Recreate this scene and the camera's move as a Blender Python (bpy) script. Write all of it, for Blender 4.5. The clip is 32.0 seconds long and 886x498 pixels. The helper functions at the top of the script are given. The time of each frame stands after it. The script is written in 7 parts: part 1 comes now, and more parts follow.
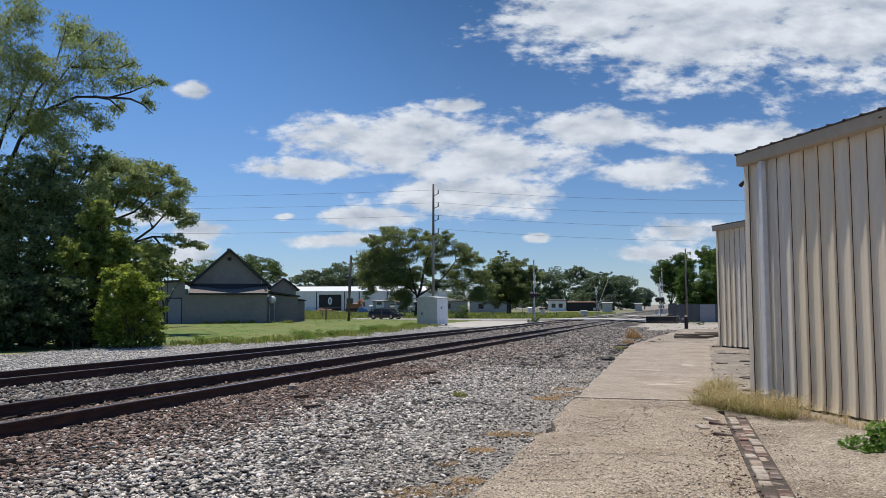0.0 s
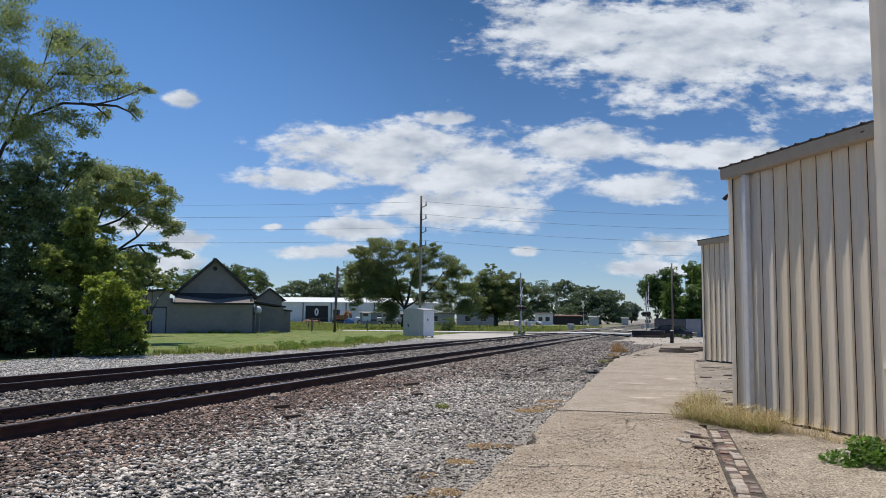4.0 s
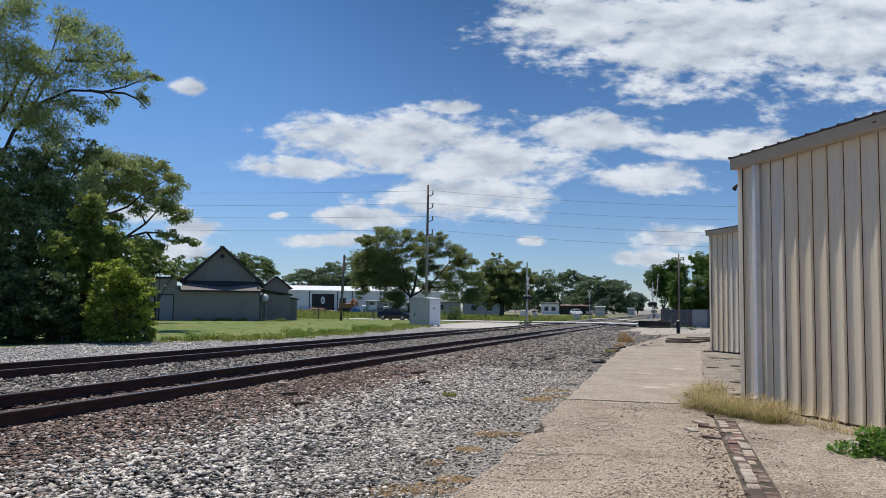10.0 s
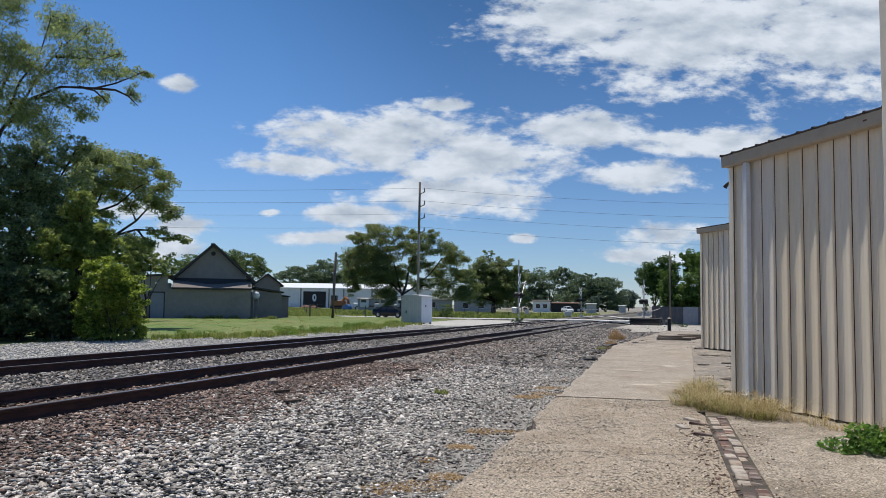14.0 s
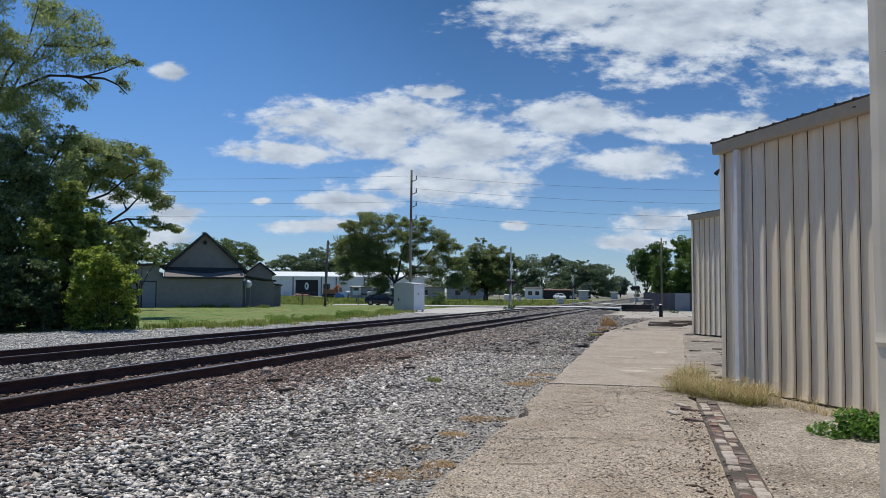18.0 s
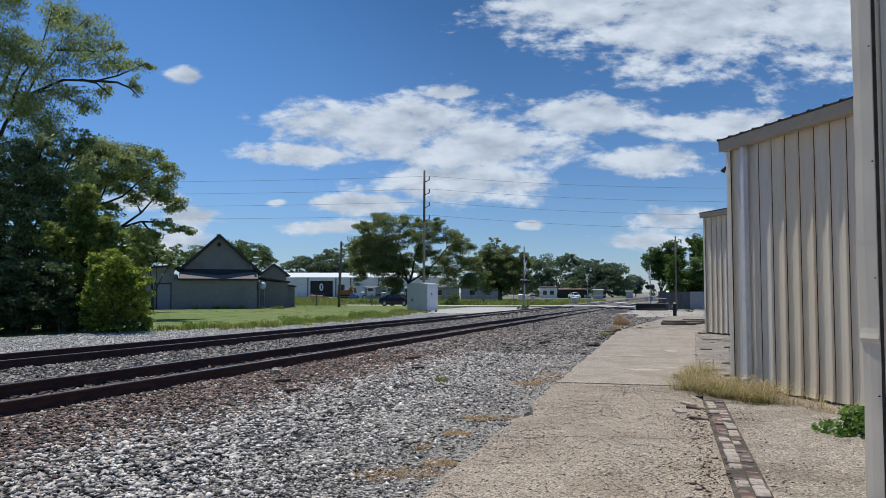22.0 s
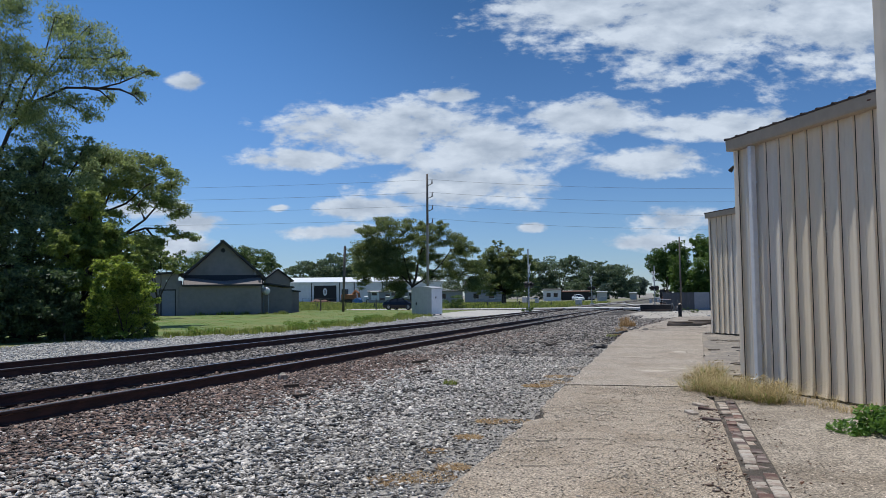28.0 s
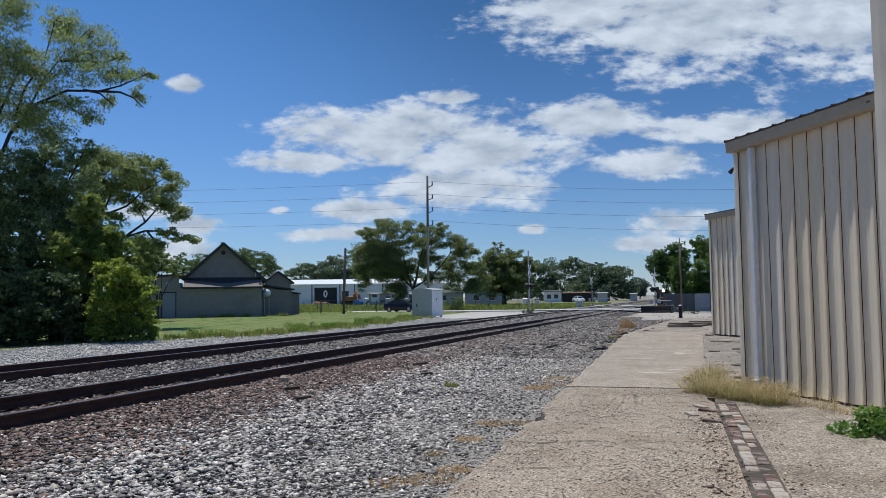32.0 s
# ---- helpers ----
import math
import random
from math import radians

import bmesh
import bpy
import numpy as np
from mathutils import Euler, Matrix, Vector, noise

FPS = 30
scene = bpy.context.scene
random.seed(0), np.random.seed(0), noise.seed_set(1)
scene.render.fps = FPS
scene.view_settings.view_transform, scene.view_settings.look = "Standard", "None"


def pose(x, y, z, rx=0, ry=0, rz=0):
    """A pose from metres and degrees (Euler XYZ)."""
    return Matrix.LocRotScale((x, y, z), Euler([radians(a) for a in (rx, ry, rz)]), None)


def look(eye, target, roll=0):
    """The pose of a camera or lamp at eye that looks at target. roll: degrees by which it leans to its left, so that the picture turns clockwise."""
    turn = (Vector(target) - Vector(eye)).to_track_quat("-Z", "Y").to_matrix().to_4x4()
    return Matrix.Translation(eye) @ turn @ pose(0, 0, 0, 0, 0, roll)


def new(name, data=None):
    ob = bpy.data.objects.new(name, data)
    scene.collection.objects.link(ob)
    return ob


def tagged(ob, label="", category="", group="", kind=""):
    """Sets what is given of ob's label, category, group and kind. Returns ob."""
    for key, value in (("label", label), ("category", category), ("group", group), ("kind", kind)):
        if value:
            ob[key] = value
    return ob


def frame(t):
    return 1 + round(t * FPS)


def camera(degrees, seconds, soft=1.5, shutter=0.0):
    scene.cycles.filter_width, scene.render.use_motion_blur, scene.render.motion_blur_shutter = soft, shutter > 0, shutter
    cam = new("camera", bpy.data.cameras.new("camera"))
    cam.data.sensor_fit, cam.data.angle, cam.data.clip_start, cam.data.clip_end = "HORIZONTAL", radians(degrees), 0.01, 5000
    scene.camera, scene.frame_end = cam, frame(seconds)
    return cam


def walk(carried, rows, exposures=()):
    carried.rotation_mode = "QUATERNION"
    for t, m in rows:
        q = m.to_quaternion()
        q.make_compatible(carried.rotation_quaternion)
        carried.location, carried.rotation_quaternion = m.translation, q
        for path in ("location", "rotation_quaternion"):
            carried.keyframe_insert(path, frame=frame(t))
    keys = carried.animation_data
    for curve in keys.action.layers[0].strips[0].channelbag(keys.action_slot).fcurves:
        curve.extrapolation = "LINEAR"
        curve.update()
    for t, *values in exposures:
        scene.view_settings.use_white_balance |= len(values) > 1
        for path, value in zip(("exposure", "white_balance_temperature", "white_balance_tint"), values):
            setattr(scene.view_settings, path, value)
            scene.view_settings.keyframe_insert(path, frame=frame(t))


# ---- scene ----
# x runs across the railway, y along it, z up; z = 0 is the old concrete platform
PATH = (
    (0.0, -0.013, -0.083, 1.441, 3.90, 17.47, -0.30),
    (0.5, -0.009, -0.080, 1.437, 4.06, 17.43, -0.23),
    (1.0, -0.005, -0.091, 1.434, 4.24, 17.34, -0.15),
    (1.5, -0.033, 0.013, 1.417, 4.40, 17.17, -0.01),
    (2.0, -0.032, 0.001, 1.417, 4.54, 16.93, 0.13),
    (2.5, -0.030, 0.003, 1.418, 4.62, 16.70, 0.22),
    (3.0, -0.042, -0.031, 1.421, 4.66, 16.55, 0.21),
    (3.5, 0.040, 0.010, 1.409, 4.69, 16.55, 0.24),
    (5.5, -0.009, -0.021, 1.422, 4.91, 17.09, 0.48),
    (6.0, -0.009, -0.023, 1.417, 4.81, 17.18, 0.53),
    (6.5, -0.009, -0.009, 1.418, 4.67, 17.29, 0.50),
    (7.0, -0.006, -0.013, 1.416, 4.50, 17.39, 0.53),
    (7.5, -0.010, -0.000, 1.412, 4.38, 17.43, 0.59),
    (8.0, -0.010, -0.000, 1.407, 4.25, 17.36, 0.69),
    (8.5, -0.007, -0.007, 1.405, 4.19, 17.25, 0.75),
    (9.0, -0.000, -0.000, 1.404, 4.14, 17.16, 0.76),
    (9.5, 0.001, 0.001, 1.403, 4.08, 17.10, 0.74),
    (10.0, 0.001, -0.013, 1.402, 4.00, 17.06, 0.64),
    (10.5, 0.002, -0.015, 1.401, 3.83, 17.04, 0.54),
    (11.0, 0.002, -0.026, 1.402, 3.64, 17.01, 0.44),
    (11.5, 0.001, -0.004, 1.399, 3.52, 17.03, 0.44),
    (12.0, 0.000, -0.009, 1.397, 3.47, 17.02, 0.51),
    (12.5, 0.003, 0.010, 1.400, 3.52, 16.97, 0.57),
    (13.0, -0.000, 0.008, 1.399, 3.64, 16.84, 0.66),
    (13.5, -0.002, -0.006, 1.402, 3.77, 16.66, 0.68),
    (14.0, -0.005, -0.012, 1.404, 3.83, 16.48, 0.62),
    (14.5, -0.003, -0.007, 1.406, 3.78, 16.35, 0.47),
    (16.5, -0.004, -0.012, 1.399, 2.86, 16.13, 0.12),
    (17.0, -0.004, -0.019, 1.397, 2.81, 16.05, 0.19),
    (17.5, -0.000, -0.019, 1.405, 2.85, 15.99, 0.27),
    (18.0, 0.002, -0.025, 1.412, 2.98, 15.93, 0.28),
    (18.5, 0.000, -0.042, 1.412, 3.07, 15.93, 0.29),
    (19.0, 0.002, -0.031, 1.415, 3.18, 15.93, 0.27),
    (19.5, -0.000, -0.038, 1.423, 3.21, 15.97, 0.23),
    (20.0, -0.001, -0.034, 1.411, 3.23, 16.03, 0.27),
    (20.5, -0.002, -0.023, 1.406, 3.18, 16.09, 0.25),
    (21.0, -0.006, -0.006, 1.403, 3.06, 16.22, 0.16),
    (21.5, 0.021, -0.008, 1.401, 2.98, 16.52, -0.01),
    (22.0, 0.133, -0.007, 1.405, 2.99, 16.94, -0.10),
    (22.5, 0.088, 0.013, 1.407, 3.04, 17.30, -0.07),
    (23.0, -0.006, 0.031, 1.405, 3.10, 17.45, 0.08),
    (23.5, 0.020, 0.013, 1.403, 3.05, 17.34, 0.15),
    (24.0, 0.050, 0.012, 1.402, 2.92, 17.17, 0.12),
    (24.5, 0.063, 0.006, 1.399, 2.77, 17.15, -0.12),
    (25.0, 0.059, 0.005, 1.399, 2.71, 17.20, -0.41),
    (25.5, 0.063, 0.001, 1.405, 2.81, 17.31, -0.64),
    (27.5, 0.058, 0.006, 1.404, 3.25, 17.19, -0.72),
    (28.0, 0.056, 0.012, 1.401, 3.23, 17.14, -0.73),
    (28.5, 0.064, 0.004, 1.402, 3.20, 17.07, -0.71),
    (29.0, 0.060, 0.004, 1.403, 3.22, 16.86, -0.70),
    (29.5, 0.068, -0.010, 1.403, 3.27, 16.65, -0.74),
    (30.0, 0.064, -0.007, 1.404, 3.29, 16.50, -0.85),
    (30.5, 0.062, -0.013, 1.408, 3.31, 16.49, -0.95),
    (31.0, 0.066, 0.003, 1.406, 3.33, 16.62, -0.97),
    (31.5, 0.068, -0.009, 1.407, 3.33, 16.89, -0.93),
    (32.0, 0.060, -0.002, 1.408, 3.35, 17.16, -0.86),
)
cam = camera(56.16, 32.0, soft=0.6)
walk(cam, [(t, pose(x, y, z, 90 + tilt, 0, turn) @ pose(0, 0, 0, 0, 0, lean)) for t, x, y, z, tilt, turn, lean in PATH],
     exposures=((0.0, 0.0, 6450, 10), (13.0, 0.0, 6330, 9), (19.0, -0.12, 6120, 8), (32.0, -0.15, 5980, 8)))

# ---- sky and sun ----
SUN_TURN, SUN_UP = radians(-48.0), radians(70)
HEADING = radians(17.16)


def node(tree, kind, **values):
    n = tree.nodes.new(kind)
    for key, v in values.items():
        n.inputs[key].default_value = v
    return n


def calc(tree, op, a, b=None, c=None):
    n = tree.nodes.new("ShaderNodeMath")
    n.operation = op
    for i, v in enumerate((a, b, c)):
        if v is None:
            continue
        if isinstance(v, (int, float)):
            n.inputs[i].default_value = v
        else:
            tree.links.new(v, n.inputs[i])
    return n.outputs[0]


def dot(tree, vec, axis):
    n = tree.nodes.new("ShaderNodeVectorMath")
    n.operation = "DOT_PRODUCT"
    tree.links.new(vec, n.inputs[0])
    n.inputs[1].default_value = axis
    return n.outputs["Value"]


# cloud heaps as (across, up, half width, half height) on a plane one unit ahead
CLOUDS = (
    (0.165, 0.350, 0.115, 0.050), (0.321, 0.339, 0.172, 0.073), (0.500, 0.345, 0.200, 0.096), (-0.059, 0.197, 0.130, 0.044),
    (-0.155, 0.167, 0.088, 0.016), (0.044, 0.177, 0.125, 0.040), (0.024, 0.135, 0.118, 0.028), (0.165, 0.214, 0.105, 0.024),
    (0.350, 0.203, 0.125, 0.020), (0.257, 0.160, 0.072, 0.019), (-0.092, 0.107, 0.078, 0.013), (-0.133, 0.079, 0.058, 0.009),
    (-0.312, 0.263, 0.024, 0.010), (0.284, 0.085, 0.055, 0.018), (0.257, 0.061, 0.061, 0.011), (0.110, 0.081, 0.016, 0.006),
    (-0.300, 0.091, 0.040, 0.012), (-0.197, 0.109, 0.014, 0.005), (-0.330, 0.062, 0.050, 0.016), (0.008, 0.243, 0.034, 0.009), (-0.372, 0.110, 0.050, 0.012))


def make_sky():
    world = bpy.data.worlds.new("sky")
    scene.world = world
    world.use_nodes = True
    t = world.node_tree
    t.nodes.clear()
    out, back = t.nodes.new("ShaderNodeOutputWorld"), t.nodes.new("ShaderNodeBackground")
    back.inputs["Strength"].default_value = 0.078
    sky = t.nodes.new("ShaderNodeTexSky")
    sky.sky_type, sky.sun_disc, sky.sun_elevation, sky.sun_rotation = "NISHITA", False, SUN_UP, SUN_TURN
    sky.air_density, sky.dust_density, sky.ozone_density = 1.0, 0.0, 1.4
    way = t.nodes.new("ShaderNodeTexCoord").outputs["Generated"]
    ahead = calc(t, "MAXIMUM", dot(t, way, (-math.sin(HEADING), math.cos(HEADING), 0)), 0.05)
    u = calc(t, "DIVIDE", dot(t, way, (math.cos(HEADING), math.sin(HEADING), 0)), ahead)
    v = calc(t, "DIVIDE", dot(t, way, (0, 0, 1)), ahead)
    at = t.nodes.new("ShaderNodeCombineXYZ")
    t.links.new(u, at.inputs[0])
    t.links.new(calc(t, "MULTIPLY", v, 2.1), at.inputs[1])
    puff = node(t, "ShaderNodeTexNoise", Scale=14.0, Detail=10.0, Roughness=0.57, Distortion=0.12)
    t.links.new(at.outputs[0], puff.inputs["Vector"])
    broad = node(t, "ShaderNodeTexNoise", Scale=5.5, Detail=4.0, Roughness=0.5)
    t.links.new(at.outputs[0], broad.inputs["Vector"])
    shift = t.nodes.new("ShaderNodeVectorMath")
    shift.inputs[1].default_value = (-0.010, 0.030, 0)
    t.links.new(at.outputs[0], shift.inputs[0])
    above = node(t, "ShaderNodeTexNoise", Scale=14.0, Detail=5.0, Roughness=0.5, Distortion=0.12)
    t.links.new(shift.outputs[0], above.inputs["Vector"])
    heap = None
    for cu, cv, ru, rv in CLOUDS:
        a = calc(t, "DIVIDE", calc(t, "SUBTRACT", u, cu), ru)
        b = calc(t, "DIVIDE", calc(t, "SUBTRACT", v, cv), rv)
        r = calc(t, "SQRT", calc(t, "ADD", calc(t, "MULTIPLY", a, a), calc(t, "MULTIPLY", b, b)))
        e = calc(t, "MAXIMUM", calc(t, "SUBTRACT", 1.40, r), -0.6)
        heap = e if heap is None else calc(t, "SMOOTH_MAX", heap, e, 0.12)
    rag = calc(t, "ADD", calc(t, "MULTIPLY", calc(t, "SUBTRACT", puff.outputs[0], 0.5), 2.4),
               calc(t, "MULTIPLY", calc(t, "SUBTRACT", broad.outputs[0], 0.5), 1.0))
    wisp = node(t, "ShaderNodeTexNoise", Scale=52.0, Detail=6.0, Roughness=0.6)
    t.links.new(at.outputs[0], wisp.inputs["Vector"])
    rag = calc(t, "ADD", rag, calc(t, "MULTIPLY", calc(t, "SUBTRACT", wisp.outputs[0], 0.5), 1.05))
    body = calc(t, "ADD", heap, rag)
    cover = t.nodes.new("ShaderNodeMapRange")
    cover.interpolation_type = "SMOOTHSTEP"
    cover.inputs["From Min"].default_value, cover.inputs["From Max"].default_value = 0.20, 0.86
    t.links.new(body, cover.inputs["Value"])
    # thick parts are greyer below
    dim = t.nodes.new("ShaderNodeMapRange")
    dim.inputs["From Min"].default_value, dim.inputs["From Max"].default_value = 0.6, 2.0
    dim.inputs["To Min"].default_value, dim.inputs["To Max"].default_value = 1.0, 0.80
    t.links.new(body, dim.inputs["Value"])
    relief = calc(t, "MULTIPLY", calc(t, "SUBTRACT", puff.outputs[0], above.outputs[0]), 1.5)
    lit = calc(t, "MINIMUM", calc(t, "MAXIMUM", calc(t, "ADD", calc(t, "MULTIPLY", dim.outputs[0], 0.93), relief), 0.55), 1.15)
    white = t.nodes.new("ShaderNodeMix")
    white.data_type = "RGBA"
    white.inputs[6].default_value, white.inputs[7].default_value = (5.2, 5.95, 7.1, 1), (9.35, 9.9, 10.7, 1)
    bright = t.nodes.new("ShaderNodeMapRange")
    bright.inputs["From Min"].default_value, bright.inputs["From Max"].default_value = 0.55, 1.1
    t.links.new(lit, bright.inputs["Value"])
    t.links.new(bright.outputs[0], white.inputs["Factor"])
    mix = t.nodes.new("ShaderNodeMix")
    mix.data_type = "RGBA"
    t.links.new(cover.outputs[0], mix.inputs["Factor"])
    # clear air: paler near the horizon, deeper blue overhead
    high = t.nodes.new("ShaderNodeMapRange")
    high.inputs["From Max"].default_value = 0.36
    t.links.new(dot(t, way, (0, 0, 1)), high.inputs["Value"])
    tone = t.nodes.new("ShaderNodeMix")
    tone.data_type = "RGBA"
    tone.inputs[6].default_value, tone.inputs[7].default_value = (0.78, 0.95, 1.34, 1), (0.50, 0.80, 1.10, 1)
    t.links.new(high.outputs[0], tone.inputs["Factor"])
    tint = t.nodes.new("ShaderNodeVectorMath")
    tint.operation = "MULTIPLY"
    t.links.new(tone.outputs[2], tint.inputs[1])
    # the air is brighter towards the sun's side and deeper away from it
    side = t.nodes.new("ShaderNodeMapRange")
    side.interpolation_type = "SMOOTHSTEP"
    side.inputs["From Min"].default_value, side.inputs["From Max"].default_value = 0.78, 0.98
    side.inputs["To Min"].default_value, side.inputs["To Max"].default_value = 0.75, 1.22
    t.links.new(dot(t, way, (math.sin(SUN_TURN), math.cos(SUN_TURN), 0)), side.inputs["Value"])
    air = t.nodes.new("ShaderNodeVectorMath")
    air.operation = "SCALE"
    t.links.new(sky.outputs[0], air.inputs[0])
    back_glow = t.nodes.new("ShaderNodeMapRange")
    back_glow.interpolation_type = "SMOOTHSTEP"
    back_glow.inputs["From Min"].default_value, back_glow.inputs["From Max"].default_value = 0.35, -0.6
    back_glow.inputs["To Min"].default_value, back_glow.inputs["To Max"].default_value = 0.0, 0.5
    t.links.new(dot(t, way, (math.sin(SUN_TURN), math.cos(SUN_TURN), 0)), back_glow.inputs["Value"])
    t.links.new(calc(t, "ADD", calc(t, "ADD", calc(t, "MULTIPLY", side.outputs[0], high.outputs[0]), calc(t, "MULTIPLY", calc(t, "SUBTRACT", 1.0, high.outputs[0]), 0.95)), back_glow.outputs[0]), air.inputs["Scale"])
    t.links.new(air.outputs[0], tint.inputs[0])
    t.links.new(tint.outputs[0], mix.inputs[6])
    t.links.new(white.outputs[2], mix.inputs[7])
    t.links.new(mix.outputs[2], back.inputs["Color"])
    t.links.new(back.outputs[0], out.inputs[0])


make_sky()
sun = new("sun", bpy.data.lights.new("sun", "SUN"))
sun.data.energy, sun.data.angle, sun.data.color = 4.8, radians(0.6), (1.0, 0.93, 0.83)
sun.matrix_basis = look((0, 0, 50), (-math.sin(SUN_TURN) * math.cos(SUN_UP), -math.cos(SUN_TURN) * math.cos(SUN_UP), 50 - math.sin(SUN_UP)))


# ---- materials ----
def mat(name, col, col2=None, scale=6.0, rough=0.8, bump=0.25, metal=0.0, col3=None, scale3=0.6, cut3=(0.45, 0.7), vary=0.0, island=0.0, depth=0.02, stretch=(1, 1, 1), speck=0.0, speck_scale=70.0, pits=0.0, pit_scale=20.0):
    """A surface of two grains (col to col2), broad stains (col3) and relief."""
    m = bpy.data.materials.new(name)
    m.use_nodes = True
    t = m.node_tree
    p = t.nodes["Principled BSDF"]
    p.inputs["Roughness"].default_value, p.inputs["Metallic"].default_value = rough, metal
    co = t.nodes.new("ShaderNodeTexCoord").outputs["Object"]
    mp = t.nodes.new("ShaderNodeMapping")
    mp.inputs["Scale"].default_value = stretch
    t.links.new(co, mp.inputs[0])
    fine = node(t, "ShaderNodeTexNoise", Scale=scale, Detail=8.0, Roughness=0.65)
    t.links.new(mp.outputs[0], fine.inputs["Vector"])
    ramp = t.nodes.new("ShaderNodeMapRange")
    ramp.inputs["From Min"].default_value, ramp.inputs["From Max"].default_value = 0.36, 0.64
    t.links.new(fine.outputs[0], ramp.inputs["Value"])

    def blend(fac, a, b):
        n = t.nodes.new("ShaderNodeMix")
        n.data_type = "RGBA"
        t.links.new(fac, n.inputs["Factor"])
        for slot, v in ((6, a), (7, b)):
            if isinstance(v, tuple):
                n.inputs[slot].default_value = (*v, 1)
            else:
                t.links.new(v, n.inputs[slot])
        return n.outputs[2]

    colour = blend(ramp.outputs[0], col, col2 or tuple(c * 0.75 for c in col))
    if col3:
        broad = node(t, "ShaderNodeTexNoise", Scale=scale3, Detail=5.0, Roughness=0.6)
        t.links.new(mp.outputs[0], broad.inputs["Vector"])
        stain = t.nodes.new("ShaderNodeMapRange")
        stain.interpolation_type = "SMOOTHSTEP"
        stain.inputs["From Min"].default_value, stain.inputs["From Max"].default_value = cut3
        t.links.new(broad.outputs[0], stain.inputs["Value"])
        colour = blend(stain.outputs[0], colour, col3)
    if speck:
        grit = node(t, "ShaderNodeTexNoise", Scale=speck_scale, Detail=3.0, Roughness=0.7)
        t.links.new(mp.outputs[0], grit.inputs["Vector"])
        g = t.nodes.new("ShaderNodeMapRange")
        g.inputs["From Min"].default_value, g.inputs["From Max"].default_value = 0.38, 0.62
        g.inputs["To Min"].default_value, g.inputs["To Max"].default_value = 1 - speck, 1 + speck * 0.5
        t.links.new(grit.outputs[0], g.inputs["Value"])
        k = t.nodes.new("ShaderNodeVectorMath")
        k.operation = "SCALE"
        t.links.new(colour, k.inputs[0])
        t.links.new(g.outputs[0], k.inputs["Scale"])
        colour = k.outputs[0]
    if pits:
        hole = node(t, "ShaderNodeTexNoise", Scale=pit_scale, Detail=6.0, Roughness=0.75)
        t.links.new(mp.outputs[0], hole.inputs["Vector"])
        h = t.nodes.new("ShaderNodeMapRange")
        h.inputs["From Min"].default_value, h.inputs["From Max"].default_value = 0.56, 0.66
        h.inputs["To Min"].default_value, h.inputs["To Max"].default_value = 1.0, 1.0 - pits
        t.links.new(hole.outputs[0], h.inputs["Value"])
        k = t.nodes.new("ShaderNodeVectorMath")
        k.operation = "SCALE"
        t.links.new(colour, k.inputs[0])
        t.links.new(h.outputs[0], k.inputs["Scale"])
        colour = k.outputs[0]
    if vary or island:
        src = t.nodes.new("ShaderNodeNewGeometry").outputs["Random Per Island"] if island else t.nodes.new("ShaderNodeObjectInfo").outputs["Random"]
        k = island or vary
        hsv = t.nodes.new("ShaderNodeHueSaturation")
        t.links.new(calc(t, "ADD", calc(t, "MULTIPLY", src, 2 * k), 1 - k), hsv.inputs["Value"])
        t.links.new(calc(t, "ADD", calc(t, "MULTIPLY", calc(t, "FRACT", calc(t, "MULTIPLY", src, 7.3)), 0.5), 0.75), hsv.inputs["Saturation"])
        t.links.new(colour, hsv.inputs["Color"])
        colour = hsv.outputs[0]
    t.links.new(colour, p.inputs["Base Color"])
    if bump:
        b = node(t, "ShaderNodeBump", Strength=bump, Distance=depth)
        t.links.new(fine.outputs[0], b.inputs["Height"])
        t.links.new(b.outputs[0], p.inputs["Normal"])
    return m


def leaf_mat(name, col, col2, clear=0.35):
    m = bpy.data.materials.new(name)
    m.use_nodes = True
    t = m.node_tree
    p, out = t.nodes["Principled BSDF"], t.nodes["Material Output"]
    p.inputs["Roughness"].default_value = 0.55
    n = t.nodes.new("ShaderNodeMix")
    n.data_type = "RGBA"
    n.inputs[6].default_value, n.inputs[7].default_value = (*col, 1), (*col2, 1)
    t.links.new(t.nodes.new("ShaderNodeNewGeometry").outputs["Random Per Island"], n.inputs["Factor"])
    t.links.new(n.outputs[2], p.inputs["Base Color"])
    tr, mx = t.nodes.new("ShaderNodeBsdfTranslucent"), t.nodes.new("ShaderNodeMixShader")
    bright = t.nodes.new("ShaderNodeHueSaturation")
    bright.inputs["Value"].default_value, bright.inputs["Hue"].default_value = 1.7, 0.485
    t.links.new(n.outputs[2], bright.inputs["Color"])
    t.links.new(bright.outputs[0], tr.inputs["Color"])
    mx.inputs[0].default_value = clear
    t.links.new(p.outputs[0], mx.inputs[1])
    t.links.new(tr.outputs[0], mx.inputs[2])
    t.links.new(mx.outputs[0], out.inputs[0])
    return m


def glow_mat(name, col, strength):
    m = bpy.data.materials.new(name)
    m.use_nodes = True
    p = m.node_tree.nodes["Principled BSDF"]
    p.inputs["Base Color"].default_value = (*col, 1)
    p.inputs["Emission Color"].default_value, p.inputs["Emission Strength"].default_value = (*col, 1), strength
    return m


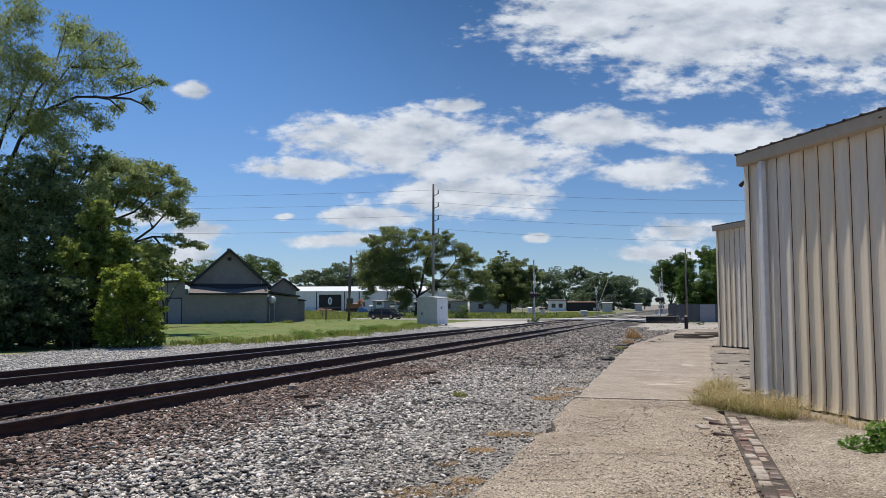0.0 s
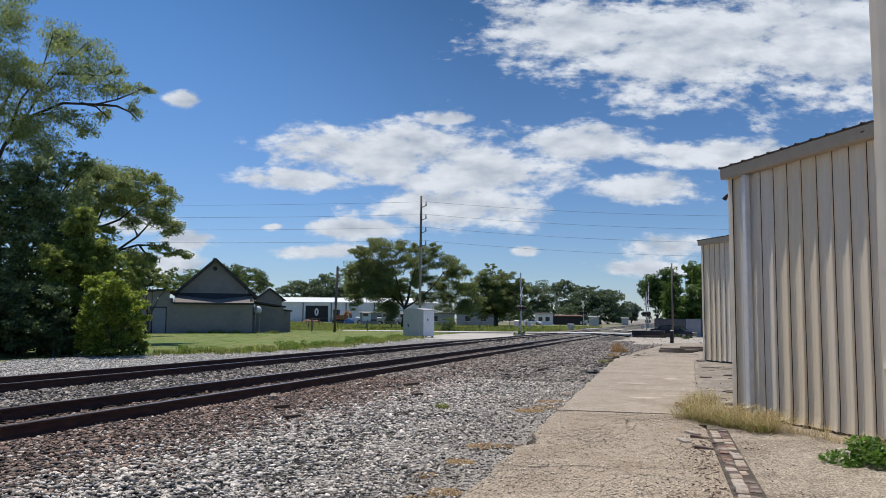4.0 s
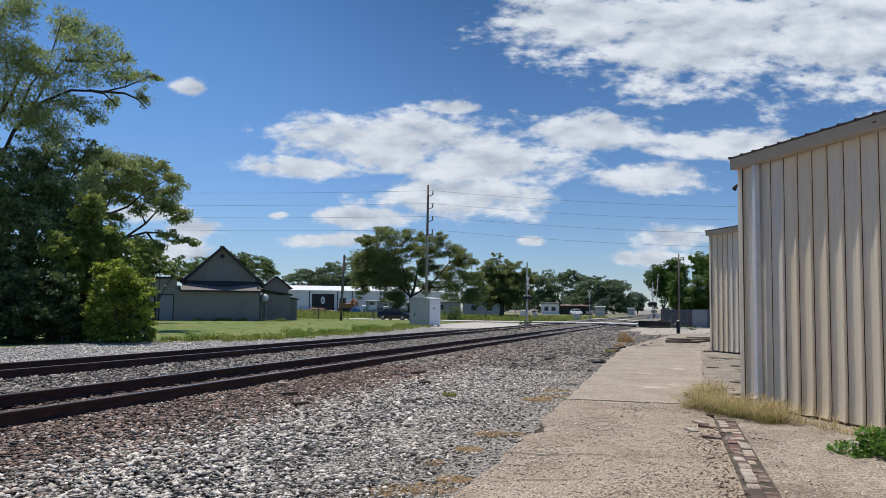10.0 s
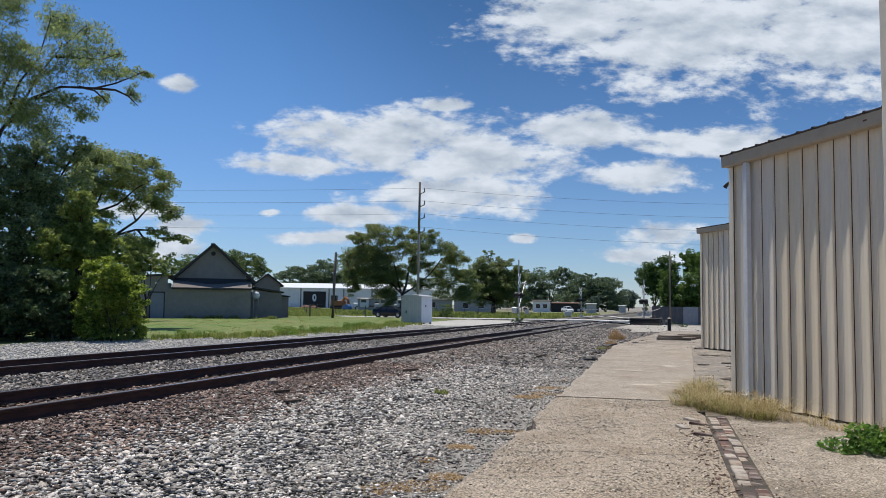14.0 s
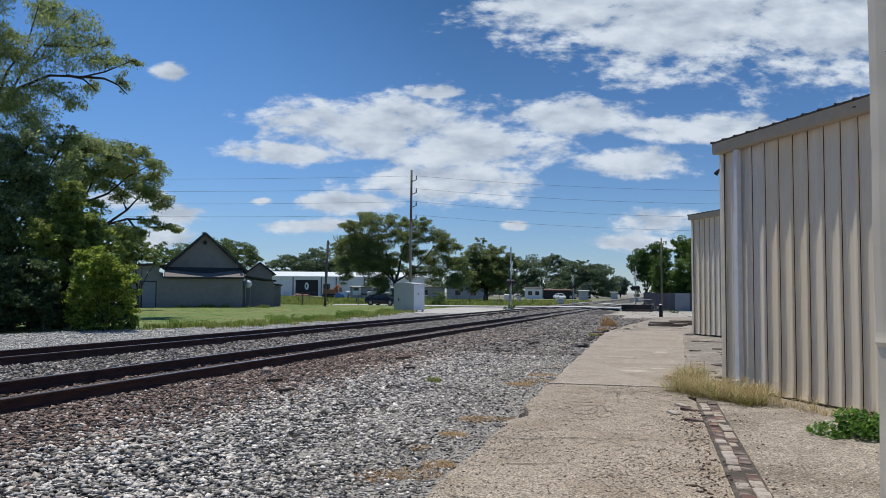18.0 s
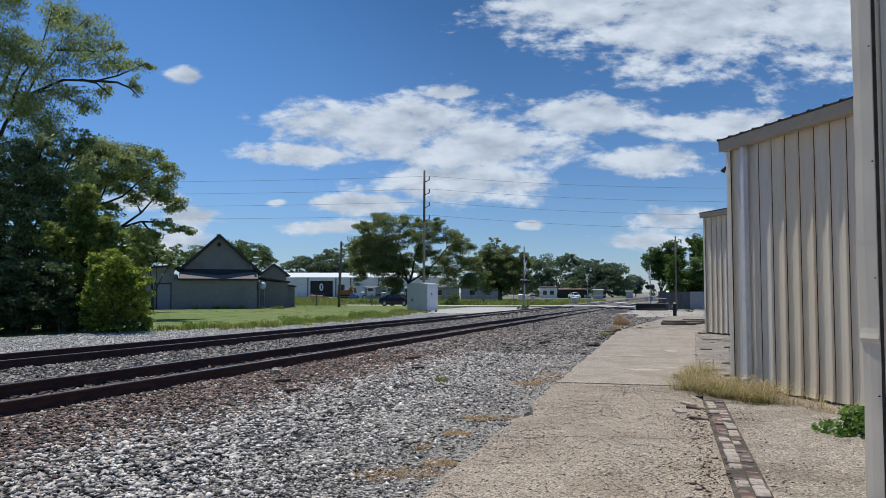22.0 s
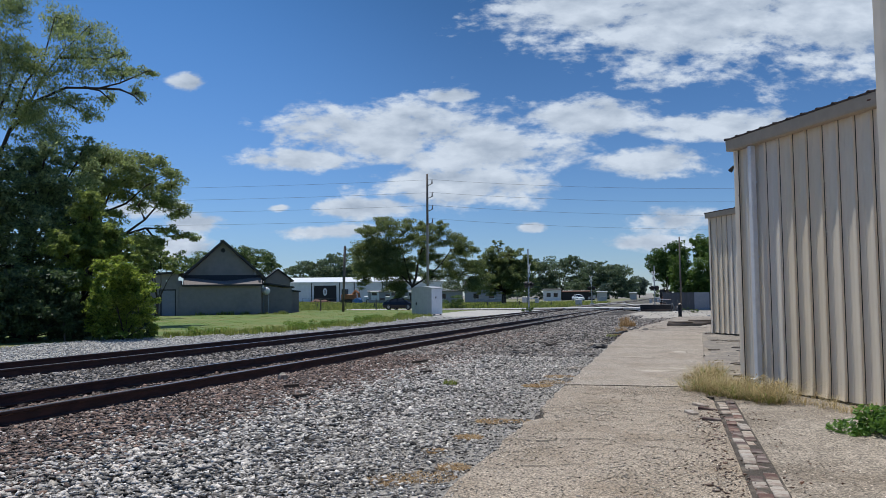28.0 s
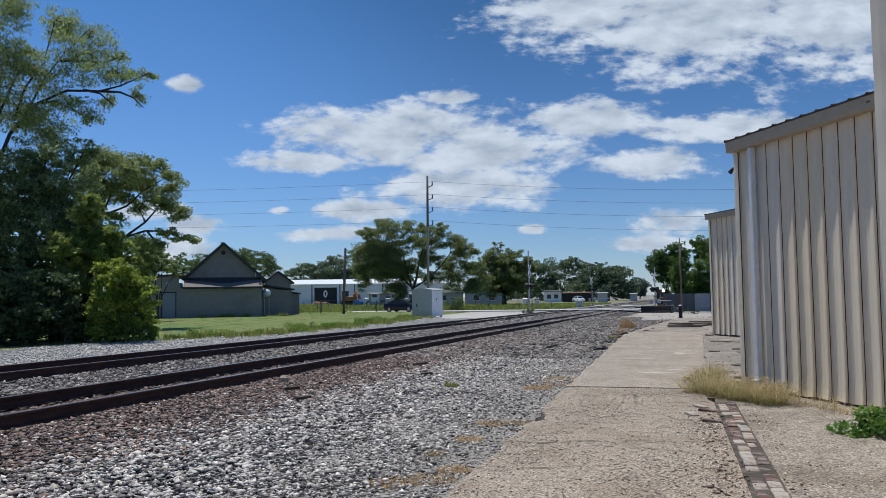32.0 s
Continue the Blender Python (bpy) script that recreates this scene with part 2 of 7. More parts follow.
DIRT = mat("dusty_ground", (0.27, 0.25, 0.22), (0.15, 0.137, 0.12), 9, 0.95, 0.5, col3=(0.31, 0.285, 0.25), scale3=0.3)
# bed kept near-black: shade in the gaps between stones is painted in
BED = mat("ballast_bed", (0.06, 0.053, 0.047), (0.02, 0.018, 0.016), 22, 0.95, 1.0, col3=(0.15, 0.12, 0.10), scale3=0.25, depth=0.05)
STONE = mat("crushed_stone", (0.52, 0.483, 0.44), (0.24, 0.22, 0.198), 45, 0.9, 0.3, island=0.95)
STONE_RUST = mat("rust_stained_stone", (0.26, 0.185, 0.15), (0.11, 0.078, 0.064), 30, 0.9, 0.2, island=0.8)
STONE_TRACK = mat("track_stone", (0.30, 0.268, 0.238), (0.125, 0.111, 0.10), 45, 0.9, 0.3, island=0.9)
STONE_PALE = mat("pale_limestone_gravel", (0.50, 0.48, 0.45), (0.36, 0.345, 0.32), 30, 0.9, 0.2, island=0.4)
PALE_BED = mat("pale_gravel_bed", (0.52, 0.495, 0.455), (0.34, 0.325, 0.30), 22, 0.95, 0.8, col3=(0.36, 0.34, 0.31), scale3=0.35, depth=0.03)
CONCRETE = mat("weathered_concrete", (0.48, 0.41, 0.333), (0.305, 0.26, 0.209), 9, 0.93, 0.35, col3=(0.30, 0.245, 0.187), scale3=1.1, cut3=(0.40, 0.74), vary=0.04, depth=0.02, speck=0.8, speck_scale=46.0, pits=0.4, pit_scale=13.0)
APRON = mat("old_apron_concrete", (0.435, 0.373, 0.302), (0.28, 0.24, 0.193), 8, 0.93, 0.35, col3=(0.23, 0.19, 0.145), scale3=0.8, cut3=(0.44, 0.66), depth=0.02, speck=0.75, speck_scale=44.0, pits=0.4, pit_scale=11.0)
FINES = mat("grey_gravel_fines", (0.42, 0.393, 0.353), (0.22, 0.204, 0.183), 60, 0.95, 1.0, col3=(0.32, 0.295, 0.26), scale3=0.9, depth=0.02)
CHIP = mat("aggregate_chip", (0.56, 0.49, 0.41), (0.38, 0.33, 0.27), 40, 0.9, 0.2, island=0.7)
WORN = mat("worn_dirt_crust", (0.30, 0.265, 0.225), (0.17, 0.15, 0.128), 9, 0.95, 0.6, col3=(0.37, 0.32, 0.26), scale3=1.2, speck=0.6, speck_scale=30.0, pits=0.5, pit_scale=7.0)
DUST = mat("dusty_tan_yard", (0.47, 0.425, 0.36), (0.36, 0.325, 0.275), 7, 0.95, 0.4, col3=(0.31, 0.28, 0.235), scale3=0.4, speck=0.4, speck_scale=14.0)
SOIL = mat("brick_joint_grit", (0.085, 0.07, 0.055), (0.04, 0.033, 0.027), 40, 0.95, 0.6, col3=(0.15, 0.125, 0.10), scale3=3.0)
PATCH = mat("pale_cement_patch", (0.56, 0.49, 0.41), (0.44, 0.38, 0.31), 14, 0.93, 0.4, col3=(0.33, 0.28, 0.22), scale3=2.0, speck=0.5, speck_scale=50.0)
TRACKBED = mat("dark_cinder_bed", (0.17, 0.152, 0.135), (0.085, 0.076, 0.068), 6, 0.95, 0.6, col3=(0.12, 0.13, 0.07), scale3=0.2)
CRACK_AND_GAP_SHADE = mat("joint_soil_and_gap_shade", (0.07, 0.062, 0.05), (0.035, 0.03, 0.025), 20, 0.95, 0.3)
BRICK_RED = mat("worn_red_brick", (0.13, 0.075, 0.064), (0.075, 0.048, 0.043), 25, 0.9, 0.4, col3=(0.24, 0.19, 0.155), scale3=6, vary=0.25)
BRICK_PALE = mat("cement_smeared_brick", (0.43, 0.38, 0.32), (0.31, 0.27, 0.225), 25, 0.9, 0.4, col3=(0.24, 0.175, 0.145), scale3=7, vary=0.15)
RAIL_SIDE = mat("rusted_rail_steel", (0.078, 0.034, 0.026), (0.036, 0.018, 0.015), 18, 0.85, 0.3, metal=0.0, stretch=(1, 0.15, 1))
RAIL_TOP = mat("polished_rail_head", (0.42, 0.42, 0.43), (0.32, 0.32, 0.33), 12, 0.32, 0.03, metal=1.0, stretch=(1, 0.1, 1))
TIE = mat("creosoted_timber", (0.085, 0.062, 0.048), (0.04, 0.03, 0.025), 9, 0.9, 0.6, col3=(0.13, 0.11, 0.09), scale3=1.5, vary=0.25, stretch=(0.3, 3, 3))
TAN = mat("tan_painted_steel", (0.775, 0.68, 0.535), (0.725, 0.635, 0.50), 5, 0.5, 0.06, col3=(0.645, 0.565, 0.445), scale3=0.8, cut3=(0.5, 0.75), vary=0.03, stretch=(1, 1, 0.25))
TAN_TRIM = mat("tan_steel_trim", (0.44, 0.365, 0.27), (0.39, 0.32, 0.235), 6, 0.5, 0.08, col3=(0.33, 0.265, 0.19), scale3=1.2, cut3=(0.55, 0.8))
TRIM_PALE = mat("pale_corner_trim", (0.76, 0.675, 0.54), (0.70, 0.615, 0.49), 5, 0.5, 0.08, col3=(0.60, 0.52, 0.41), scale3=1.2, cut3=(0.55, 0.8), stretch=(1, 1, 0.3))
WHITE_TRIM = mat("white_downspout_paint", (0.72, 0.73, 0.74), (0.62, 0.63, 0.65), 8, 0.4, 0.05)
ROOF_STEEL = mat("weathered_roof_steel", (0.06, 0.042, 0.036), (0.035, 0.025, 0.022), 6, 0.8, 0.1)
GREY_SIDING = mat("grey_painted_block", (0.24, 0.223, 0.213), (0.205, 0.194, 0.186), 3, 0.85, 0.2, col3=(0.165, 0.155, 0.15), scale3=0.5, cut3=(0.5, 0.8))
GREY_TRIM = mat("dark_roof_edge", (0.05, 0.05, 0.052), (0.03, 0.03, 0.032), 8, 0.8, 0.2)
SHINGLE = mat("brown_grey_shingle", (0.215, 0.185, 0.168), (0.155, 0.135, 0.124), 10, 0.9, 0.5)
DOOR_GREY = mat("blue_grey_door_paint", (0.22, 0.235, 0.27), (0.19, 0.205, 0.235), 4, 0.6, 0.05)
SHED_GREY = mat("pale_cabinet_paint", (0.42, 0.435, 0.43), (0.37, 0.385, 0.38), 3, 0.5, 0.05, col3=(0.38, 0.39, 0.39), scale3=1.0)
SHED_WHITE = mat("pale_cabinet_side", (0.70, 0.72, 0.74), (0.62, 0.64, 0.66), 3, 0.5, 0.05)
WHITE_WALL = mat("white_sheet_wall", (0.74, 0.75, 0.76), (0.66, 0.67, 0.68), 1.5, 0.5, 0.05, col3=(0.6, 0.6, 0.6), scale3=0.2)
PALE_ROOF = mat("pale_sheet_roof", (0.80, 0.82, 0.84), (0.72, 0.74, 0.76), 1.0, 0.4, 0.05)
BLACK = mat("black_void_paint", (0.012, 0.012, 0.014), (0.008, 0.008, 0.009), 4, 0.6, 0.05)
ASPHALT = mat("worn_pale_asphalt", (0.52, 0.51, 0.49), (0.42, 0.41, 0.395), 8, 0.9, 0.3, col3=(0.40, 0.39, 0.375), scale3=0.3)
LAWN = mat("mown_grass_soil", (0.08, 0.138, 0.022), (0.132, 0.19, 0.038), 2.5, 0.95, 0.5, col3=(0.185, 0.18, 0.058), scale3=0.3, cut3=(0.42, 0.66), depth=0.05)
MEADOW = mat("far_dry_meadow", (0.15, 0.165, 0.075), (0.20, 0.20, 0.105), 1.2, 0.95, 0.4, col3=(0.25, 0.225, 0.14), scale3=0.15, depth=0.05)
BLADE = leaf_mat("grass_blade", (0.095, 0.145, 0.026), (0.24, 0.26, 0.07), 0.4)
DRY = leaf_mat("dry_grass_blade", (0.17, 0.145, 0.055), (0.46, 0.37, 0.185), 0.35)
STRAW = leaf_mat("straw_mat", (0.34, 0.22, 0.09), (0.42, 0.30, 0.14), 0.2)
WEED = leaf_mat("green_weed_leaf", (0.04, 0.105, 0.016), (0.15, 0.27, 0.05), 0.38)
LEAF_DARK = leaf_mat("dark_leaf", (0.075, 0.115, 0.05), (0.29, 0.35, 0.15), 0.6)
LEAF_MID = leaf_mat("mid_green_leaf", (0.047, 0.088, 0.026), (0.108, 0.155, 0.05), 0.42)
LEAF_BRIGHT = leaf_mat("sunny_leaf", (0.085, 0.155, 0.025), (0.17, 0.25, 0.05), 0.5)
# brighter leaf copy: sun shining through the bush is put into its colour
LEAF_SUN = leaf_mat("bush_leaf_backlight_tint", (0.07, 0.125, 0.018), (0.30, 0.38, 0.06), 0.52)
# darker leaf copy: shade at the thicket's foot is put into its colour
LEAF_SHADE = leaf_mat("shade_darkened_leaf", (0.03, 0.058, 0.024), (0.09, 0.135, 0.052), 0.38)
LEAF_BROAD = leaf_mat("weathered_shade_leaf", (0.068, 0.10, 0.034), (0.205, 0.245, 0.088), 0.5)
LEAF_OPEN = leaf_mat("airy_mid_leaf", (0.095, 0.14, 0.05), (0.23, 0.275, 0.10), 0.5)
LEAF_EDGE = leaf_mat("thicket_edge_leaf", (0.115, 0.165, 0.042), (0.31, 0.37, 0.09), 0.55)
# pale greyed leaf: haze of the distance is put into the colour
LEAF_HAZE = leaf_mat("haze_tinted_leaf", (0.07, 0.10, 0.075), (0.10, 0.14, 0.10), 0.3)
LEAF_OLIVE = leaf_mat("olive_leaf", (0.092, 0.142, 0.05), (0.26, 0.32, 0.122), 0.52)
LEAF_MAPLE = leaf_mat("maple_leaf", (0.05, 0.105, 0.018), (0.10, 0.17, 0.03), 0.4)
LEAF_DEEP = leaf_mat("deep_maple_leaf", (0.028, 0.07, 0.014), (0.065, 0.13, 0.022), 0.35)
# far leaves lightened too, with some haze mixed into their colour
LEAF_FAR = leaf_mat("distant_hazed_leaf", (0.06, 0.10, 0.058), (0.14, 0.185, 0.095), 0.36)
BARK = mat("dark_bark", (0.06, 0.05, 0.04), (0.03, 0.025, 0.02), 9, 0.95, 0.7, stretch=(1, 1, 0.2))
POLE_WOOD = mat("weathered_pole_wood", (0.16, 0.135, 0.115), (0.10, 0.085, 0.075), 8, 0.9, 0.4, stretch=(1, 1, 0.1))
TIMBER = mat("weathered_timber", (0.33, 0.275, 0.22), (0.2, 0.165, 0.135), 9, 0.9, 0.5, col3=(0.09, 0.075, 0.06), scale3=2.0, stretch=(0.2, 2, 2))
POLE_GREY = mat("silvered_pole_wood", (0.30, 0.28, 0.26), (0.22, 0.20, 0.19), 8, 0.9, 0.4, stretch=(1, 1, 0.1))
STEEL = mat("galvanised_steel", (0.45, 0.46, 0.47), (0.36, 0.37, 0.38), 6, 0.45, 0.05, metal=0.6)
WIRE = mat("dull_aluminium_wire", (0.14, 0.15, 0.17), (0.11, 0.12, 0.14), 5, 0.6, 0.0)
RUBBER = mat("tyre_rubber", (0.02, 0.02, 0.021), (0.014, 0.014, 0.014), 12, 0.85, 0.2)
CHROME = mat("alloy_rim", (0.55, 0.56, 0.57), (0.45, 0.46, 0.47), 6, 0.3, 0.0, metal=0.9)
PAINT_BLACK = mat("black_car_paint", (0.012, 0.013, 0.016), (0.010, 0.011, 0.013), 3, 0.18, 0.0)
PAINT_NAVY = mat("navy_car_paint", (0.007, 0.009, 0.015), (0.006, 0.008, 0.013), 3, 0.18, 0.0)
PAINT_RED = mat("dark_red_paint", (0.105, 0.012, 0.022), (0.085, 0.010, 0.018), 3, 0.2, 0.0)
PAINT_WHITE = mat("white_car_paint", (0.75, 0.76, 0.77), (0.70, 0.71, 0.72), 3, 0.25, 0.0)
GLASS = mat("tinted_car_glass", (0.02, 0.024, 0.028), (0.018, 0.02, 0.024), 2, 0.06, 0.0)
RED_LENS = mat("red_lens", (0.35, 0.012, 0.01), (0.28, 0.01, 0.008), 6, 0.25, 0.0)
CLEAR_LENS = mat("clear_lamp_lens", (0.7, 0.72, 0.72), (0.6, 0.62, 0.62), 6, 0.15, 0.0)
RED_PAINT = mat("faded_red_paint", (0.40, 0.11, 0.09), (0.33, 0.09, 0.08), 6, 0.6, 0.05)
WHITE_PAINT = mat("white_sign_paint", (0.78, 0.78, 0.77), (0.70, 0.70, 0.69), 6, 0.5, 0.05)
BLUE_TARP = mat("blue_tarpaulin", (0.05, 0.16, 0.36), (0.04, 0.12, 0.28), 4, 0.5, 0.3)
ORANGE = mat("orange_machine_paint", (0.38, 0.14, 0.04), (0.22, 0.08, 0.03), 5, 0.5, 0.1)
RUST = mat("brown_rusted_steel", (0.16, 0.075, 0.045), (0.09, 0.045, 0.03), 6, 0.85, 0.3)
FENCE_GREY = mat("grey_fence_board", (0.12, 0.122, 0.128), (0.09, 0.092, 0.098), 5, 0.85, 0.3, vary=0.12, stretch=(1, 1, 0.15))
FENCE_PALE = mat("pale_fence_sheet", (0.33, 0.34, 0.36), (0.27, 0.28, 0.30), 5, 0.7, 0.2)
HEADLIGHT = glow_mat("lit_headlight", (1.0, 0.80, 0.55), 90.0)
FLASHER = glow_mat("lit_red_flasher", (1.0, 0.05, 0.03), 2.5)


# ---- building helpers ----
def thing(name, m, label, category, group="", kind=""):
    ob = new(name)
    ob.matrix_basis = m
    ob.empty_display_size = 0.3
    return tagged(ob, label, category, group, kind)


def mesh_of(name, verts, faces, material, smooth=False):
    me = bpy.data.meshes.new(name)
    me.from_pydata([tuple(map(float, v)) for v in verts], [], faces)
    me.materials.append(material)
    if smooth:
        me.polygons.foreach_set("use_smooth", [True] * len(me.polygons))
    me.update()
    return me


def piece(name, me, parent, m=None, label=""):
    ob = new(name, me)
    ob.parent = parent
    if m is not None:
        ob.matrix_basis = m
    if label:
        ob["label"] = label
    return ob


def part(name, bm, material, parent, label="", smooth=False, m=None):
    me = bpy.data.meshes.new(name)
    bmesh.ops.recalc_face_normals(bm, faces=bm.faces)
    bm.to_mesh(me)
    bm.free()
    me.materials.append(material)
    if smooth:
        me.polygons.foreach_set("use_smooth", [True] * len(me.polygons))
    return piece(name, me, parent, m, label)


def alone(name, bm, material, label, category, group="", kind="", m=None, smooth=False):
    return tagged(part(name, bm, material, None, "", smooth, m), label, category, group, kind)


def box(x0, x1, y0, y1, z0, z1, bevel=0.0, bm=None):
    """A box, joined to bm if one is given."""
    b = bmesh.new()
    bmesh.ops.create_cube(b, size=1.0, matrix=Matrix.Translation(((x0 + x1) / 2, (y0 + y1) / 2, (z0 + z1) / 2)) @ Matrix.Diagonal((x1 - x0, y1 - y0, z1 - z0, 1)))
    if bevel:
        bmesh.ops.bevel(b, geom=b.edges[:], offset=bevel, segments=1, affect="EDGES")
    return b if bm is None else joined(bm, b)


def joined(a, b):
    me = bpy.data.meshes.new("joint")
    b.to_mesh(me)
    b.free()
    a.from_mesh(me)
    bpy.data.meshes.remove(me)
    return a


def tube(points, radii, sides=8, bm=None, caps=True):
    """A round bar through the points, with a radius at each."""
    b = bm or bmesh.new()
    rings = []
    for i, p in enumerate(points):
        p = Vector(p)
        d = Vector(points[min(i + 1, len(points) - 1)]) - Vector(points[max(i - 1, 0)])
        q = d.to_track_quat("Z", "Y")
        rings.append([b.verts.new(p + q @ Vector((radii[i] * math.cos(2 * math.pi * k / sides), radii[i] * math.sin(2 * math.pi * k / sides), 0))) for k in range(sides)])
    for r0, r1 in zip(rings, rings[1:]):
        for k in range(sides):
            b.faces.new((r0[k], r0[(k + 1) % sides], r1[(k + 1) % sides], r1[k]))
    if caps:
        b.faces.new(rings[0][::-1])
        b.faces.new(rings[-1])
    return b


def prism(outline, y0, y1, axis="Y", bm=None):
    """An outline of (a, b) pairs pulled along an axis: (a, y, b) along Y, (y, a, b) along X, (a, b, y) along Z."""
    b = bm or bmesh.new()
    put = {"Y": lambda a, c, s: (a, s, c), "X": lambda a, c, s: (s, a, c), "Z": lambda a, c, s: (a, c, s)}[axis]
    r0, r1 = [[b.verts.new(put(a, c, s)) for a, c in outline] for s in (y0, y1)]
    n = len(outline)
    for k in range(n):
        b.faces.new((r0[k], r0[(k + 1) % n], r1[(k + 1) % n], r1[k]))
    b.faces.new(r0[::-1])
    b.faces.new(r1)
    return b


def sheet_mesh(name, verts, quads, material):
    """A mesh from numpy arrays: verts (n, 3), faces (m, k)."""
    me = bpy.data.meshes.new(name)
    k = quads.shape[1]
    me.vertices.add(len(verts))
    me.vertices.foreach_set("co", np.ascontiguousarray(verts, dtype=np.float32).ravel())
    me.loops.add(quads.size)
    me.loops.foreach_set("vertex_index", np.ascontiguousarray(quads, dtype=np.int32).ravel())
    me.polygons.add(len(quads))
    me.polygons.foreach_set("loop_start", np.arange(0, quads.size, k, dtype=np.int32))
    me.polygons.foreach_set("loop_total", np.full(len(quads), k, dtype=np.int32))
    me.update(calc_edges=True)
    me.materials.append(material)
    return me


rng = np.random.default_rng(7)


# ---- ground ----
def smooth_step(a, b, v):
    s = np.clip((v - a) / (b - a), 0, 1)
    return s * s * (3 - 2 * s)


def railway_fall(y):
    """How far the near track drops beyond the crossing."""
    y = np.asarray(y, float)
    return 1.7 * smooth_step(114.0, 204.0, y) + 0.012 * np.clip(y - 204.0, 0, 600)


def ground_z(x, y):
    """Height of the ground: nearly flat, a little lower at the crossing, rising to the left and far off."""
    x, y = np.asarray(x, float), np.asarray(y, float)
    z = -0.09 - 0.0018 * np.clip(y, 0, 110)
    z = z - 0.42 * smooth_step(-9.5, -3.0, x) * smooth_step(74, 88, y)
    z = z + smooth_step(20, 34, -x) * (1 - smooth_step(78, 95, y)) * 0.26 * smooth_step(20, 60, y)
    z = z + smooth_step(50, 100, -x) * smooth_step(120, 190, y) * 0.9
    z = z - railway_fall(y) * smooth_step(-12.4, -10.6, x) * (1 - smooth_step(3, 12, x))
    return z


def strip(name, x0, x1, ys, material, lift, label, category, kind="structure", wave=0.0, steps=10):
    """A sheet over the ground between two edges given as functions of y."""
    ys = np.asarray(ys, float)
    s = np.linspace(0, 1, steps)
    a, b = np.array([x0(y) for y in ys]), np.array([x1(y) for y in ys])
    xs = a[:, None] + (b - a)[:, None] * s[None]
    yy = np.repeat(ys[:, None], steps, 1)
    if wave:
        xs = xs + wave * np.sin(yy * 1.7 + np.sin(yy * 0.63) * 2) * (s[None] * 2 - 1)
    zz = ground_z(xs, yy) + lift
    v = np.stack([xs, yy, zz], -1).reshape(-1, 3)
    i = np.arange(len(ys) - 1)[:, None] * steps + np.arange(steps - 1)[None]
    q = np.stack([i, i + 1, i + 1 + steps, i + steps], -1).reshape(-1, 4)
    return tagged(new(name, sheet_mesh(name, v, q, material)), label, category, kind=kind)


def make_ground():
    ax = np.concatenate([np.linspace(-2500, -150, 12), np.linspace(-140, 60, 81), np.linspace(80, 2500, 12)])
    ay = np.concatenate([np.linspace(-1500, -40, 8), np.linspace(-30, 240, 109), np.linspace(300, 3500, 14)])
    xs, ys = np.meshgrid(ax, ay)
    v = np.stack([xs, ys, ground_z(xs, ys) - 0.02], -1).reshape(-1, 3)
    n = len(ax)
    i = np.arange(len(ay) - 1)[:, None] * n + np.arange(n - 1)[None]
    q = np.stack([i, i + 1, i + 1 + n, i + n], -1).reshape(-1, 4)
    tagged(new("ground", sheet_mesh("ground", v, q, DIRT)), "dusty grey-brown soil and gravel ground", "ground", kind="structure")


def edge_x(y):
    return -1.52 - 0.036 * y


make_ground()
strip("ballast_bed", lambda y: -15.4, lambda y: edge_x(y) + 0.1, np.linspace(-20, 86, 160), BED, 0.012, "crushed-stone ballast bed under the rails, near-black for shade between stones", "ballast")
LAWN_EDGE = ((-20.0, -22.6), (24.0, -21.9), (28.0, -20.6), (33.0, -18.0), (42.0, -18.3), (53.0, -19.8), (62.0, -21.0), (67.0, -22.6), (90.0, -23.5))


def lawn_x(y):
    return float(np.interp(y, [p[0] for p in LAWN_EDGE], [p[1] for p in LAWN_EDGE]))


strip("gravel_fines", lambda y: edge_x(y) - 1.7, lambda y: edge_x(y) + 0.08, np.linspace(-20, 27, 110), FINES, 0.022, "dusty grey gravel fines along the platform edge", "gravel", wave=0.12)
strip("gravel_strip", lambda y: lawn_x(y) - 0.4, lambda y: -15.2, np.linspace(-10, 88, 160), PALE_BED, 0.016, "pale limestone gravel strip and yard beside the railway", "gravel", wave=0.12)
strip("gravel_apron", lambda y: -6.6 + 0.02 * y, lambda y: 4.0, np.linspace(52.5, 88.5, 60), DUST, 0.014, "pale dusty ground between platform and street", "gravel", wave=0.2)
strip("lawn", lambda y: -62.0, lambda y: lawn_x(y), np.linspace(20, 89, 130), LAWN, 0.026, "mown green lawn with yellow weeds", "lawn", wave=0.25, steps=40)
strip("far_meadow", lambda y: -160.0, lambda y: -17.5 - 0.02 * (y - 100), np.linspace(103, 168, 40), LAWN, 0.008, "green grass field beyond the road", "meadow", steps=24)
strip("cinder_bed", lambda y: -16.6, lambda y: -6.2, np.linspace(99, 330, 90), TRACKBED, 0.011, "dark cinder bed under the rails beyond the street", "ballast", steps=24)
strip("far_meadow_back", lambda y: -160.0, lambda y: -17.6, np.linspace(168, 290, 50), MEADOW, 0.009, "green grass round the far buildings", "meadow", steps=30)
strip("far_meadow_east", lambda y: -6.0, lambda y: 60.0, np.linspace(112, 190, 30), LAWN, 0.008, "green grass verge beyond the crossing", "meadow", steps=14)


# the street that crosses the railway
def street_y(x):
    return 92.6 - 0.2 * x - 0.32 * np.clip(x + 12.0, 0, 14.0)


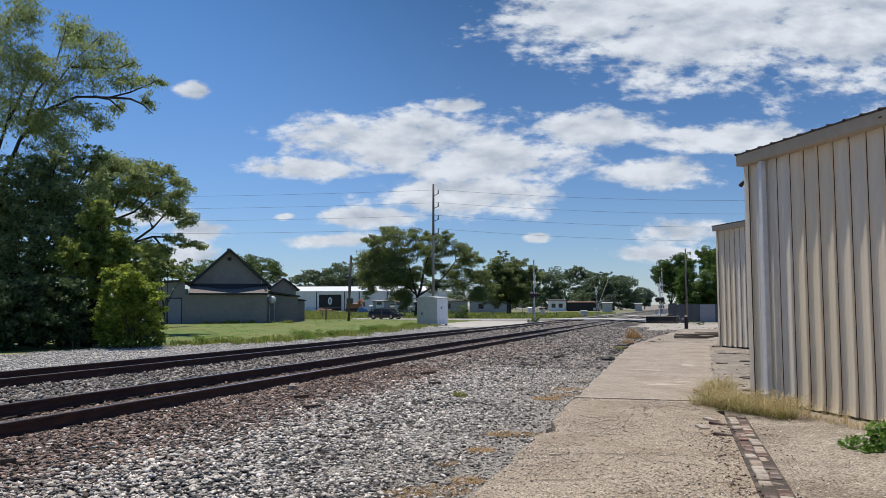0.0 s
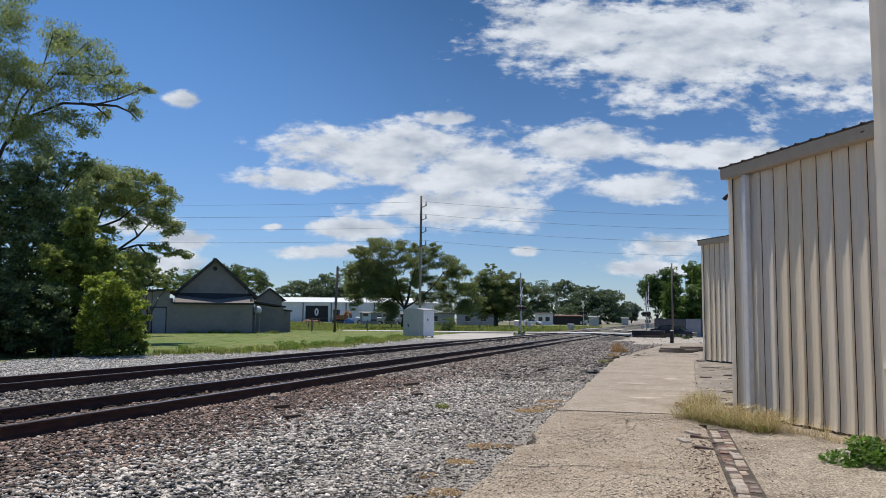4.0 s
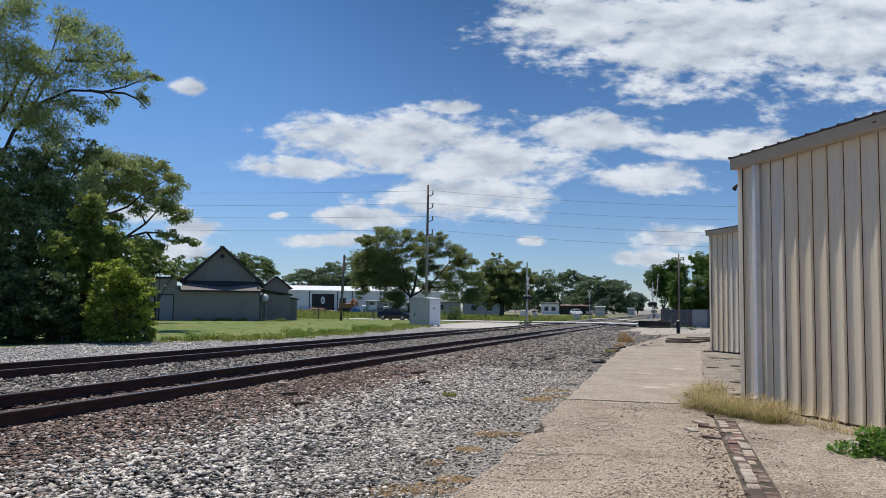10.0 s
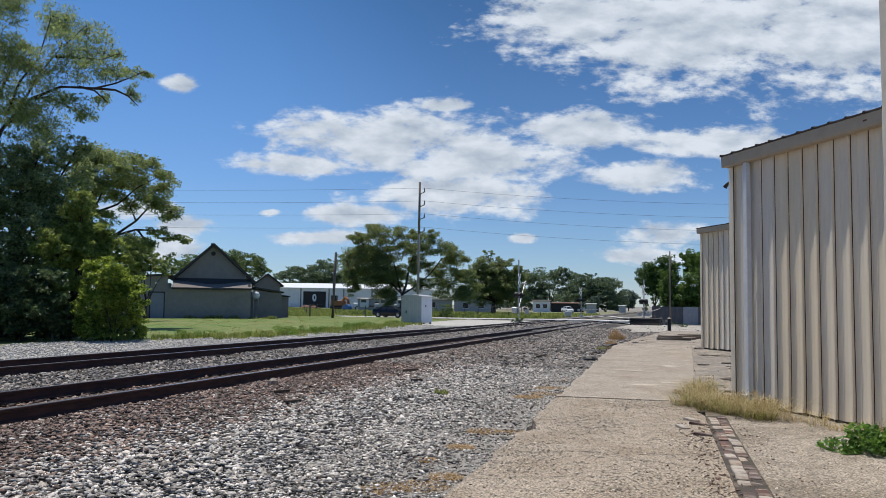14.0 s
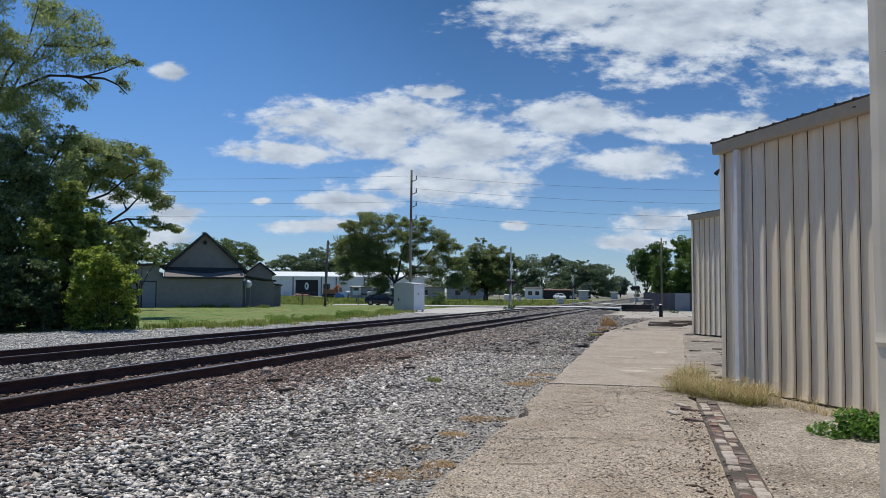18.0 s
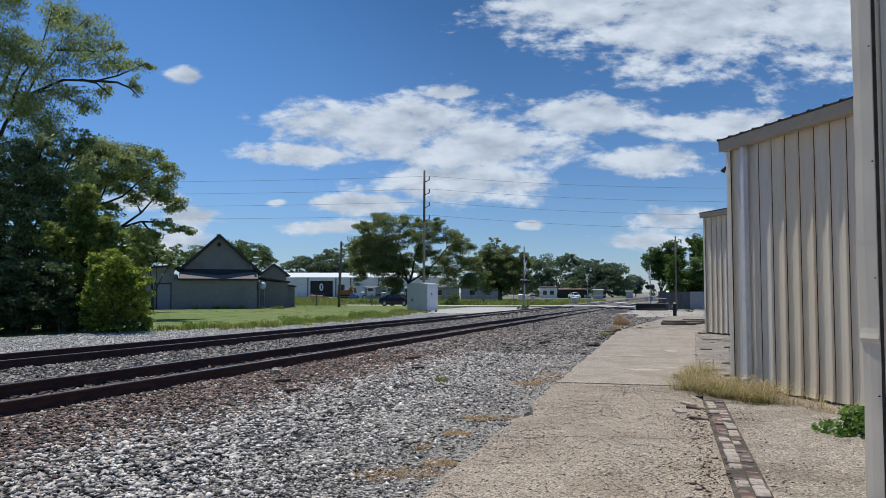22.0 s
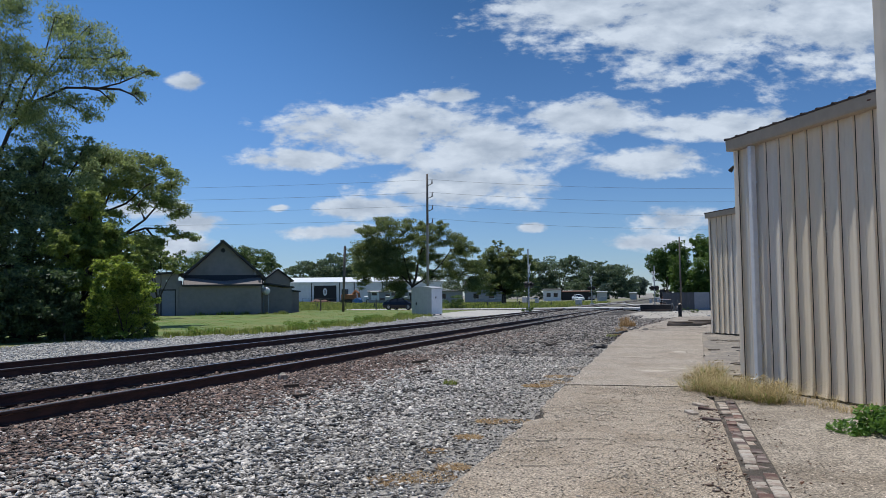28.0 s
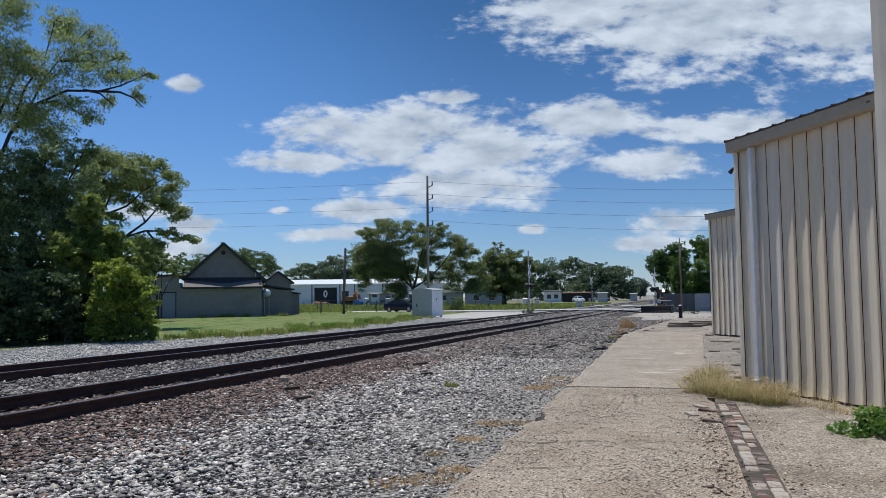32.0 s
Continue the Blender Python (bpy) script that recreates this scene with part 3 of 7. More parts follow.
def make_street():
    xs = np.linspace(-170, 60, 116)
    s = np.linspace(-3.6, 3.6, 6)
    yy = street_y(xs)[:, None] + s[None]
    xx = np.repeat(xs[:, None], 6, 1)
    hump = 0.10 * np.exp(-((xx + 11) / 9.0) ** 2)
    v = np.stack([xx, yy, ground_z(xx, yy) + 0.035 + hump], -1).reshape(-1, 3)
    i = np.arange(len(xs) - 1)[:, None] * 6 + np.arange(5)[None]
    q = np.stack([i, i + 6, i + 7, i + 1], -1).reshape(-1, 4)
    tagged(new("road", sheet_mesh("road", v, q, ASPHALT)), "pale worn asphalt street crossing the railway", "road", kind="structure")


make_street()
strip("far_road", lambda y: -24.0, lambda y: 40.0, np.linspace(136, 144, 6), ASPHALT, 0.03, "pale asphalt street beyond the crossing", "road", steps=12)


# ---- railway ----
RAIL_X = (-7.82, -9.33, -12.81, -14.32)
RAIL_PROFILE = ((-0.068, -0.17), (0.068, -0.17), (0.068, -0.158), (0.012, -0.140), (0.009, -0.048), (0.035, -0.036), (0.036, -0.006), (0.028, 0.0),
                (-0.028, 0.0), (-0.036, -0.006), (-0.035, -0.036), (-0.009, -0.048), (-0.012, -0.140), (-0.068, -0.158))


def rail_z(y, near=False):
    return 0.134 - 0.0029 * min(y, 110.0) - (float(railway_fall(y)) if near else 0.0)


def make_tracks():
    tie = box(-1.3, 1.3, -0.115, 0.115, -0.17, 0.0, 0.008)
    tie_mesh = bpy.data.meshes.new("tie")
    tie.to_mesh(tie_mesh)
    tie.free()
    tie_mesh.materials.append(TIE)
    plate = bpy.data.meshes.new("tie_plate")
    b = box(-0.17, 0.17, -0.09, 0.09, 0, 0.015)
    for k in (-0.12, 0.12):
        box(k - 0.012, k + 0.012, -0.06, -0.036, 0.015, 0.04, bm=b)
    b.to_mesh(plate)
    b.free()
    plate.materials.append(RAIL_SIDE)
    stops = (-30.0, 0.0, 30.0, 60.0, 110.0, 125.0, 140.0, 155.0, 170.0, 185.0, 205.0, 700.0)
    for pair, label in (((0, 1), "railway track with rusty dark rails on timber ties beside the platform"), ((2, 3), "second railway track with rusty rails on timber ties beside the lawn")):
        mid = (RAIL_X[pair[0]] + RAIL_X[pair[1]]) / 2
        track = thing("railway_track", pose(mid, 0, 0), label, "railway track", "railway tracks")
        for k in pair:
            x = RAIL_X[k] - mid
            bm, top = bmesh.new(), bmesh.new()
            rings = [[bm.verts.new((x + a, y, rail_z(y, pair[0] == 0) + c)) for a, c in RAIL_PROFILE] for y in stops]
            n = len(RAIL_PROFILE)
            for r0, r1 in zip(rings, rings[1:]):
                for i in range(n):
                    bm.faces.new((r0[i], r0[(i + 1) % n], r1[(i + 1) % n], r1[i]))
            r = part("rail", bm, RAIL_SIDE, track)
            lines = [[top.verts.new((x + a, y, rail_z(y, pair[0] == 0) + c)) for a, c in ((-0.03, -0.001), (-0.026, 0.0025), (0.026, 0.0025), (0.03, -0.001))] for y in stops]
            for r0, r1 in zip(lines, lines[1:]):
                for i in range(3):
                    top.faces.new((r0[i], r0[i + 1], r1[i + 1], r1[i]))
            part("rail_head", top, RAIL_TOP, r, "polished running surface")
        y, i = -8.0, 0
        far = bmesh.new()
        while y < 88:
            z = rail_z(y) - 0.187 + random.uniform(-0.012, 0.006)
            if i < 130:
                t = piece("tie", tie_mesh, track, pose(random.uniform(-0.06, 0.06), y, z, 0, 0, random.uniform(-1.2, 1.2)))
                if i < 60:
                    for k in pair:
                        piece("tie_plate", plate, t, pose(RAIL_X[k] - mid, 0, 0.001))
            else:
                box(-1.3, 1.3, y - 0.115, y + 0.115, z - 0.1, z, bm=far)
            y += 0.53 + random.uniform(-0.03, 0.03)
            i += 1
        ob = part("far_ties", far, TIE, track)
        ob["kind"] = "stuff"
    # timber and rubber panels of the crossing
    panel = thing("crossing_panels", pose(0, 0, 0), "pale worn concrete panels between the rails at the street crossing", "crossing panel", kind="structure")
    for a, b in ((-7.70, -6.2), (-9.20, -7.95), (-12.68, -9.46), (-14.19, -12.94), (-15.9, -14.45)):
        for j in range(3):
            y0 = float(street_y((a + b) / 2)) - 3.6 + j * 2.4
            z = rail_z(min(y0, 96))
            part("panel", box(a, b, y0 + 0.02, y0 + 2.38, z - 0.16, z - 0.004, 0.01), ASPHALT, panel)


make_tracks()


# ---- platform ----
def brick_x(y):
    """Where the brick edging starts, along the platform."""
    return 0.23 + (11.1 - y) * 0.033


def make_platform():
    plat = thing("platform", pose(0, 0, 0), "old cracked tan concrete platform with open joints", "platform", kind="structure")
    cuts = (-4.0, 3.0, 13.0, 24.0, 32.4)
    for i, (y0, y1) in enumerate(zip(cuts, cuts[1:])):
        b = bmesh.new()
        n = 27
        left = [(edge_x(y0 + 0.009 + (y1 - y0 - 0.018) * k / (n - 1)) + random.uniform(-0.035, 0.035), y0 + 0.009 + (y1 - y0 - 0.018) * k / (n - 1)) for k in range(n)]
        right = []
        for k in range(n):
            y = y1 - 0.009 - (y1 - y0 - 0.018) * k / (n - 1)
            right.append(((brick_x(y) - 0.03 if y < 11.6 else 0.10) + random.uniform(-0.015, 0.015), y))
        if i == 1:
            left[-9] = (left[-9][0] + 0.10, left[-9][1])
            left[-10] = (left[-10][0] + 0.16, left[-10][1])
        prism(left + right, -0.24, 0.0, "Z", b)
        bmesh.ops.recalc_face_normals(b, faces=b.faces)
        top = [f for f in b.faces if f.normal.z > 0.9]
        bmesh.ops.bevel(b, geom=[e for e in top[0].edges], offset=0.012, segments=2, affect="EDGES")
        part("slab", b, CONCRETE, plat, m=pose(0, 0, (0.0, -0.004, 0.004, -0.006)[i], 0, 0, 0))
    part("joint_soil", box(-1.7, 0.05, -4, 32.4, -0.25, -0.03), CRACK_AND_GAP_SHADE, plat)
    # crooked cracks across the slabs, laid in dirt
    for x0, y0, x1, y1, w in ((-2.0, 7.9, 0.0, 8.4, 0.010), (-0.9, 8.2, 0.1, 7.6, 0.008), (-1.9, 15.1, -0.2, 14.6, 0.016), (-0.9, 16.0, 0.0, 15.2, 0.014), (-1.6, 5.6, -0.3, 5.2, 0.007),
                              (-2.1, 18.7, -0.3, 18.3, 0.02), (-2.2, 22.2, 0.0, 21.8, 0.02), (-0.5, 10.3, 0.15, 11.6, 0.009), (-2.3, 26.2, 0.0, 26.0, 0.025),
                              (-1.7, 13.4, -1.2, 15.0, 0.012), (-1.2, 15.0, -1.5, 17.2, 0.012), (-0.9, 14.8, -0.2, 16.6, 0.014), (-1.9, 16.9, -0.7, 17.3, 0.016), (-0.7, 17.3, 0.05, 16.9, 0.016), (-1.4, 19.6, -0.1, 20.3, 0.018), (-2.0, 10.4, -0.9, 10.1, 0.008), (-0.9, 10.1, -0.3, 10.8, 0.007), (-1.9, 6.6, -0.9, 6.9, 0.006)):
        n = 14
        b = bmesh.new()
        pts, lo, hi = [], [], []
        for k in range(n + 1):
            s = k / n
            x, y = x0 + (x1 - x0) * s, y0 + (y1 - y0) * s + 0.16 * (noise.noise(Vector((s * 5, x0, y0))))
            h = 1.6 * w * (0.4 + abs(noise.noise(Vector((s * 9, y0, 3)))))
            lo.append(b.verts.new((x, y - h, 0.004)))
            hi.append(b.verts.new((x, y + h, 0.004)))
        for k in range(n):
            b.faces.new((lo[k], lo[k + 1], hi[k + 1], hi[k]))
        part("crack", b, CRACK_AND_GAP_SHADE, plat)
    for px, py, rx, ry in ((-0.75, 15.5, 0.34, 0.16), (-0.35, 16.1, 0.22, 0.12), (-1.35, 18.8, 0.38, 0.2), (-0.45, 20.6, 0.2, 0.34), (-1.0, 21.4, 0.3, 0.14)):
        rim = [(px + rx * math.cos(a) * (1 + 0.8 * noise.noise(Vector((math.cos(a) * 1.5, math.sin(a) * 1.5, py)))), py + ry * math.sin(a) * (1 + 0.8 * noise.noise(Vector((math.sin(a) * 2, math.cos(a) * 2, px))))) for a in (2 * math.pi * k / 22 for k in range(22))]
        part("cement_patch", prism(rim, -0.01, 0.006, "Z"), PATCH, plat, "pale cement patch")
    apron = bmesh.new()
    prism(((0.20, -5), (9, -5), (30, 20), (30, 52), (-1.2, 52), (-2.4, 36), (-2.55, 32.4), (0.08, 32.4), (0.08, 12), (0.20, 12)), -0.3, -0.018, "Z", apron)
    alone("pavement", apron, APRON, "old grey-tan concrete apron, pitted and stained", "pavement", kind="structure")
    r = random.Random(12)
    left = [(0.16 + 0.10 * math.sin(k * 0.9) + r.uniform(-0.05, 0.05), 14.2 + k * 0.8) for k in range(23)]
    right = [(0.45 + max(0.0, (y - 15.0)) * 0.09 + r.uniform(-0.1, 0.1), y) for _, y in reversed(left)]
    alone("dirt_strip", prism(left + right, -0.02, -0.012, "Z"), WORN, "worn grey-brown strip of dirt and broken paving", "dirt", kind="structure")
    crust = thing("broken_paving", pose(0, 0, 0), "broken dark edges of old paving between the steel buildings", "rubble")
    for k in range(34):
        x, y = r.uniform(0.05, 1.3), r.uniform(14.5, 31.0)
        a, n = r.uniform(0.06, 0.24), 7
        rim = [(x + a * math.cos(6.283 * i / n) * r.uniform(0.6, 1.3), y + 1.3 * a * math.sin(6.283 * i / n) * r.uniform(0.6, 1.3)) for i in range(n)]
        part("slab_piece", prism(rim, -0.03, r.uniform(-0.008, 0.014), "Z"), (WORN, APRON, WORN, TIE)[k % 4], crust)
    # worn brick edging
    edging = thing("brick_edging", pose(0, 0, 0), "double row of worn red bricks smeared with cement", "brick edging", kind="structure")
    mesh = {}
    for key, material in (("red", BRICK_RED), ("pale", BRICK_PALE)):
        b = box(-0.0505, 0.0505, -0.1, 0.1, -0.06, 0.0, 0.006)
        me = bpy.data.meshes.new("brick")
        b.to_mesh(me)
        b.free()
        me.materials.append(material)
        mesh[key] = me
    part("joint_soil", prism(((brick_x(2.4) - 0.03, 2.4), (brick_x(2.4) + 0.23, 2.4), (brick_x(11.5) + 0.23, 11.5), (brick_x(11.5) - 0.03, 11.5)), -0.1, -0.009, "Z"), SOIL, edging)
    for row in range(2):
        y = 2.6 + 0.1 * row
        while y < 11.3:
            key = "pale" if math.sin(y * 1.9 + row * 2.4) + random.uniform(-0.9, 0.9) > 0.1 else "red"
            if random.random() > 0.05:
                piece("brick", mesh[key], edging, pose(brick_x(y) + 0.055 + row * 0.106 + random.uniform(-0.006, 0.006), y, 0.006 + random.uniform(-0.018, 0.008),
                                                    random.uniform(-2, 2), random.uniform(-3, 3), 1.9 + random.uniform(-3, 3)))
            y += 0.209
    for k, (bx, by, turn) in enumerate(((0.10, 10.55, 62), (-0.08, 10.2, 25), (0.14, 9.7, 84), (0.02, 10.9, 40))):
        piece("brick", mesh["pale" if k % 2 else "red"], edging, pose(bx, by, 0.022, 4, 3, turn))


make_platform()

# ---- sheet-steel buildings, set askew to the railway ----
ASKEW = Matrix(((0.5, 0.8660, 0, 0), (-0.8660, 0.5, 0, 0), (0, 0, 1, 0), (0, 0, 0, 1)))
RIB = 0.3048


def panel_mesh(ribs, z0, z1, bent=0.0):
    """A sheet with raised ribs, outside towards -y: a long shoulder, a narrow crest, a steep drop and an added open
    slit that shows dark like the shaded rib side; its foot curls and buckles.
    """
    outline, joints = [], []
    for k in range(ribs):
        s = k * RIB
        outline += [(s, 0), (s + 0.062, 0), (s + 0.067, -0.004), (s + 0.078, -0.004), (s + 0.083, 0), (s + 0.110, 0), (s + 0.178, -0.011), (s + 0.242, -0.032), (s + 0.272, -0.035), (s + 0.279, -0.0065), (s + 0.285, 0.010), (s + 0.287, 0)]
        joints.append(len(outline) - 3)
    outline.append((ribs * RIB, 0))
    levels = [z0, z0 + 0.05, z0 + 0.13, z0 + 0.3, z0 + 0.6, z0 + 1.1, (z0 + z1) / 2, z1]
    fade = (1.0, 0.62, 0.3, 0.12, 0.05, 0.02, 0, 0)
    verts, faces = [], []
    for j, z in enumerate(levels):
        for i, (s, d) in enumerate(outline):
            wave = noise.noise(Vector((s * 3.1, bent * 300, z * 1.3)))
            curl = bent * fade[j] * (0.7 + 1.3 * wave + 0.8 * (d < -0.02))
            verts.append((s + 0.25 * curl * wave, d - curl + 0.0035 * wave * (0 < j < 7), z + (1.6 * bent * noise.noise(Vector((s * 4.0, bent * 200, 5))) if j == 0 else 0)))
    n = len(outline)
    for j in range(len(levels) - 1):
        for i in range(n - 1):
            if i not in joints:
                faces.append((j * n + i, j * n + i + 1, (j + 1) * n + i + 1, (j + 1) * n + i))
    return mesh_of("wall_panel", verts, faces, TAN)


def steel_building(x, y, length, depth, height, label, spout, hit=0.25):
    b = thing("metal_building", Matrix.Translation((x, y, 0)) @ ASKEW, label, "metal building", "sheet-steel buildings along the platform")
    z0 = 0.03
    count = int(length / (3 * RIB))
    first = 0.144
    for i in range(count):
        piece("wall_panel", panel_mesh(3, z0 + random.uniform(-0.015, 0.02), height - 0.05, 0.008 + 0.014 * random.random()), b, pose(first + i * 3 * RIB, 0, 0))
    end = first + count * 3 * RIB
    part("end_wall", box(0.0, 0.03, 0.02, depth, z0, height, 0.0), TAN, b)
    part("end_wall", box(end - 0.03, end, 0.02, depth, z0, height, 0.0), TAN, b)
    part("back_wall", box(0.0, end, depth, depth + 0.03, z0, height), TAN, b)
    # near-black liner behind the rib slits stands for the ribs' shaded sides
    part("wall_liner", box(0.03, end - 0.03, 0.06, 0.08, z0, height), CRACK_AND_GAP_SHADE, b)
    part("base_sill", box(0.02, end - 0.02, 0.004, 0.2, -0.12, z0 + 0.03), CRACK_AND_GAP_SHADE, b)
    part("corner_strip", box(0.070, first + 0.002, 0.0, 0.004, z0, height - 0.05), TAN, b)
    # corner trim, creased and dented near the ground
    trim = bmesh.new()
    w = 0.062
    rows = []
    for k in range(181):
        z = z0 - 0.06 + (height - z0 + 0.02) * k / 180
        # a fold a little below eye level, where the trim was hit: pushed in above it, a thin lip over it, torn back below
        above, below = z >= 1.215, 1 / (1 + math.exp((z - 1.21) * 150))
        dent = hit * (0.006 * math.exp(-((z - 1.30) / 0.13) ** 2) * above + 0.010 * below + 0.004 * math.exp(-((z - 2.0) / 0.04) ** 2) + 0.004 * noise.noise(Vector((z * 6.0, x, 1))) * (z < 1.5))
        lip = hit * (-0.006 * max(0.0, 1 - (z - 1.215) / 0.03) * above + 0.005 * below + 0.006 * noise.noise(Vector((z * 4.0, y, 7))) * (z < 1.6))
        rows.append([trim.verts.new((px + (dent if px < 0.05 else 0.2 * dent) + 0.002 * noise.noise(Vector((k * 0.1, px * 9, x))), py + (lip if py < 0 else 0) + 0.003 * noise.noise(Vector((k * 0.13, py * 9, y))), z))
                     for px, py in ((-0.045, 0.13), (-0.045, -0.042), (0.0, -0.044), (0.035, -0.042), (w, -0.040), (w, 0.03))])
    for r0, r1 in zip(rows, rows[1:]):
        for k in range(5):
            trim.faces.new((r0[k], r0[k + 1], r1[k + 1], r1[k]))
    part("corner_trim", trim, TRIM_PALE, b, smooth=False)
    # solid near-black strip: the shadow gap beside the trim, put into colour
    part("seam", box(w + 0.001, w + 0.0028, -0.036, -0.02, z0, height - 0.06), CRACK_AND_GAP_SHADE, b, "near-black strip standing for the shadow gap")
    for k in range(6):
        part("screw", tube([(w - 0.010, -0.045, 0.52 + k * 0.47), (w - 0.010, -0.036, 0.52 + k * 0.47)], [0.0025, 0.004], 6), RAIL_SIDE, b)
    # eave: box fascia with the ends of the roof ribs on it
    fascia = prism(((-0.158, height - 0.125), (-0.15, height - 0.15), (-0.02, height - 0.15), (-0.02, height + 0.012), (-0.165, height + 0.012)), -0.06, end, "X")
    part("fascia", fascia, TAN_TRIM, b, "tan box fascia, rust-marked")
    part("rust_mark", box(2.96, 3.03, -0.165, -0.15, height - 0.075, height - 0.05, 0.006), RUST, b, "rust-eaten spot on the fascia")
    slope = 0.09
    roof = prism(((-0.178, height + 0.014), (depth + 0.2, height + 0.014 + slope * depth), (depth + 0.2, height + 0.045 + slope * depth), (-0.178, height + 0.034)), -0.075, end + 0.1, "X")
    r = part("roof", roof, ROOF_STEEL, b)
    rib = prism(((-0.03, 0), (0.03, 0), (0.012, 0.018), (-0.012, 0.018)), -0.188, depth + 0.2)
    rib_mesh = bpy.data.meshes.new("roof_rib")
    rib.to_mesh(rib_mesh)
    rib.free()
    rib_mesh.materials.append(ROOF_STEEL)
    k = -0.04
    while k < end:
        piece("roof_rib", rib_mesh, r, Matrix.Translation((k, 0, height + 0.036 + 0.010)) @ Matrix.Rotation(math.atan(slope), 4, "X"))
        k += RIB
    if spout:
        s = part("downspout", box(spout, spout + 0.085, -0.125, -0.046, 0.10, height - 0.155, 0.008), WHITE_TRIM, b, "white painted downspout")
        for z in (0.6, 1.9, 3.0):
            part("strap", box(spout - 0.012, spout + 0.097, -0.05, -0.036, z, z + 0.025), WHITE_TRIM, s)
        part("elbow", box(spout, spout + 0.085, -0.23, -0.046, 0.06, 0.15, 0.012), WHITE_TRIM, s)
    return b


north = steel_building(0.45, 29.9, 14.0, 14, 4.09, "tall tan ribbed-steel building with dented foot", 0)
middle = steel_building(0.667, 13.44, 8.0, 16, 3.71, "tan ribbed-steel building with white downspout and rust-marked fascia", 0.445)
near = steel_building(0.829, 3.74, 12.0, 16, 3.75, "tan steel building with a dented corner trim", 0, 1.0)


def flood_lamp():
    lamp = thing("wall_lamp", Matrix.Translation((0.667, 13.44, 0)) @ ASKEW @ pose(-0.045, 0.06, 3.37), "small dark floodlight on a bracket at the eave", "wall lamp")
    part("bracket", tube([(0.02, 0, 0), (-0.05, 0, 0.012), (-0.10, -0.03, -0.01), (-0.13, -0.04, -0.035)], [0.009] * 4, 6), BLACK, lamp)
    part("lamp_head", tube([(-0.115, -0.03, -0.015), (-0.14, -0.045, -0.045), (-0.175, -0.06, -0.085)], [0.016, 0.028, 0.036], 10), BLACK, lamp)


flood_lamp()

# ---- grey house, front square to the view, on its own axes: u to the right, v away ----
HOUSE = Matrix(((0.843, -0.537, 0, 0), (0.537, 0.843, 0, 0), (0, 0, 1, 0), (0, 0, 0, 1)))


def make_house():
    h = thing("house", HOUSE, "grey painted block house with steep front gable and lean-to", "house")
    g = 0.02
    part("lean_to_wall", box(-2.81, 3.70, 70.0, 70.2, g, 2.50), GREY_SIDING, h)
    part("lean_to_wall", box(3.50, 3.70, 70.2, 73.0, g, 2.9), GREY_SIDING, h)
    part("lean_to_wall", box(-2.81, -2.61, 70.2, 73.0, g, 2.9), GREY_SIDING, h)
    roof = prism(((69.75, 2.46), (71.52, 3.12), (71.52, 3.20), (69.75, 2.54)), -2.45, 3.78, "X")
    r = part("lean_to_roof", roof, SHINGLE, h, "brown-grey shingle pent roof")
    part("fascia", box(-2.5, 3.8, 69.70, 69.78, 2.40, 2.56), GREY_TRIM, r)
    # dark sagging strip on the pent roof: the gable's shadow put into shape
    for k in range(16):
        u = -2.34 + k * 0.38
        s = math.sin(math.pi * (k + 0.5) / 16)
        zb = 3.28 - 0.13 - 0.27 * s * s
        vb = 69.75 + (zb - 2.54) / 0.373 - 0.06
        part("flashing", prism(((71.49, 3.36), (71.49, 3.28), (vb, zb), (vb, zb + 0.03)), u, u + 0.378, "X"), GREY_TRIM, r)
    gable = prism(((-2.12, 3.0), (3.66, 3.0), (3.66, 3.32), (0.69, 6.05), (-2.12, 3.45)), 71.5, 71.7)
    part("gable_wall", gable, GREY_SIDING, h)
    part("side_wall", box(3.46, 3.66, 71.7, 84.0, g, 3.4), GREY_SIDING, h)
    part("side_wall", box(-2.12, -1.92, 71.7, 84.0, g, 3.4), GREY_SIDING, h)
    part("back_wall", prism(((-2.12, g), (3.66, g), (3.66, 3.3), (0.69, 6.05), (-2.12, 3.4)), 83.8, 84.0), GREY_SIDING, h)
    for side in (1, -1):
        eave = (4.10, 2.98) if side > 0 else (-2.55, 3.14)
        outline = [eave, (0.69, 6.10), (0.69, 6.27), (eave[0] + side * 0.10, eave[1] + 0.08)]
        part("roof", prism(outline, 71.1, 84.3), SHINGLE, h)
        rake = [(eave[0], eave[1] - 0.02), (0.69, 6.08), (0.69, 6.30), (eave[0] + side * 0.14, eave[1] + 0.10)]
        part("rake_board", prism(rake, 71.02, 71.1), GREY_TRIM, h)
    vent = part("gable_vent", tube([(0.67, 71.47, 5.42), (0.67, 71.51, 5.42)], [0.19, 0.19], 20), GREY_TRIM, h)
    part("vent_ring", tube([(0.67, 71.44, 5.42), (0.67, 71.48, 5.42)], [0.11, 0.11], 16), BLACK, vent)
    part("ridge_cap", box(0.45, 0.58, 71.0, 71.2, 6.08, 6.26), GREY_TRIM, h)
    # left wing
    part("wing_wall", prism(((-5.9, g), (-2.82, g), (-2.82, 3.50), (-5.9, 3.24)), 70.02, 70.22), GREY_SIDING, h)
    part("wing_wall", box(-5.9, -5.7, 70.22, 80, g, 3.2), GREY_SIDING, h)
    part("corner_board", box(-3.0, -2.80, 69.94, 70.02, g, 3.46), GREY_SIDING, h)
    part("wing_roof", prism(((-6.2, 3.20), (-2.5, 3.52), (-2.5, 3.68), (-6.2, 3.36)), 69.7, 80.2), GREY_TRIM, h)
    d = part("door", box(-4.06, -3.06, 69.97, 70.02, 0.06, 2.10), DOOR_GREY, h, "blue-grey flush door")
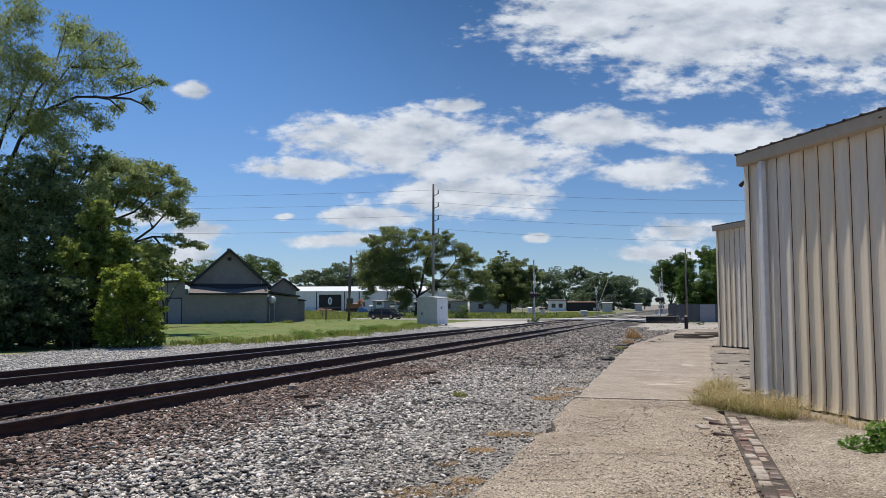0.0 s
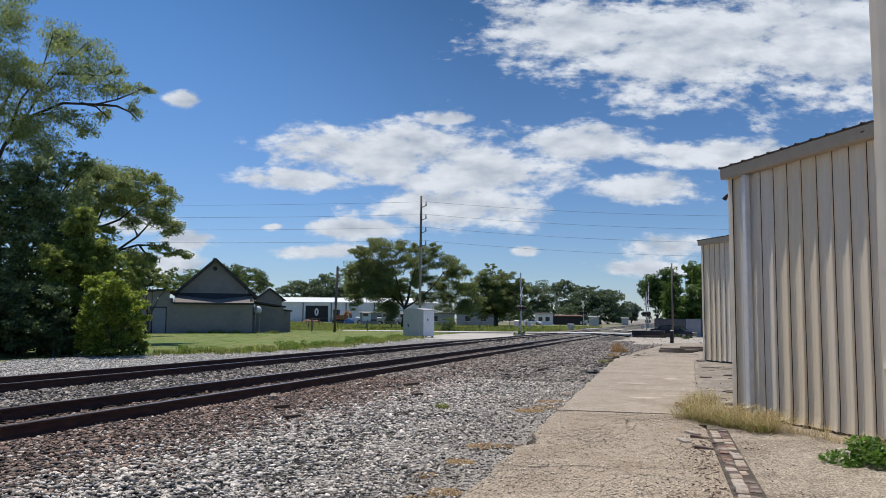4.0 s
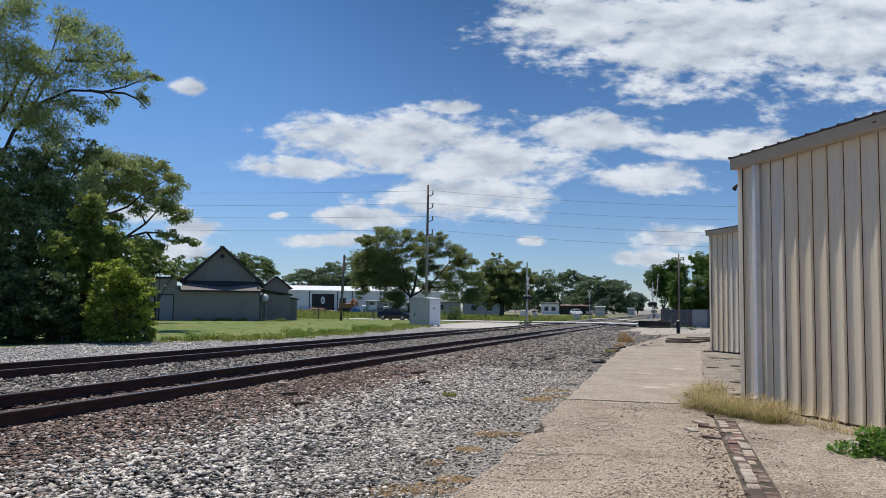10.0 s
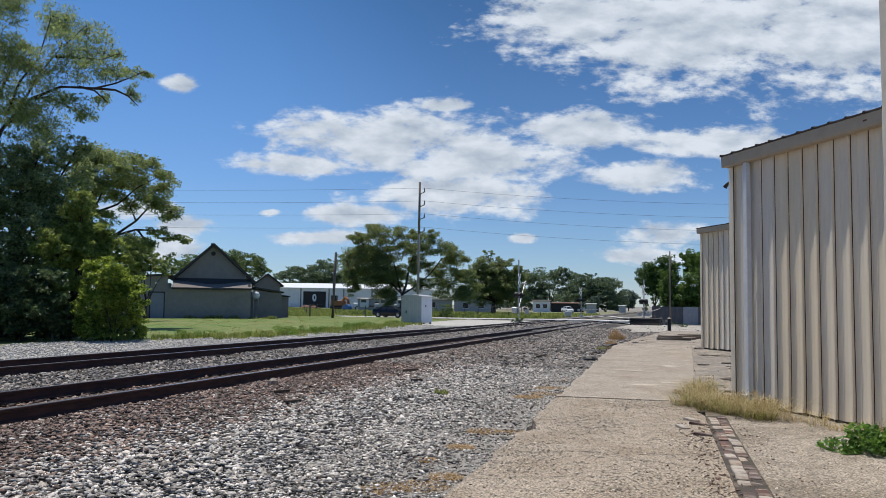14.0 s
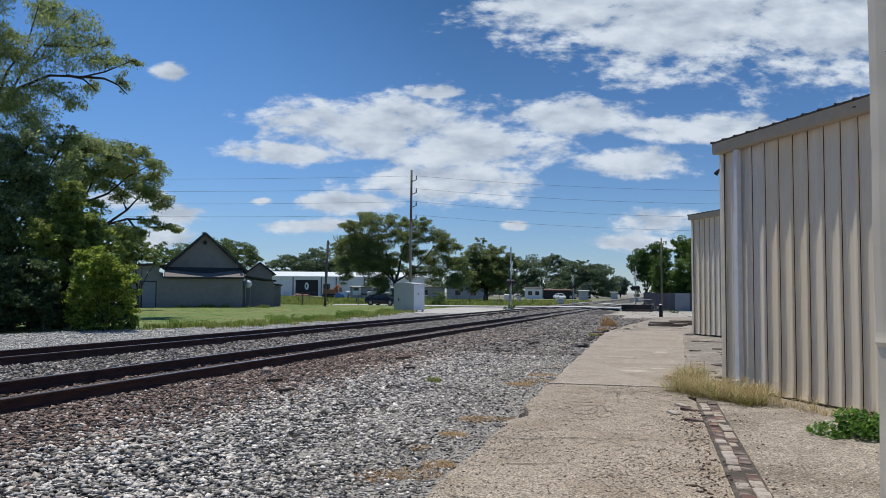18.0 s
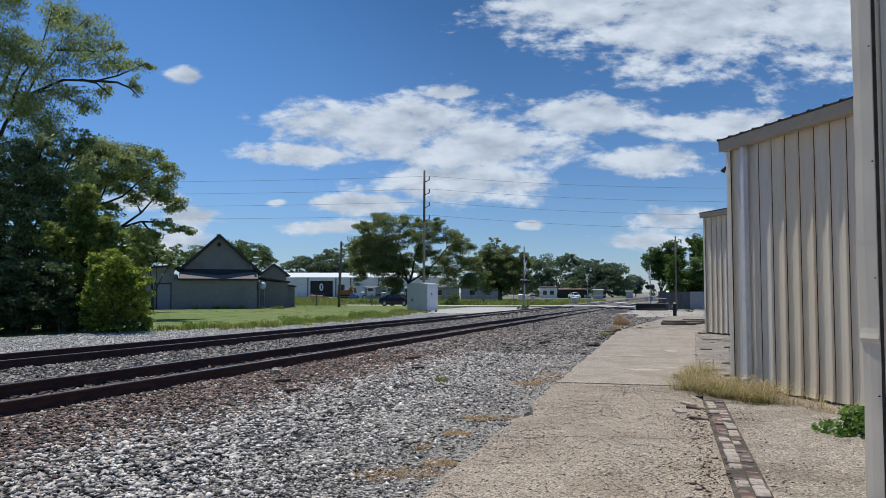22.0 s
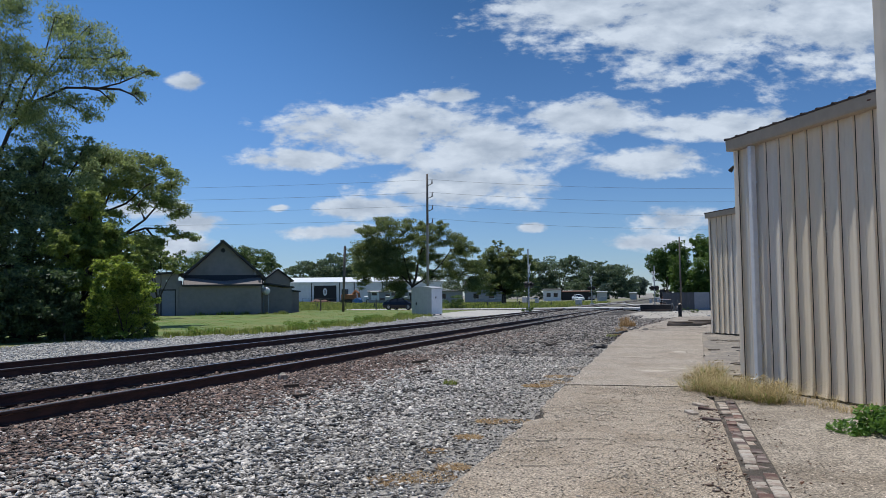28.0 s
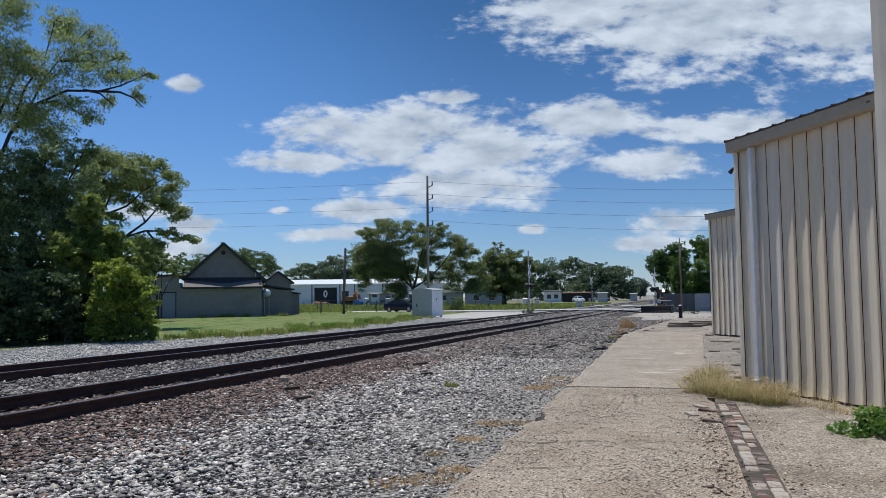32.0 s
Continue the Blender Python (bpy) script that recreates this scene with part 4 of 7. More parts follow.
    for box_ in ((-4.16, -4.06, 0.02, 2.2), (-3.06, -2.98, 0.02, 2.2), (-4.06, -3.06, 2.10, 2.2)):
        part("door_frame", box(box_[0], box_[1], 69.93, 70.02, box_[2], box_[3]), GREY_TRIM, d)
    lamp = part("porch_lamp", tube([(-3.66, 69.9, 2.86), (-3.66, 70.02, 2.9)], [0.10, 0.07], 10), CLEAR_LENS, h, "small white lamp")
    # things on the right flank
    part("meter", box(3.2, 3.36, 71.38, 71.5, 3.0, 3.34), BLACK, h)
    part("conduit", tube([(3.28, 71.45, 3.3), (3.28, 71.45, 3.75)], [0.03, 0.03], 6), WHITE_TRIM, h)
    # right annexes
    part("annex_wall", box(3.72, 6.55, 74.0, 74.2, g, 2.30), GREY_SIDING, h)
    part("annex_wall", box(6.35, 6.55, 74.2, 80.0, g, 2.30), GREY_SIDING, h)
    part("annex_roof", prism(((3.7, 2.72), (6.75, 2.26), (6.75, 2.38), (3.7, 2.84)), 73.7, 80.2), GREY_TRIM, h)
    part("annex_wall", box(6.56, 7.50, 77.5, 77.7, 0.05, 1.95), GREY_SIDING, h)
    part("annex_wall", box(7.36, 7.50, 77.7, 81.0, 0.05, 1.95), GREY_SIDING, h)
    part("annex_roof", prism(((6.5, 2.1), (7.65, 1.93), (7.65, 2.03), (6.5, 2.2)), 77.3, 81.2), GREY_TRIM, h)
    part("rear_gable", prism(((4.9, 2.3), (7.3, 2.3), (7.3, 3.25), (6.1, 4.15), (4.9, 3.25)), 84.5, 88.0), GREY_SIDING, h)
    for side in (1, -1):
        part("rear_roof", prism(((6.1 + side * 1.5, 3.0), (6.1, 4.2), (6.1, 4.34), (6.1 + side * 1.62, 3.08)), 84.2, 88.2), GREY_TRIM, h)
    tank = thing("gas_cylinder", HOUSE @ pose(4.32, 73.6, 0.0), "round white tank on a stand beside the house wall", "tank")
    b = bmesh.new()
    bmesh.ops.create_uvsphere(b, u_segments=18, v_segments=10, radius=0.36, matrix=pose(0, 0, 2.02) @ Matrix.Diagonal((1, 1, 0.95, 1)))
    part("tank_body", b, SHED_WHITE, tank, smooth=True)
    for k in (-0.2, 0.2):
        part("stand_leg", tube([(k, 0, 0.03), (k, 0, 1.75)], [0.03, 0.03], 6), STEEL, tank)


make_house()


# ---- signal cabinet by the lawn ----
def make_cabinet():
    c = thing("signal_cabinet", pose(-21.5, 65.2, 0, 0, 0, -10), "grey galvanised equipment cabinet with a shallow arched roof", "equipment cabinet")
    g = float(ground_z(-21.4, 65)) + 0.12
    w, d, t = 0.93, 0.94, g + 2.08
    # front greyer, right side whiter: the fall of light is put into colour
    part("front_panel", box(-w, w, -d, -d + 0.05, g, t, 0.01), SHED_GREY, c)
    part("side_panel", box(w - 0.05, w, -d + 0.05, d, g, t, 0.01), SHED_WHITE, c, "side panel whitened for the light it catches")
    part("side_panel", box(-w, -w + 0.05, -d + 0.05, d, g, t, 0.01), SHED_GREY, c)
    part("back_panel", box(-w, w, d, d + 0.05, g, t, 0.01), SHED_GREY, c)
    part("roof", prism(((-w - 0.08, t), (w + 0.08, t), (w + 0.08, t + 0.06), (w * 0.5, t + 0.17), (0, t + 0.21), (-w * 0.5, t + 0.17), (-w - 0.08, t + 0.06)), -d - 0.08, d + 0.12), SHED_GREY, c)
    part("hinge", box(w - 0.02, w + 0.03, -0.25, -0.12, t - 0.8, t - 0.65), BLACK, c)
    part("handle", box(-0.5, -0.42, -d - 0.04, -d, g + 0.75, g + 0.98), BLACK, c)
    for k in range(1, 5):
        part("seam", box(-w + k * 2 * w / 5 - 0.008, -w + k * 2 * w / 5 + 0.008, -d - 0.012, -d, g + 0.03, t - 0.02), SHED_GREY, c)
    for px in (-w + 0.1, -w + 0.7, w - 0.7, w - 0.1):
        for py in (-d + 0.1, d - 0.1):
            part("foot", box(px - 0.06, px + 0.06, py - 0.06, py + 0.06, g - 0.16, g), BLACK, c)


make_cabinet()


# ---- poles and wires ----
POLE = (-28.1, 85.5)


def make_poles():
    g = float(ground_z(*POLE))
    p = thing("utility_pole", pose(POLE[0], POLE[1], g), "tall slim utility pole with stand-off insulators", "utility pole", "utility poles")
    part("shaft", tube([(0, 0, 0), (0.05, 0, 8.5), (0.09, 0, 14.75)], [0.16, 0.125, 0.10], 12), POLE_GREY, p, smooth=True)
    part("upper_wrap", tube([(0.055, 0, 9.2), (0.09, 0, 14.85)], [0.135, 0.112], 12), POLE_WOOD, p, smooth=True)
    for z in (13.55, 12.15, 10.75, 9.3):
        a = part("insulator_arm", tube([(0.1, 0, z), (0.55, -0.2, z + 0.12), (0.72, -0.26, z + 0.2)], [0.05, 0.045, 0.045], 8), POLE_WOOD, p)
        part("insulator", tube([(0.72, -0.26, z + 0.15), (0.72, -0.26, z + 0.62)], [0.075, 0.05], 10), POLE_WOOD, a)
    # line poles hidden behind trees and buildings carry the far ends of the wires
    for x, y, label in ((-84.0, 77.0, "utility pole behind the trees"), (34.0, 96.0, "utility pole behind the steel buildings")):
        q = thing("utility_pole", pose(x, y, float(ground_z(x, y))), label, "utility pole", "utility poles")
        part("shaft", tube([(0, 0, 0), (0, 0, 15.4 if x < 0 else 13.4)], [0.22, 0.13], 10), POLE_WOOD, q)
    for z, dy in ((14.15, 0.26), (12.75, 0.26), (11.35, 0.26), (9.9, 0.26)):
        line = thing("overhead_wire", pose(0, 0, 0), "thin dull overhead wire", "wire", "overhead wires")
        stops = [(-84.0, 77.0), (POLE[0] + 0.75, POLE[1] - dy), (34.0, 96.0)]
        for (xa, ya), (xb, yb), rise_a, rise_b, sag in ((stops[0], stops[1], 0.75, 0.0, 0.35), (stops[1], stops[2], 0.0, -1.3, 1.2)):
            pts = []
            for k in range(17):
                s = k / 16
                pts.append((xa + (xb - xa) * s, ya + (yb - ya) * s, z + g + rise_a + (rise_b - rise_a) * s - sag * 4 * s * (1 - s)))
            part("span", tube(pts, [0.012] * 17, 5), WIRE, line)
    # short leaning post on the lawn
    x, y = -31.6, 71.0
    q = thing("wooden_post", pose(x, y, float(ground_z(x, y)) - 0.05, 0, 1.9, 0), "dark bare wooden post leaning on the lawn", "wooden post")
    part("shaft", tube([(0, 0, 0), (0, 0, 3), (0.02, 0, 6.05)], [0.14, 0.13, 0.115], 10), POLE_WOOD, q, smooth=True)
    part("cap", tube([(0.02, 0, 6.05), (0.02, 0, 6.2)], [0.12, 0.05], 10), POLE_WOOD, q)
    x, y = -1.54, 75.0
    q = thing("utility_pole", pose(x, y, float(ground_z(x, y))), "short dark utility pole by the fence", "utility pole", "utility poles")
    part("shaft", tube([(0, 0, 0), (0, 0, 6.5)], [0.085, 0.06], 10), POLE_WOOD, q, smooth=True)


make_poles()


# ---- crossing signals ----
def signal(x, y, height, turn, label):
    s = thing("crossing_signal", pose(x, y, float(ground_z(x, y)), 0, 0, turn), label, "crossing signal", "crossing signals")
    part("mast", tube([(0, 0, 0), (0, 0, height)], [0.075, 0.065], 10), STEEL, s)
    part("base", box(-0.25, 0.25, -0.25, 0.25, 0, 0.25, 0.02), STEEL, s)
    c = part("crossbuck", box(-0.02, 0.02, -0.02, 0.02, 3.9, 4.0), WHITE_PAINT, s)
    for a in (48, -48):
        part("blade", box(-0.60, 0.60, -0.10, -0.08, -0.11, 0.11), WHITE_PAINT, c, m=pose(0, 0, 4.15, 0, a, 0))
    arm = part("light_arm", box(-0.75, 0.75, -0.06, 0.06, 2.62, 2.72), BLACK, s)
    for k in (-0.6, 0.6):
        l = part("flasher", tube([(k, -0.02, 2.6), (k, -0.14, 2.6)], [0.30, 0.30], 18), BLACK, arm)
        part("lens", tube([(k, -0.14, 2.6), (k, -0.16, 2.6)], [0.11, 0.10], 12), RED_LENS, l)
        part("hood", tube([(k, -0.14, 2.62), (k, -0.36, 2.66)], [0.14, 0.14], 10, caps=False), BLACK, l)
        part("flasher", tube([(k, 0.02, 2.6), (k, 0.14, 2.6)], [0.30, 0.30], 18), BLACK, arm)
    part("count_sign", box(-0.2, 0.2, -0.1, -0.08, 3.35, 3.65), WHITE_PAINT, s)
    m = part("gate_drive", box(-0.22, 0.3, 0.1, 0.6, 0.9, 1.45, 0.03), STEEL, s)
    part("counterweight", box(0.32, 0.44, -0.9, -0.5, 0.85, 1.25, 0.02), STEEL, m)
    return s


def gate_arm(parent, length, label):
    """An arm along +x from its pivot, striped red and white."""
    a = new("gate_arm")
    a.parent = parent
    a["label"] = label
    k, i = 0.0, 0
    while k < length:
        e = min(k + (0.75 if i % 2 else 0.2), length)
        r = 0.045 - 0.02 * k / length
        part("stripe", box(k, e, -0.03, 0.03, -r, r), WHITE_PAINT if i % 2 else RED_PAINT, a)
        k, i = e, i + 1
    return a


left_signal = signal(-15.6, 78.4, 6.0, 84, "crossing signal mast with crossbuck, dark flashers and gate")
right_signal = signal(-5.2, 103.9, 5.3, -62, "crossing signal mast with crossbuck and gate beside rubble")
far_signal = signal(-16.5, 134.0, 4.2, -50, "far crossing signal mast with a long gate")
left_arm = gate_arm(left_signal, 4.4, "raised red and white gate arm")
right_arm = gate_arm(right_signal, 5.2, "red and white gate arm")
far_arm = gate_arm(far_signal, 5.6, "lowering red and white gate arm")


# ---- trees ----
def leaf_cloud(lobes, count, size, droop=0.0, seed=1, hollow=0.35, tips=(), loose=1.0, slim=0.45, per=90):
    """Leaf sprays as small folded diamonds through the lobes, thinned by noise into clumps with gaps."""
    r = np.random.default_rng(seed)
    w = np.array([a[3] * a[3] * a[4] for a in lobes]) ** 0.55
    clumps = max(12, count // per)
    which = r.choice(len(lobes), size=clumps, p=w / w.sum())
    L = np.array([(a[0], a[1], a[2], a[3], a[3], a[4]) for a in lobes])[which]
    d = r.normal(size=(clumps, 3))
    d /= np.linalg.norm(d, axis=1)[:, None]
    rad = hollow + (1.0 - hollow) * r.random(clumps) ** 0.5
    c = L[:, :3] + d * rad[:, None] * L[:, 3:]
    spread = np.minimum(L[:, 3], L[:, 5]) * (0.07 + 0.13 * r.random(clumps)) * loose
    if len(tips):
        more = np.asarray(tips)
        c, spread = np.concatenate([c, more[:, :3]]), np.concatenate([spread, more[:, 3]])
        clumps = len(c)
    k = r.choice(clumps, size=count, p=(spread ** 1.5) / (spread ** 1.5).sum())
    p = c[k] + np.clip(r.normal(size=(count, 3)), -1.45, 1.45) * spread[k][:, None] * np.array((1.2, 1.2, 0.62))
    p[:, 2] -= droop * 0.5 * spread[k] * r.random(count)
    n = count
    a = r.normal(size=(n, 3))
    a[:, 2] = a[:, 2] * 0.6 - droop
    a /= np.linalg.norm(a, axis=1)[:, None]
    b = np.cross(a, r.normal(size=(n, 3)))
    b /= np.linalg.norm(b, axis=1)[:, None]
    s = size * (0.6 + 0.8 * r.random(n))[:, None]
    v = np.stack([p - a * s, p + b * s * slim, p + a * s, p - b * s * slim], 1).reshape(-1, 3)
    return v, np.arange(n * 4).reshape(n, 4)


def tree(name, base, lobes, count, size, material, label, droop=0.2, seed=1, trunk=0.2, twigs=3, hollow=0.35, category="tree", limbs=(), loose=1.0, slim=0.45, per=90):
    x, y = base
    g = float(ground_z(x, y))
    t = thing(name, pose(x, y, g - 0.05), label, category)
    loc = [(a - x, b - y, c - g, rx, rz) for a, b, c, rx, rz in lobes]
    r = random.Random(seed)
    top = max(c for _, _, c, _, _ in loc)
    fork = Vector((0.1, 0.05, min(0.30 * top, min(c for _, _, c, _, _ in loc) * 0.8)))
    part("trunk", tube([(0, 0, 0), (0.03, 0.02, fork.z * 0.5), fork], [trunk * 1.25, trunk, trunk * 0.85], 9), BARK, t, smooth=True)
    tips, knots = [], []
    for line in limbs:
        pts = [Vector((a - x, b - y, c - g)) for a, b, c in line]
        if line is limbs[0]:
            pts = [fork - Vector((0, 0, 0.2))] + pts
        thick = trunk * (0.62 if line is limbs[0] else 0.34)
        part("limb", tube(pts, [thick * (1 - 0.85 * k / (len(pts) - 1)) + 0.008 for k in range(len(pts))], 7), BARK, t, smooth=True)
        knots += pts[1:] + [a.lerp(b, 0.5) for a, b in zip(pts[1:], pts[2:])]
    for a, b, c, rx, rz in loc:
        end = Vector((a, b, c))
        if knots:
            root = min(knots, key=lambda k: (k - end).length)
            br = tube([root, root.lerp(end, 0.5) + Vector((0, 0, 0.12)), end], [trunk * 0.12, trunk * 0.08, trunk * 0.03], 5)
            for _ in range(twigs * 2):
                s = root.lerp(end, r.uniform(0.3, 1.0))
                e = end + Vector((r.uniform(-1, 1) * rx, r.uniform(-1, 1) * rx, r.uniform(-0.9, 0.9) * rz))
                m = s.lerp(e, 0.5) + Vector((0, 0, 0.15 * rz + 0.05))
                tube([s, m, e], [trunk * 0.05, trunk * 0.035, trunk * 0.015], 4, bm=br)
                g1 = min(rx, rz) * r.uniform(0.12, 0.24) + 0.06
                tips += [(*e, g1), (*m.lerp(e, 0.5), g1)]
            part("branch", br, BARK, t, smooth=True)
            continue
        mid = fork.lerp(end, 0.5) + Vector((r.uniform(-0.3, 0.3), r.uniform(-0.3, 0.3), r.uniform(-0.2, 0.35)))
        br = tube([fork - Vector((0, 0, 0.2)), mid, end], [trunk * 0.4, trunk * 0.24, trunk * 0.09], 6)
        for _ in range(twigs * 2):
            s = end.lerp(mid, r.uniform(0, 0.6))
            e = end + Vector((r.uniform(-1, 1) * rx * 0.9, r.uniform(-1, 1) * rx * 0.9, r.uniform(-0.7, 0.95) * rz))
            m = s.lerp(e, 0.5) + Vector((r.uniform(-0.1, 0.1) * rx, r.uniform(-0.1, 0.1) * rx, 0.14 * rz))
            tube([s, m, e], [trunk * 0.13, trunk * 0.08, trunk * 0.025], 5, bm=br)
            g1 = min(rx, rz) * r.uniform(0.10, 0.2)
            tips += [(*e, g1), (*m.lerp(e, 0.5), g1 * 0.9), (*m, g1 * 0.7)]
        part("limb", br, BARK, t, smooth=True)
    v, q = leaf_cloud(loc, count, size, droop, seed, hollow, tips, loose, slim, per)
    v[:, 2] = np.maximum(v[:, 2], 0.05)
    piece("crown", sheet_mesh("crown", v, q, material), t)
    return t


def make_trees():
    tree("tall_tree", (-28.4, 27.6), [(-27.9, 27.2, 13.6, 0.69, 0.75), (-27.6, 27.2, 12.1, 1.11, 1.05), (-27.3, 28.3, 12.5, 0.38, 0.59), (-27.6, 27.5, 10.6, 1.27, 1.19), (-26.7, 27.9, 11.4, 1.00, 0.58), (-27.8, 27.9, 9.4, 1.35, 0.75), (-27.3, 29.9, 13.9, 0.55, 0.77), (-26.7, 30.2, 13.8, 0.77, 0.72), (-26.0, 30.6, 13.2, 0.88, 0.88), (-25.9, 29.1, 12.4, 1.01, 0.85), (-25.1, 30.7, 12.6, 0.71, 0.71), (-26.5, 28.8, 11.2, 0.95, 0.64), (-25.4, 29.5, 11.5, 1.06, 0.59), (-24.4, 30.1, 11.5, 0.68, 0.48), (-24.1, 30.6, 11.5, 0.59, 0.31), (-24.5, 32.3, 12.0, 0.55, 0.16), (-24.0, 32.4, 12.0, 0.22, 0.11), (-24.4, 32.0, 10.9, 0.25, 0.61), (-25.4, 31.2, 10.6, 0.27, 0.43), (-25.5, 29.4, 10.1, 0.68, 0.40), (-25.4, 29.9, 9.6, 0.48, 0.31), (-26.7, 29.6, 10.4, 0.65, 0.43), (-27.7, 29.1, 9.6, 0.93, 0.49), (-27.2, 29.8, 9.1, 0.93, 0.66), (-25.1, 31.7, 12.7, 0.39, 0.22), (-28.6, 26.0, 12.4, 1.58, 1.84), (-29.4, 26.9, 9.9, 1.63, 1.63), (-27.0, 27.3, 14.6, 0.9, 0.7), (-26.6, 27.0, 13.6, 0.7, 0.6), (-27.2, 27.3, 11.4, 0.9, 0.7), (-26.8, 27.9, 9.2, 1.0, 0.8), (-26.2, 28.5, 8.5, 1.0, 0.8)],
         48000, 0.062, LEAF_OLIVE, "tall airy tree with drooping feathery olive leaves", 1.1, 3, 0.17, 6, 0.05, slim=0.36, limbs=[((-28.4, 27.6, 4.1), (-28.3, 27.7, 7.0), (-27.9, 28.1, 8.7), (-27.2, 28.8, 10.1), (-26.3, 29.6, 10.8), (-25.3, 30.5, 10.9), (-24.6, 31.0, 11.2), (-23.8, 31.7, 11.8)), ((-27.7, 28.3, 9.0), (-27.3, 28.6, 10.0), (-27.0, 29.0, 11.2), (-26.4, 29.5, 12.4), (-25.6, 30.2, 13.7)), ((-28.2, 27.8, 9.5), (-27.9, 28.1, 10.7), (-27.6, 28.5, 11.9), (-26.9, 29.1, 12.2)), ((-27.8, 28.2, 9.3), (-27.5, 28.5, 10.8), (-27.0, 29.0, 12.0), (-26.7, 29.3, 13.9)), ((-28.5, 27.5, 8.0), (-28.2, 27.8, 9.8), (-28.2, 27.9, 11.5), (-28.3, 27.7, 13.9)), ((-27.2, 28.8, 10.1), (-26.7, 29.3, 10.3), (-26.1, 29.7, 10.0), (-25.5, 30.3, 9.5)), ((-26.5, 29.4, 12.1), (-25.8, 30.1, 12.2), (-25.1, 30.6, 12.2), (-24.5, 31.1, 12.6)), ((-25.3, 30.5, 10.9), (-24.6, 31.0, 10.9), (-24.2, 31.4, 10.7), (-23.9, 31.7, 10.3)), ((-25.8, 30.1, 10.9), (-25.3, 30.5, 10.8), (-24.8, 30.8, 10.3))])
    tree("open_tree", (-32.4, 38.1), [(-32.5, 38.7, 9.0, 1.10, 1.10), (-31.4, 38.9, 9.5, 1.09, 0.75), (-29.8, 38.9, 9.0, 1.00, 0.53), (-29.4, 40.3, 9.1, 0.75, 0.48), (-28.2, 39.8, 8.5, 0.60, 0.40), (-31.5, 40.5, 8.3, 0.91, 0.49), (-29.5, 41.8, 7.9, 0.56, 0.63), (-28.6, 41.2, 6.6, 0.55, 0.48), (-28.9, 40.1, 6.9, 0.67, 0.54), (-31.0, 40.8, 6.9, 0.56, 0.35), (-31.6, 39.0, 7.9, 0.89, 0.62), (-31.5, 40.3, 7.5, 0.70, 0.42), (-30.5, 40.9, 8.2, 0.83, 0.49), (-31.3, 39.0, 6.1, 0.54, 0.48), (-28.9, 40.5, 5.4, 0.61, 0.27), (-28.6, 41.4, 5.1, 0.62, 0.21), (-27.7, 41.4, 4.9, 0.34, 0.14), (-28.8, 39.6, 4.6, 0.47, 0.23), (-29.9, 39.4, 4.8, 0.74, 0.40), (-32.6, 39.1, 7.6, 0.83, 0.90), (-29.7, 38.5, 8.5, 1.13, 0.46), (-28.9, 39.1, 7.3, 0.60, 0.33)],
         32000, 0.074, LEAF_OPEN, "broad tree with bare dark limbs showing through", 0.1, 4, 0.19, 5, 0.1, loose=1.8, limbs=[((-32.4, 38.1, 2.0), (-32.1, 38.4, 4.4), (-30.9, 39.3, 5.1), (-30.0, 40.0, 6.0), (-29.5, 40.4, 6.8), (-28.5, 41.1, 6.6)), ((-30.9, 39.3, 5.1), (-30.0, 40.0, 5.5), (-29.1, 40.7, 5.5), (-28.4, 41.2, 5.1), (-27.7, 41.6, 4.8)), ((-31.9, 38.5, 4.5), (-31.8, 38.6, 6.3), (-31.4, 38.9, 7.7), (-30.6, 39.6, 8.5), (-29.5, 40.4, 9.1)), ((-31.9, 38.5, 5.2), (-31.8, 38.6, 7.1), (-32.0, 38.5, 8.7), (-31.6, 38.7, 9.5)), ((-31.8, 38.6, 6.3), (-30.8, 39.4, 6.9), (-30.0, 40.0, 7.9), (-29.0, 40.8, 8.7)), ((-30.0, 40.0, 6.0), (-30.3, 39.8, 6.8), (-29.9, 40.1, 7.7)), ((-29.9, 40.0, 5.5), (-29.4, 40.5, 4.6))])
    tree("thicket_tree", (-26.8, 27.5), [(-27.1, 27.5, 7.2, 1.26, 0.79), (-25.7, 27.8, 7.3, 1.13, 0.93), (-25.0, 29.1, 7.8, 0.73, 0.67), (-26.6, 27.4, 5.9, 1.56, 1.04), (-25.5, 28.2, 6.2, 1.19, 1.04), (-25.4, 30.0, 6.9, 0.54, 0.80), (-26.0, 27.4, 4.4, 1.80, 1.16), (-25.0, 28.8, 4.8, 1.09, 1.04), (-26.5, 26.9, 2.9, 1.54, 1.28), (-25.9, 28.6, 3.0, 1.44, 1.18), (-27.6, 25.9, 4.9, 1.55, 3.09)],
         52000, 0.078, LEAF_DARK, "dense dark green thicket tree beside the gravel", 0.4, 5, 0.2, 4, 0.25)
    tree("thicket_tree", (-23.7, 27.4), [(-23.3, 27.5, 5.2, 0.63, 0.83), (-23.7, 27.8, 3.9, 1.04, 0.84), (-22.7, 28.0, 4.0, 0.78, 0.58), (-24.1, 27.0, 2.1, 1.24, 0.88), (-23.6, 28.1, 2.8, 0.89, 0.75), (-22.0, 28.1, 3.7, 0.63, 0.38), (-22.7, 27.7, 3.3, 0.83, 0.44), (-22.0, 28.5, 3.2, 0.54, 0.34), (-23.6, 26.6, 3.6, 0.73, 0.63)],
         40000, 0.075, LEAF_EDGE, "dark leafy tree at the end of the thicket", 0.5, 6, 0.14, 4, 0.2)
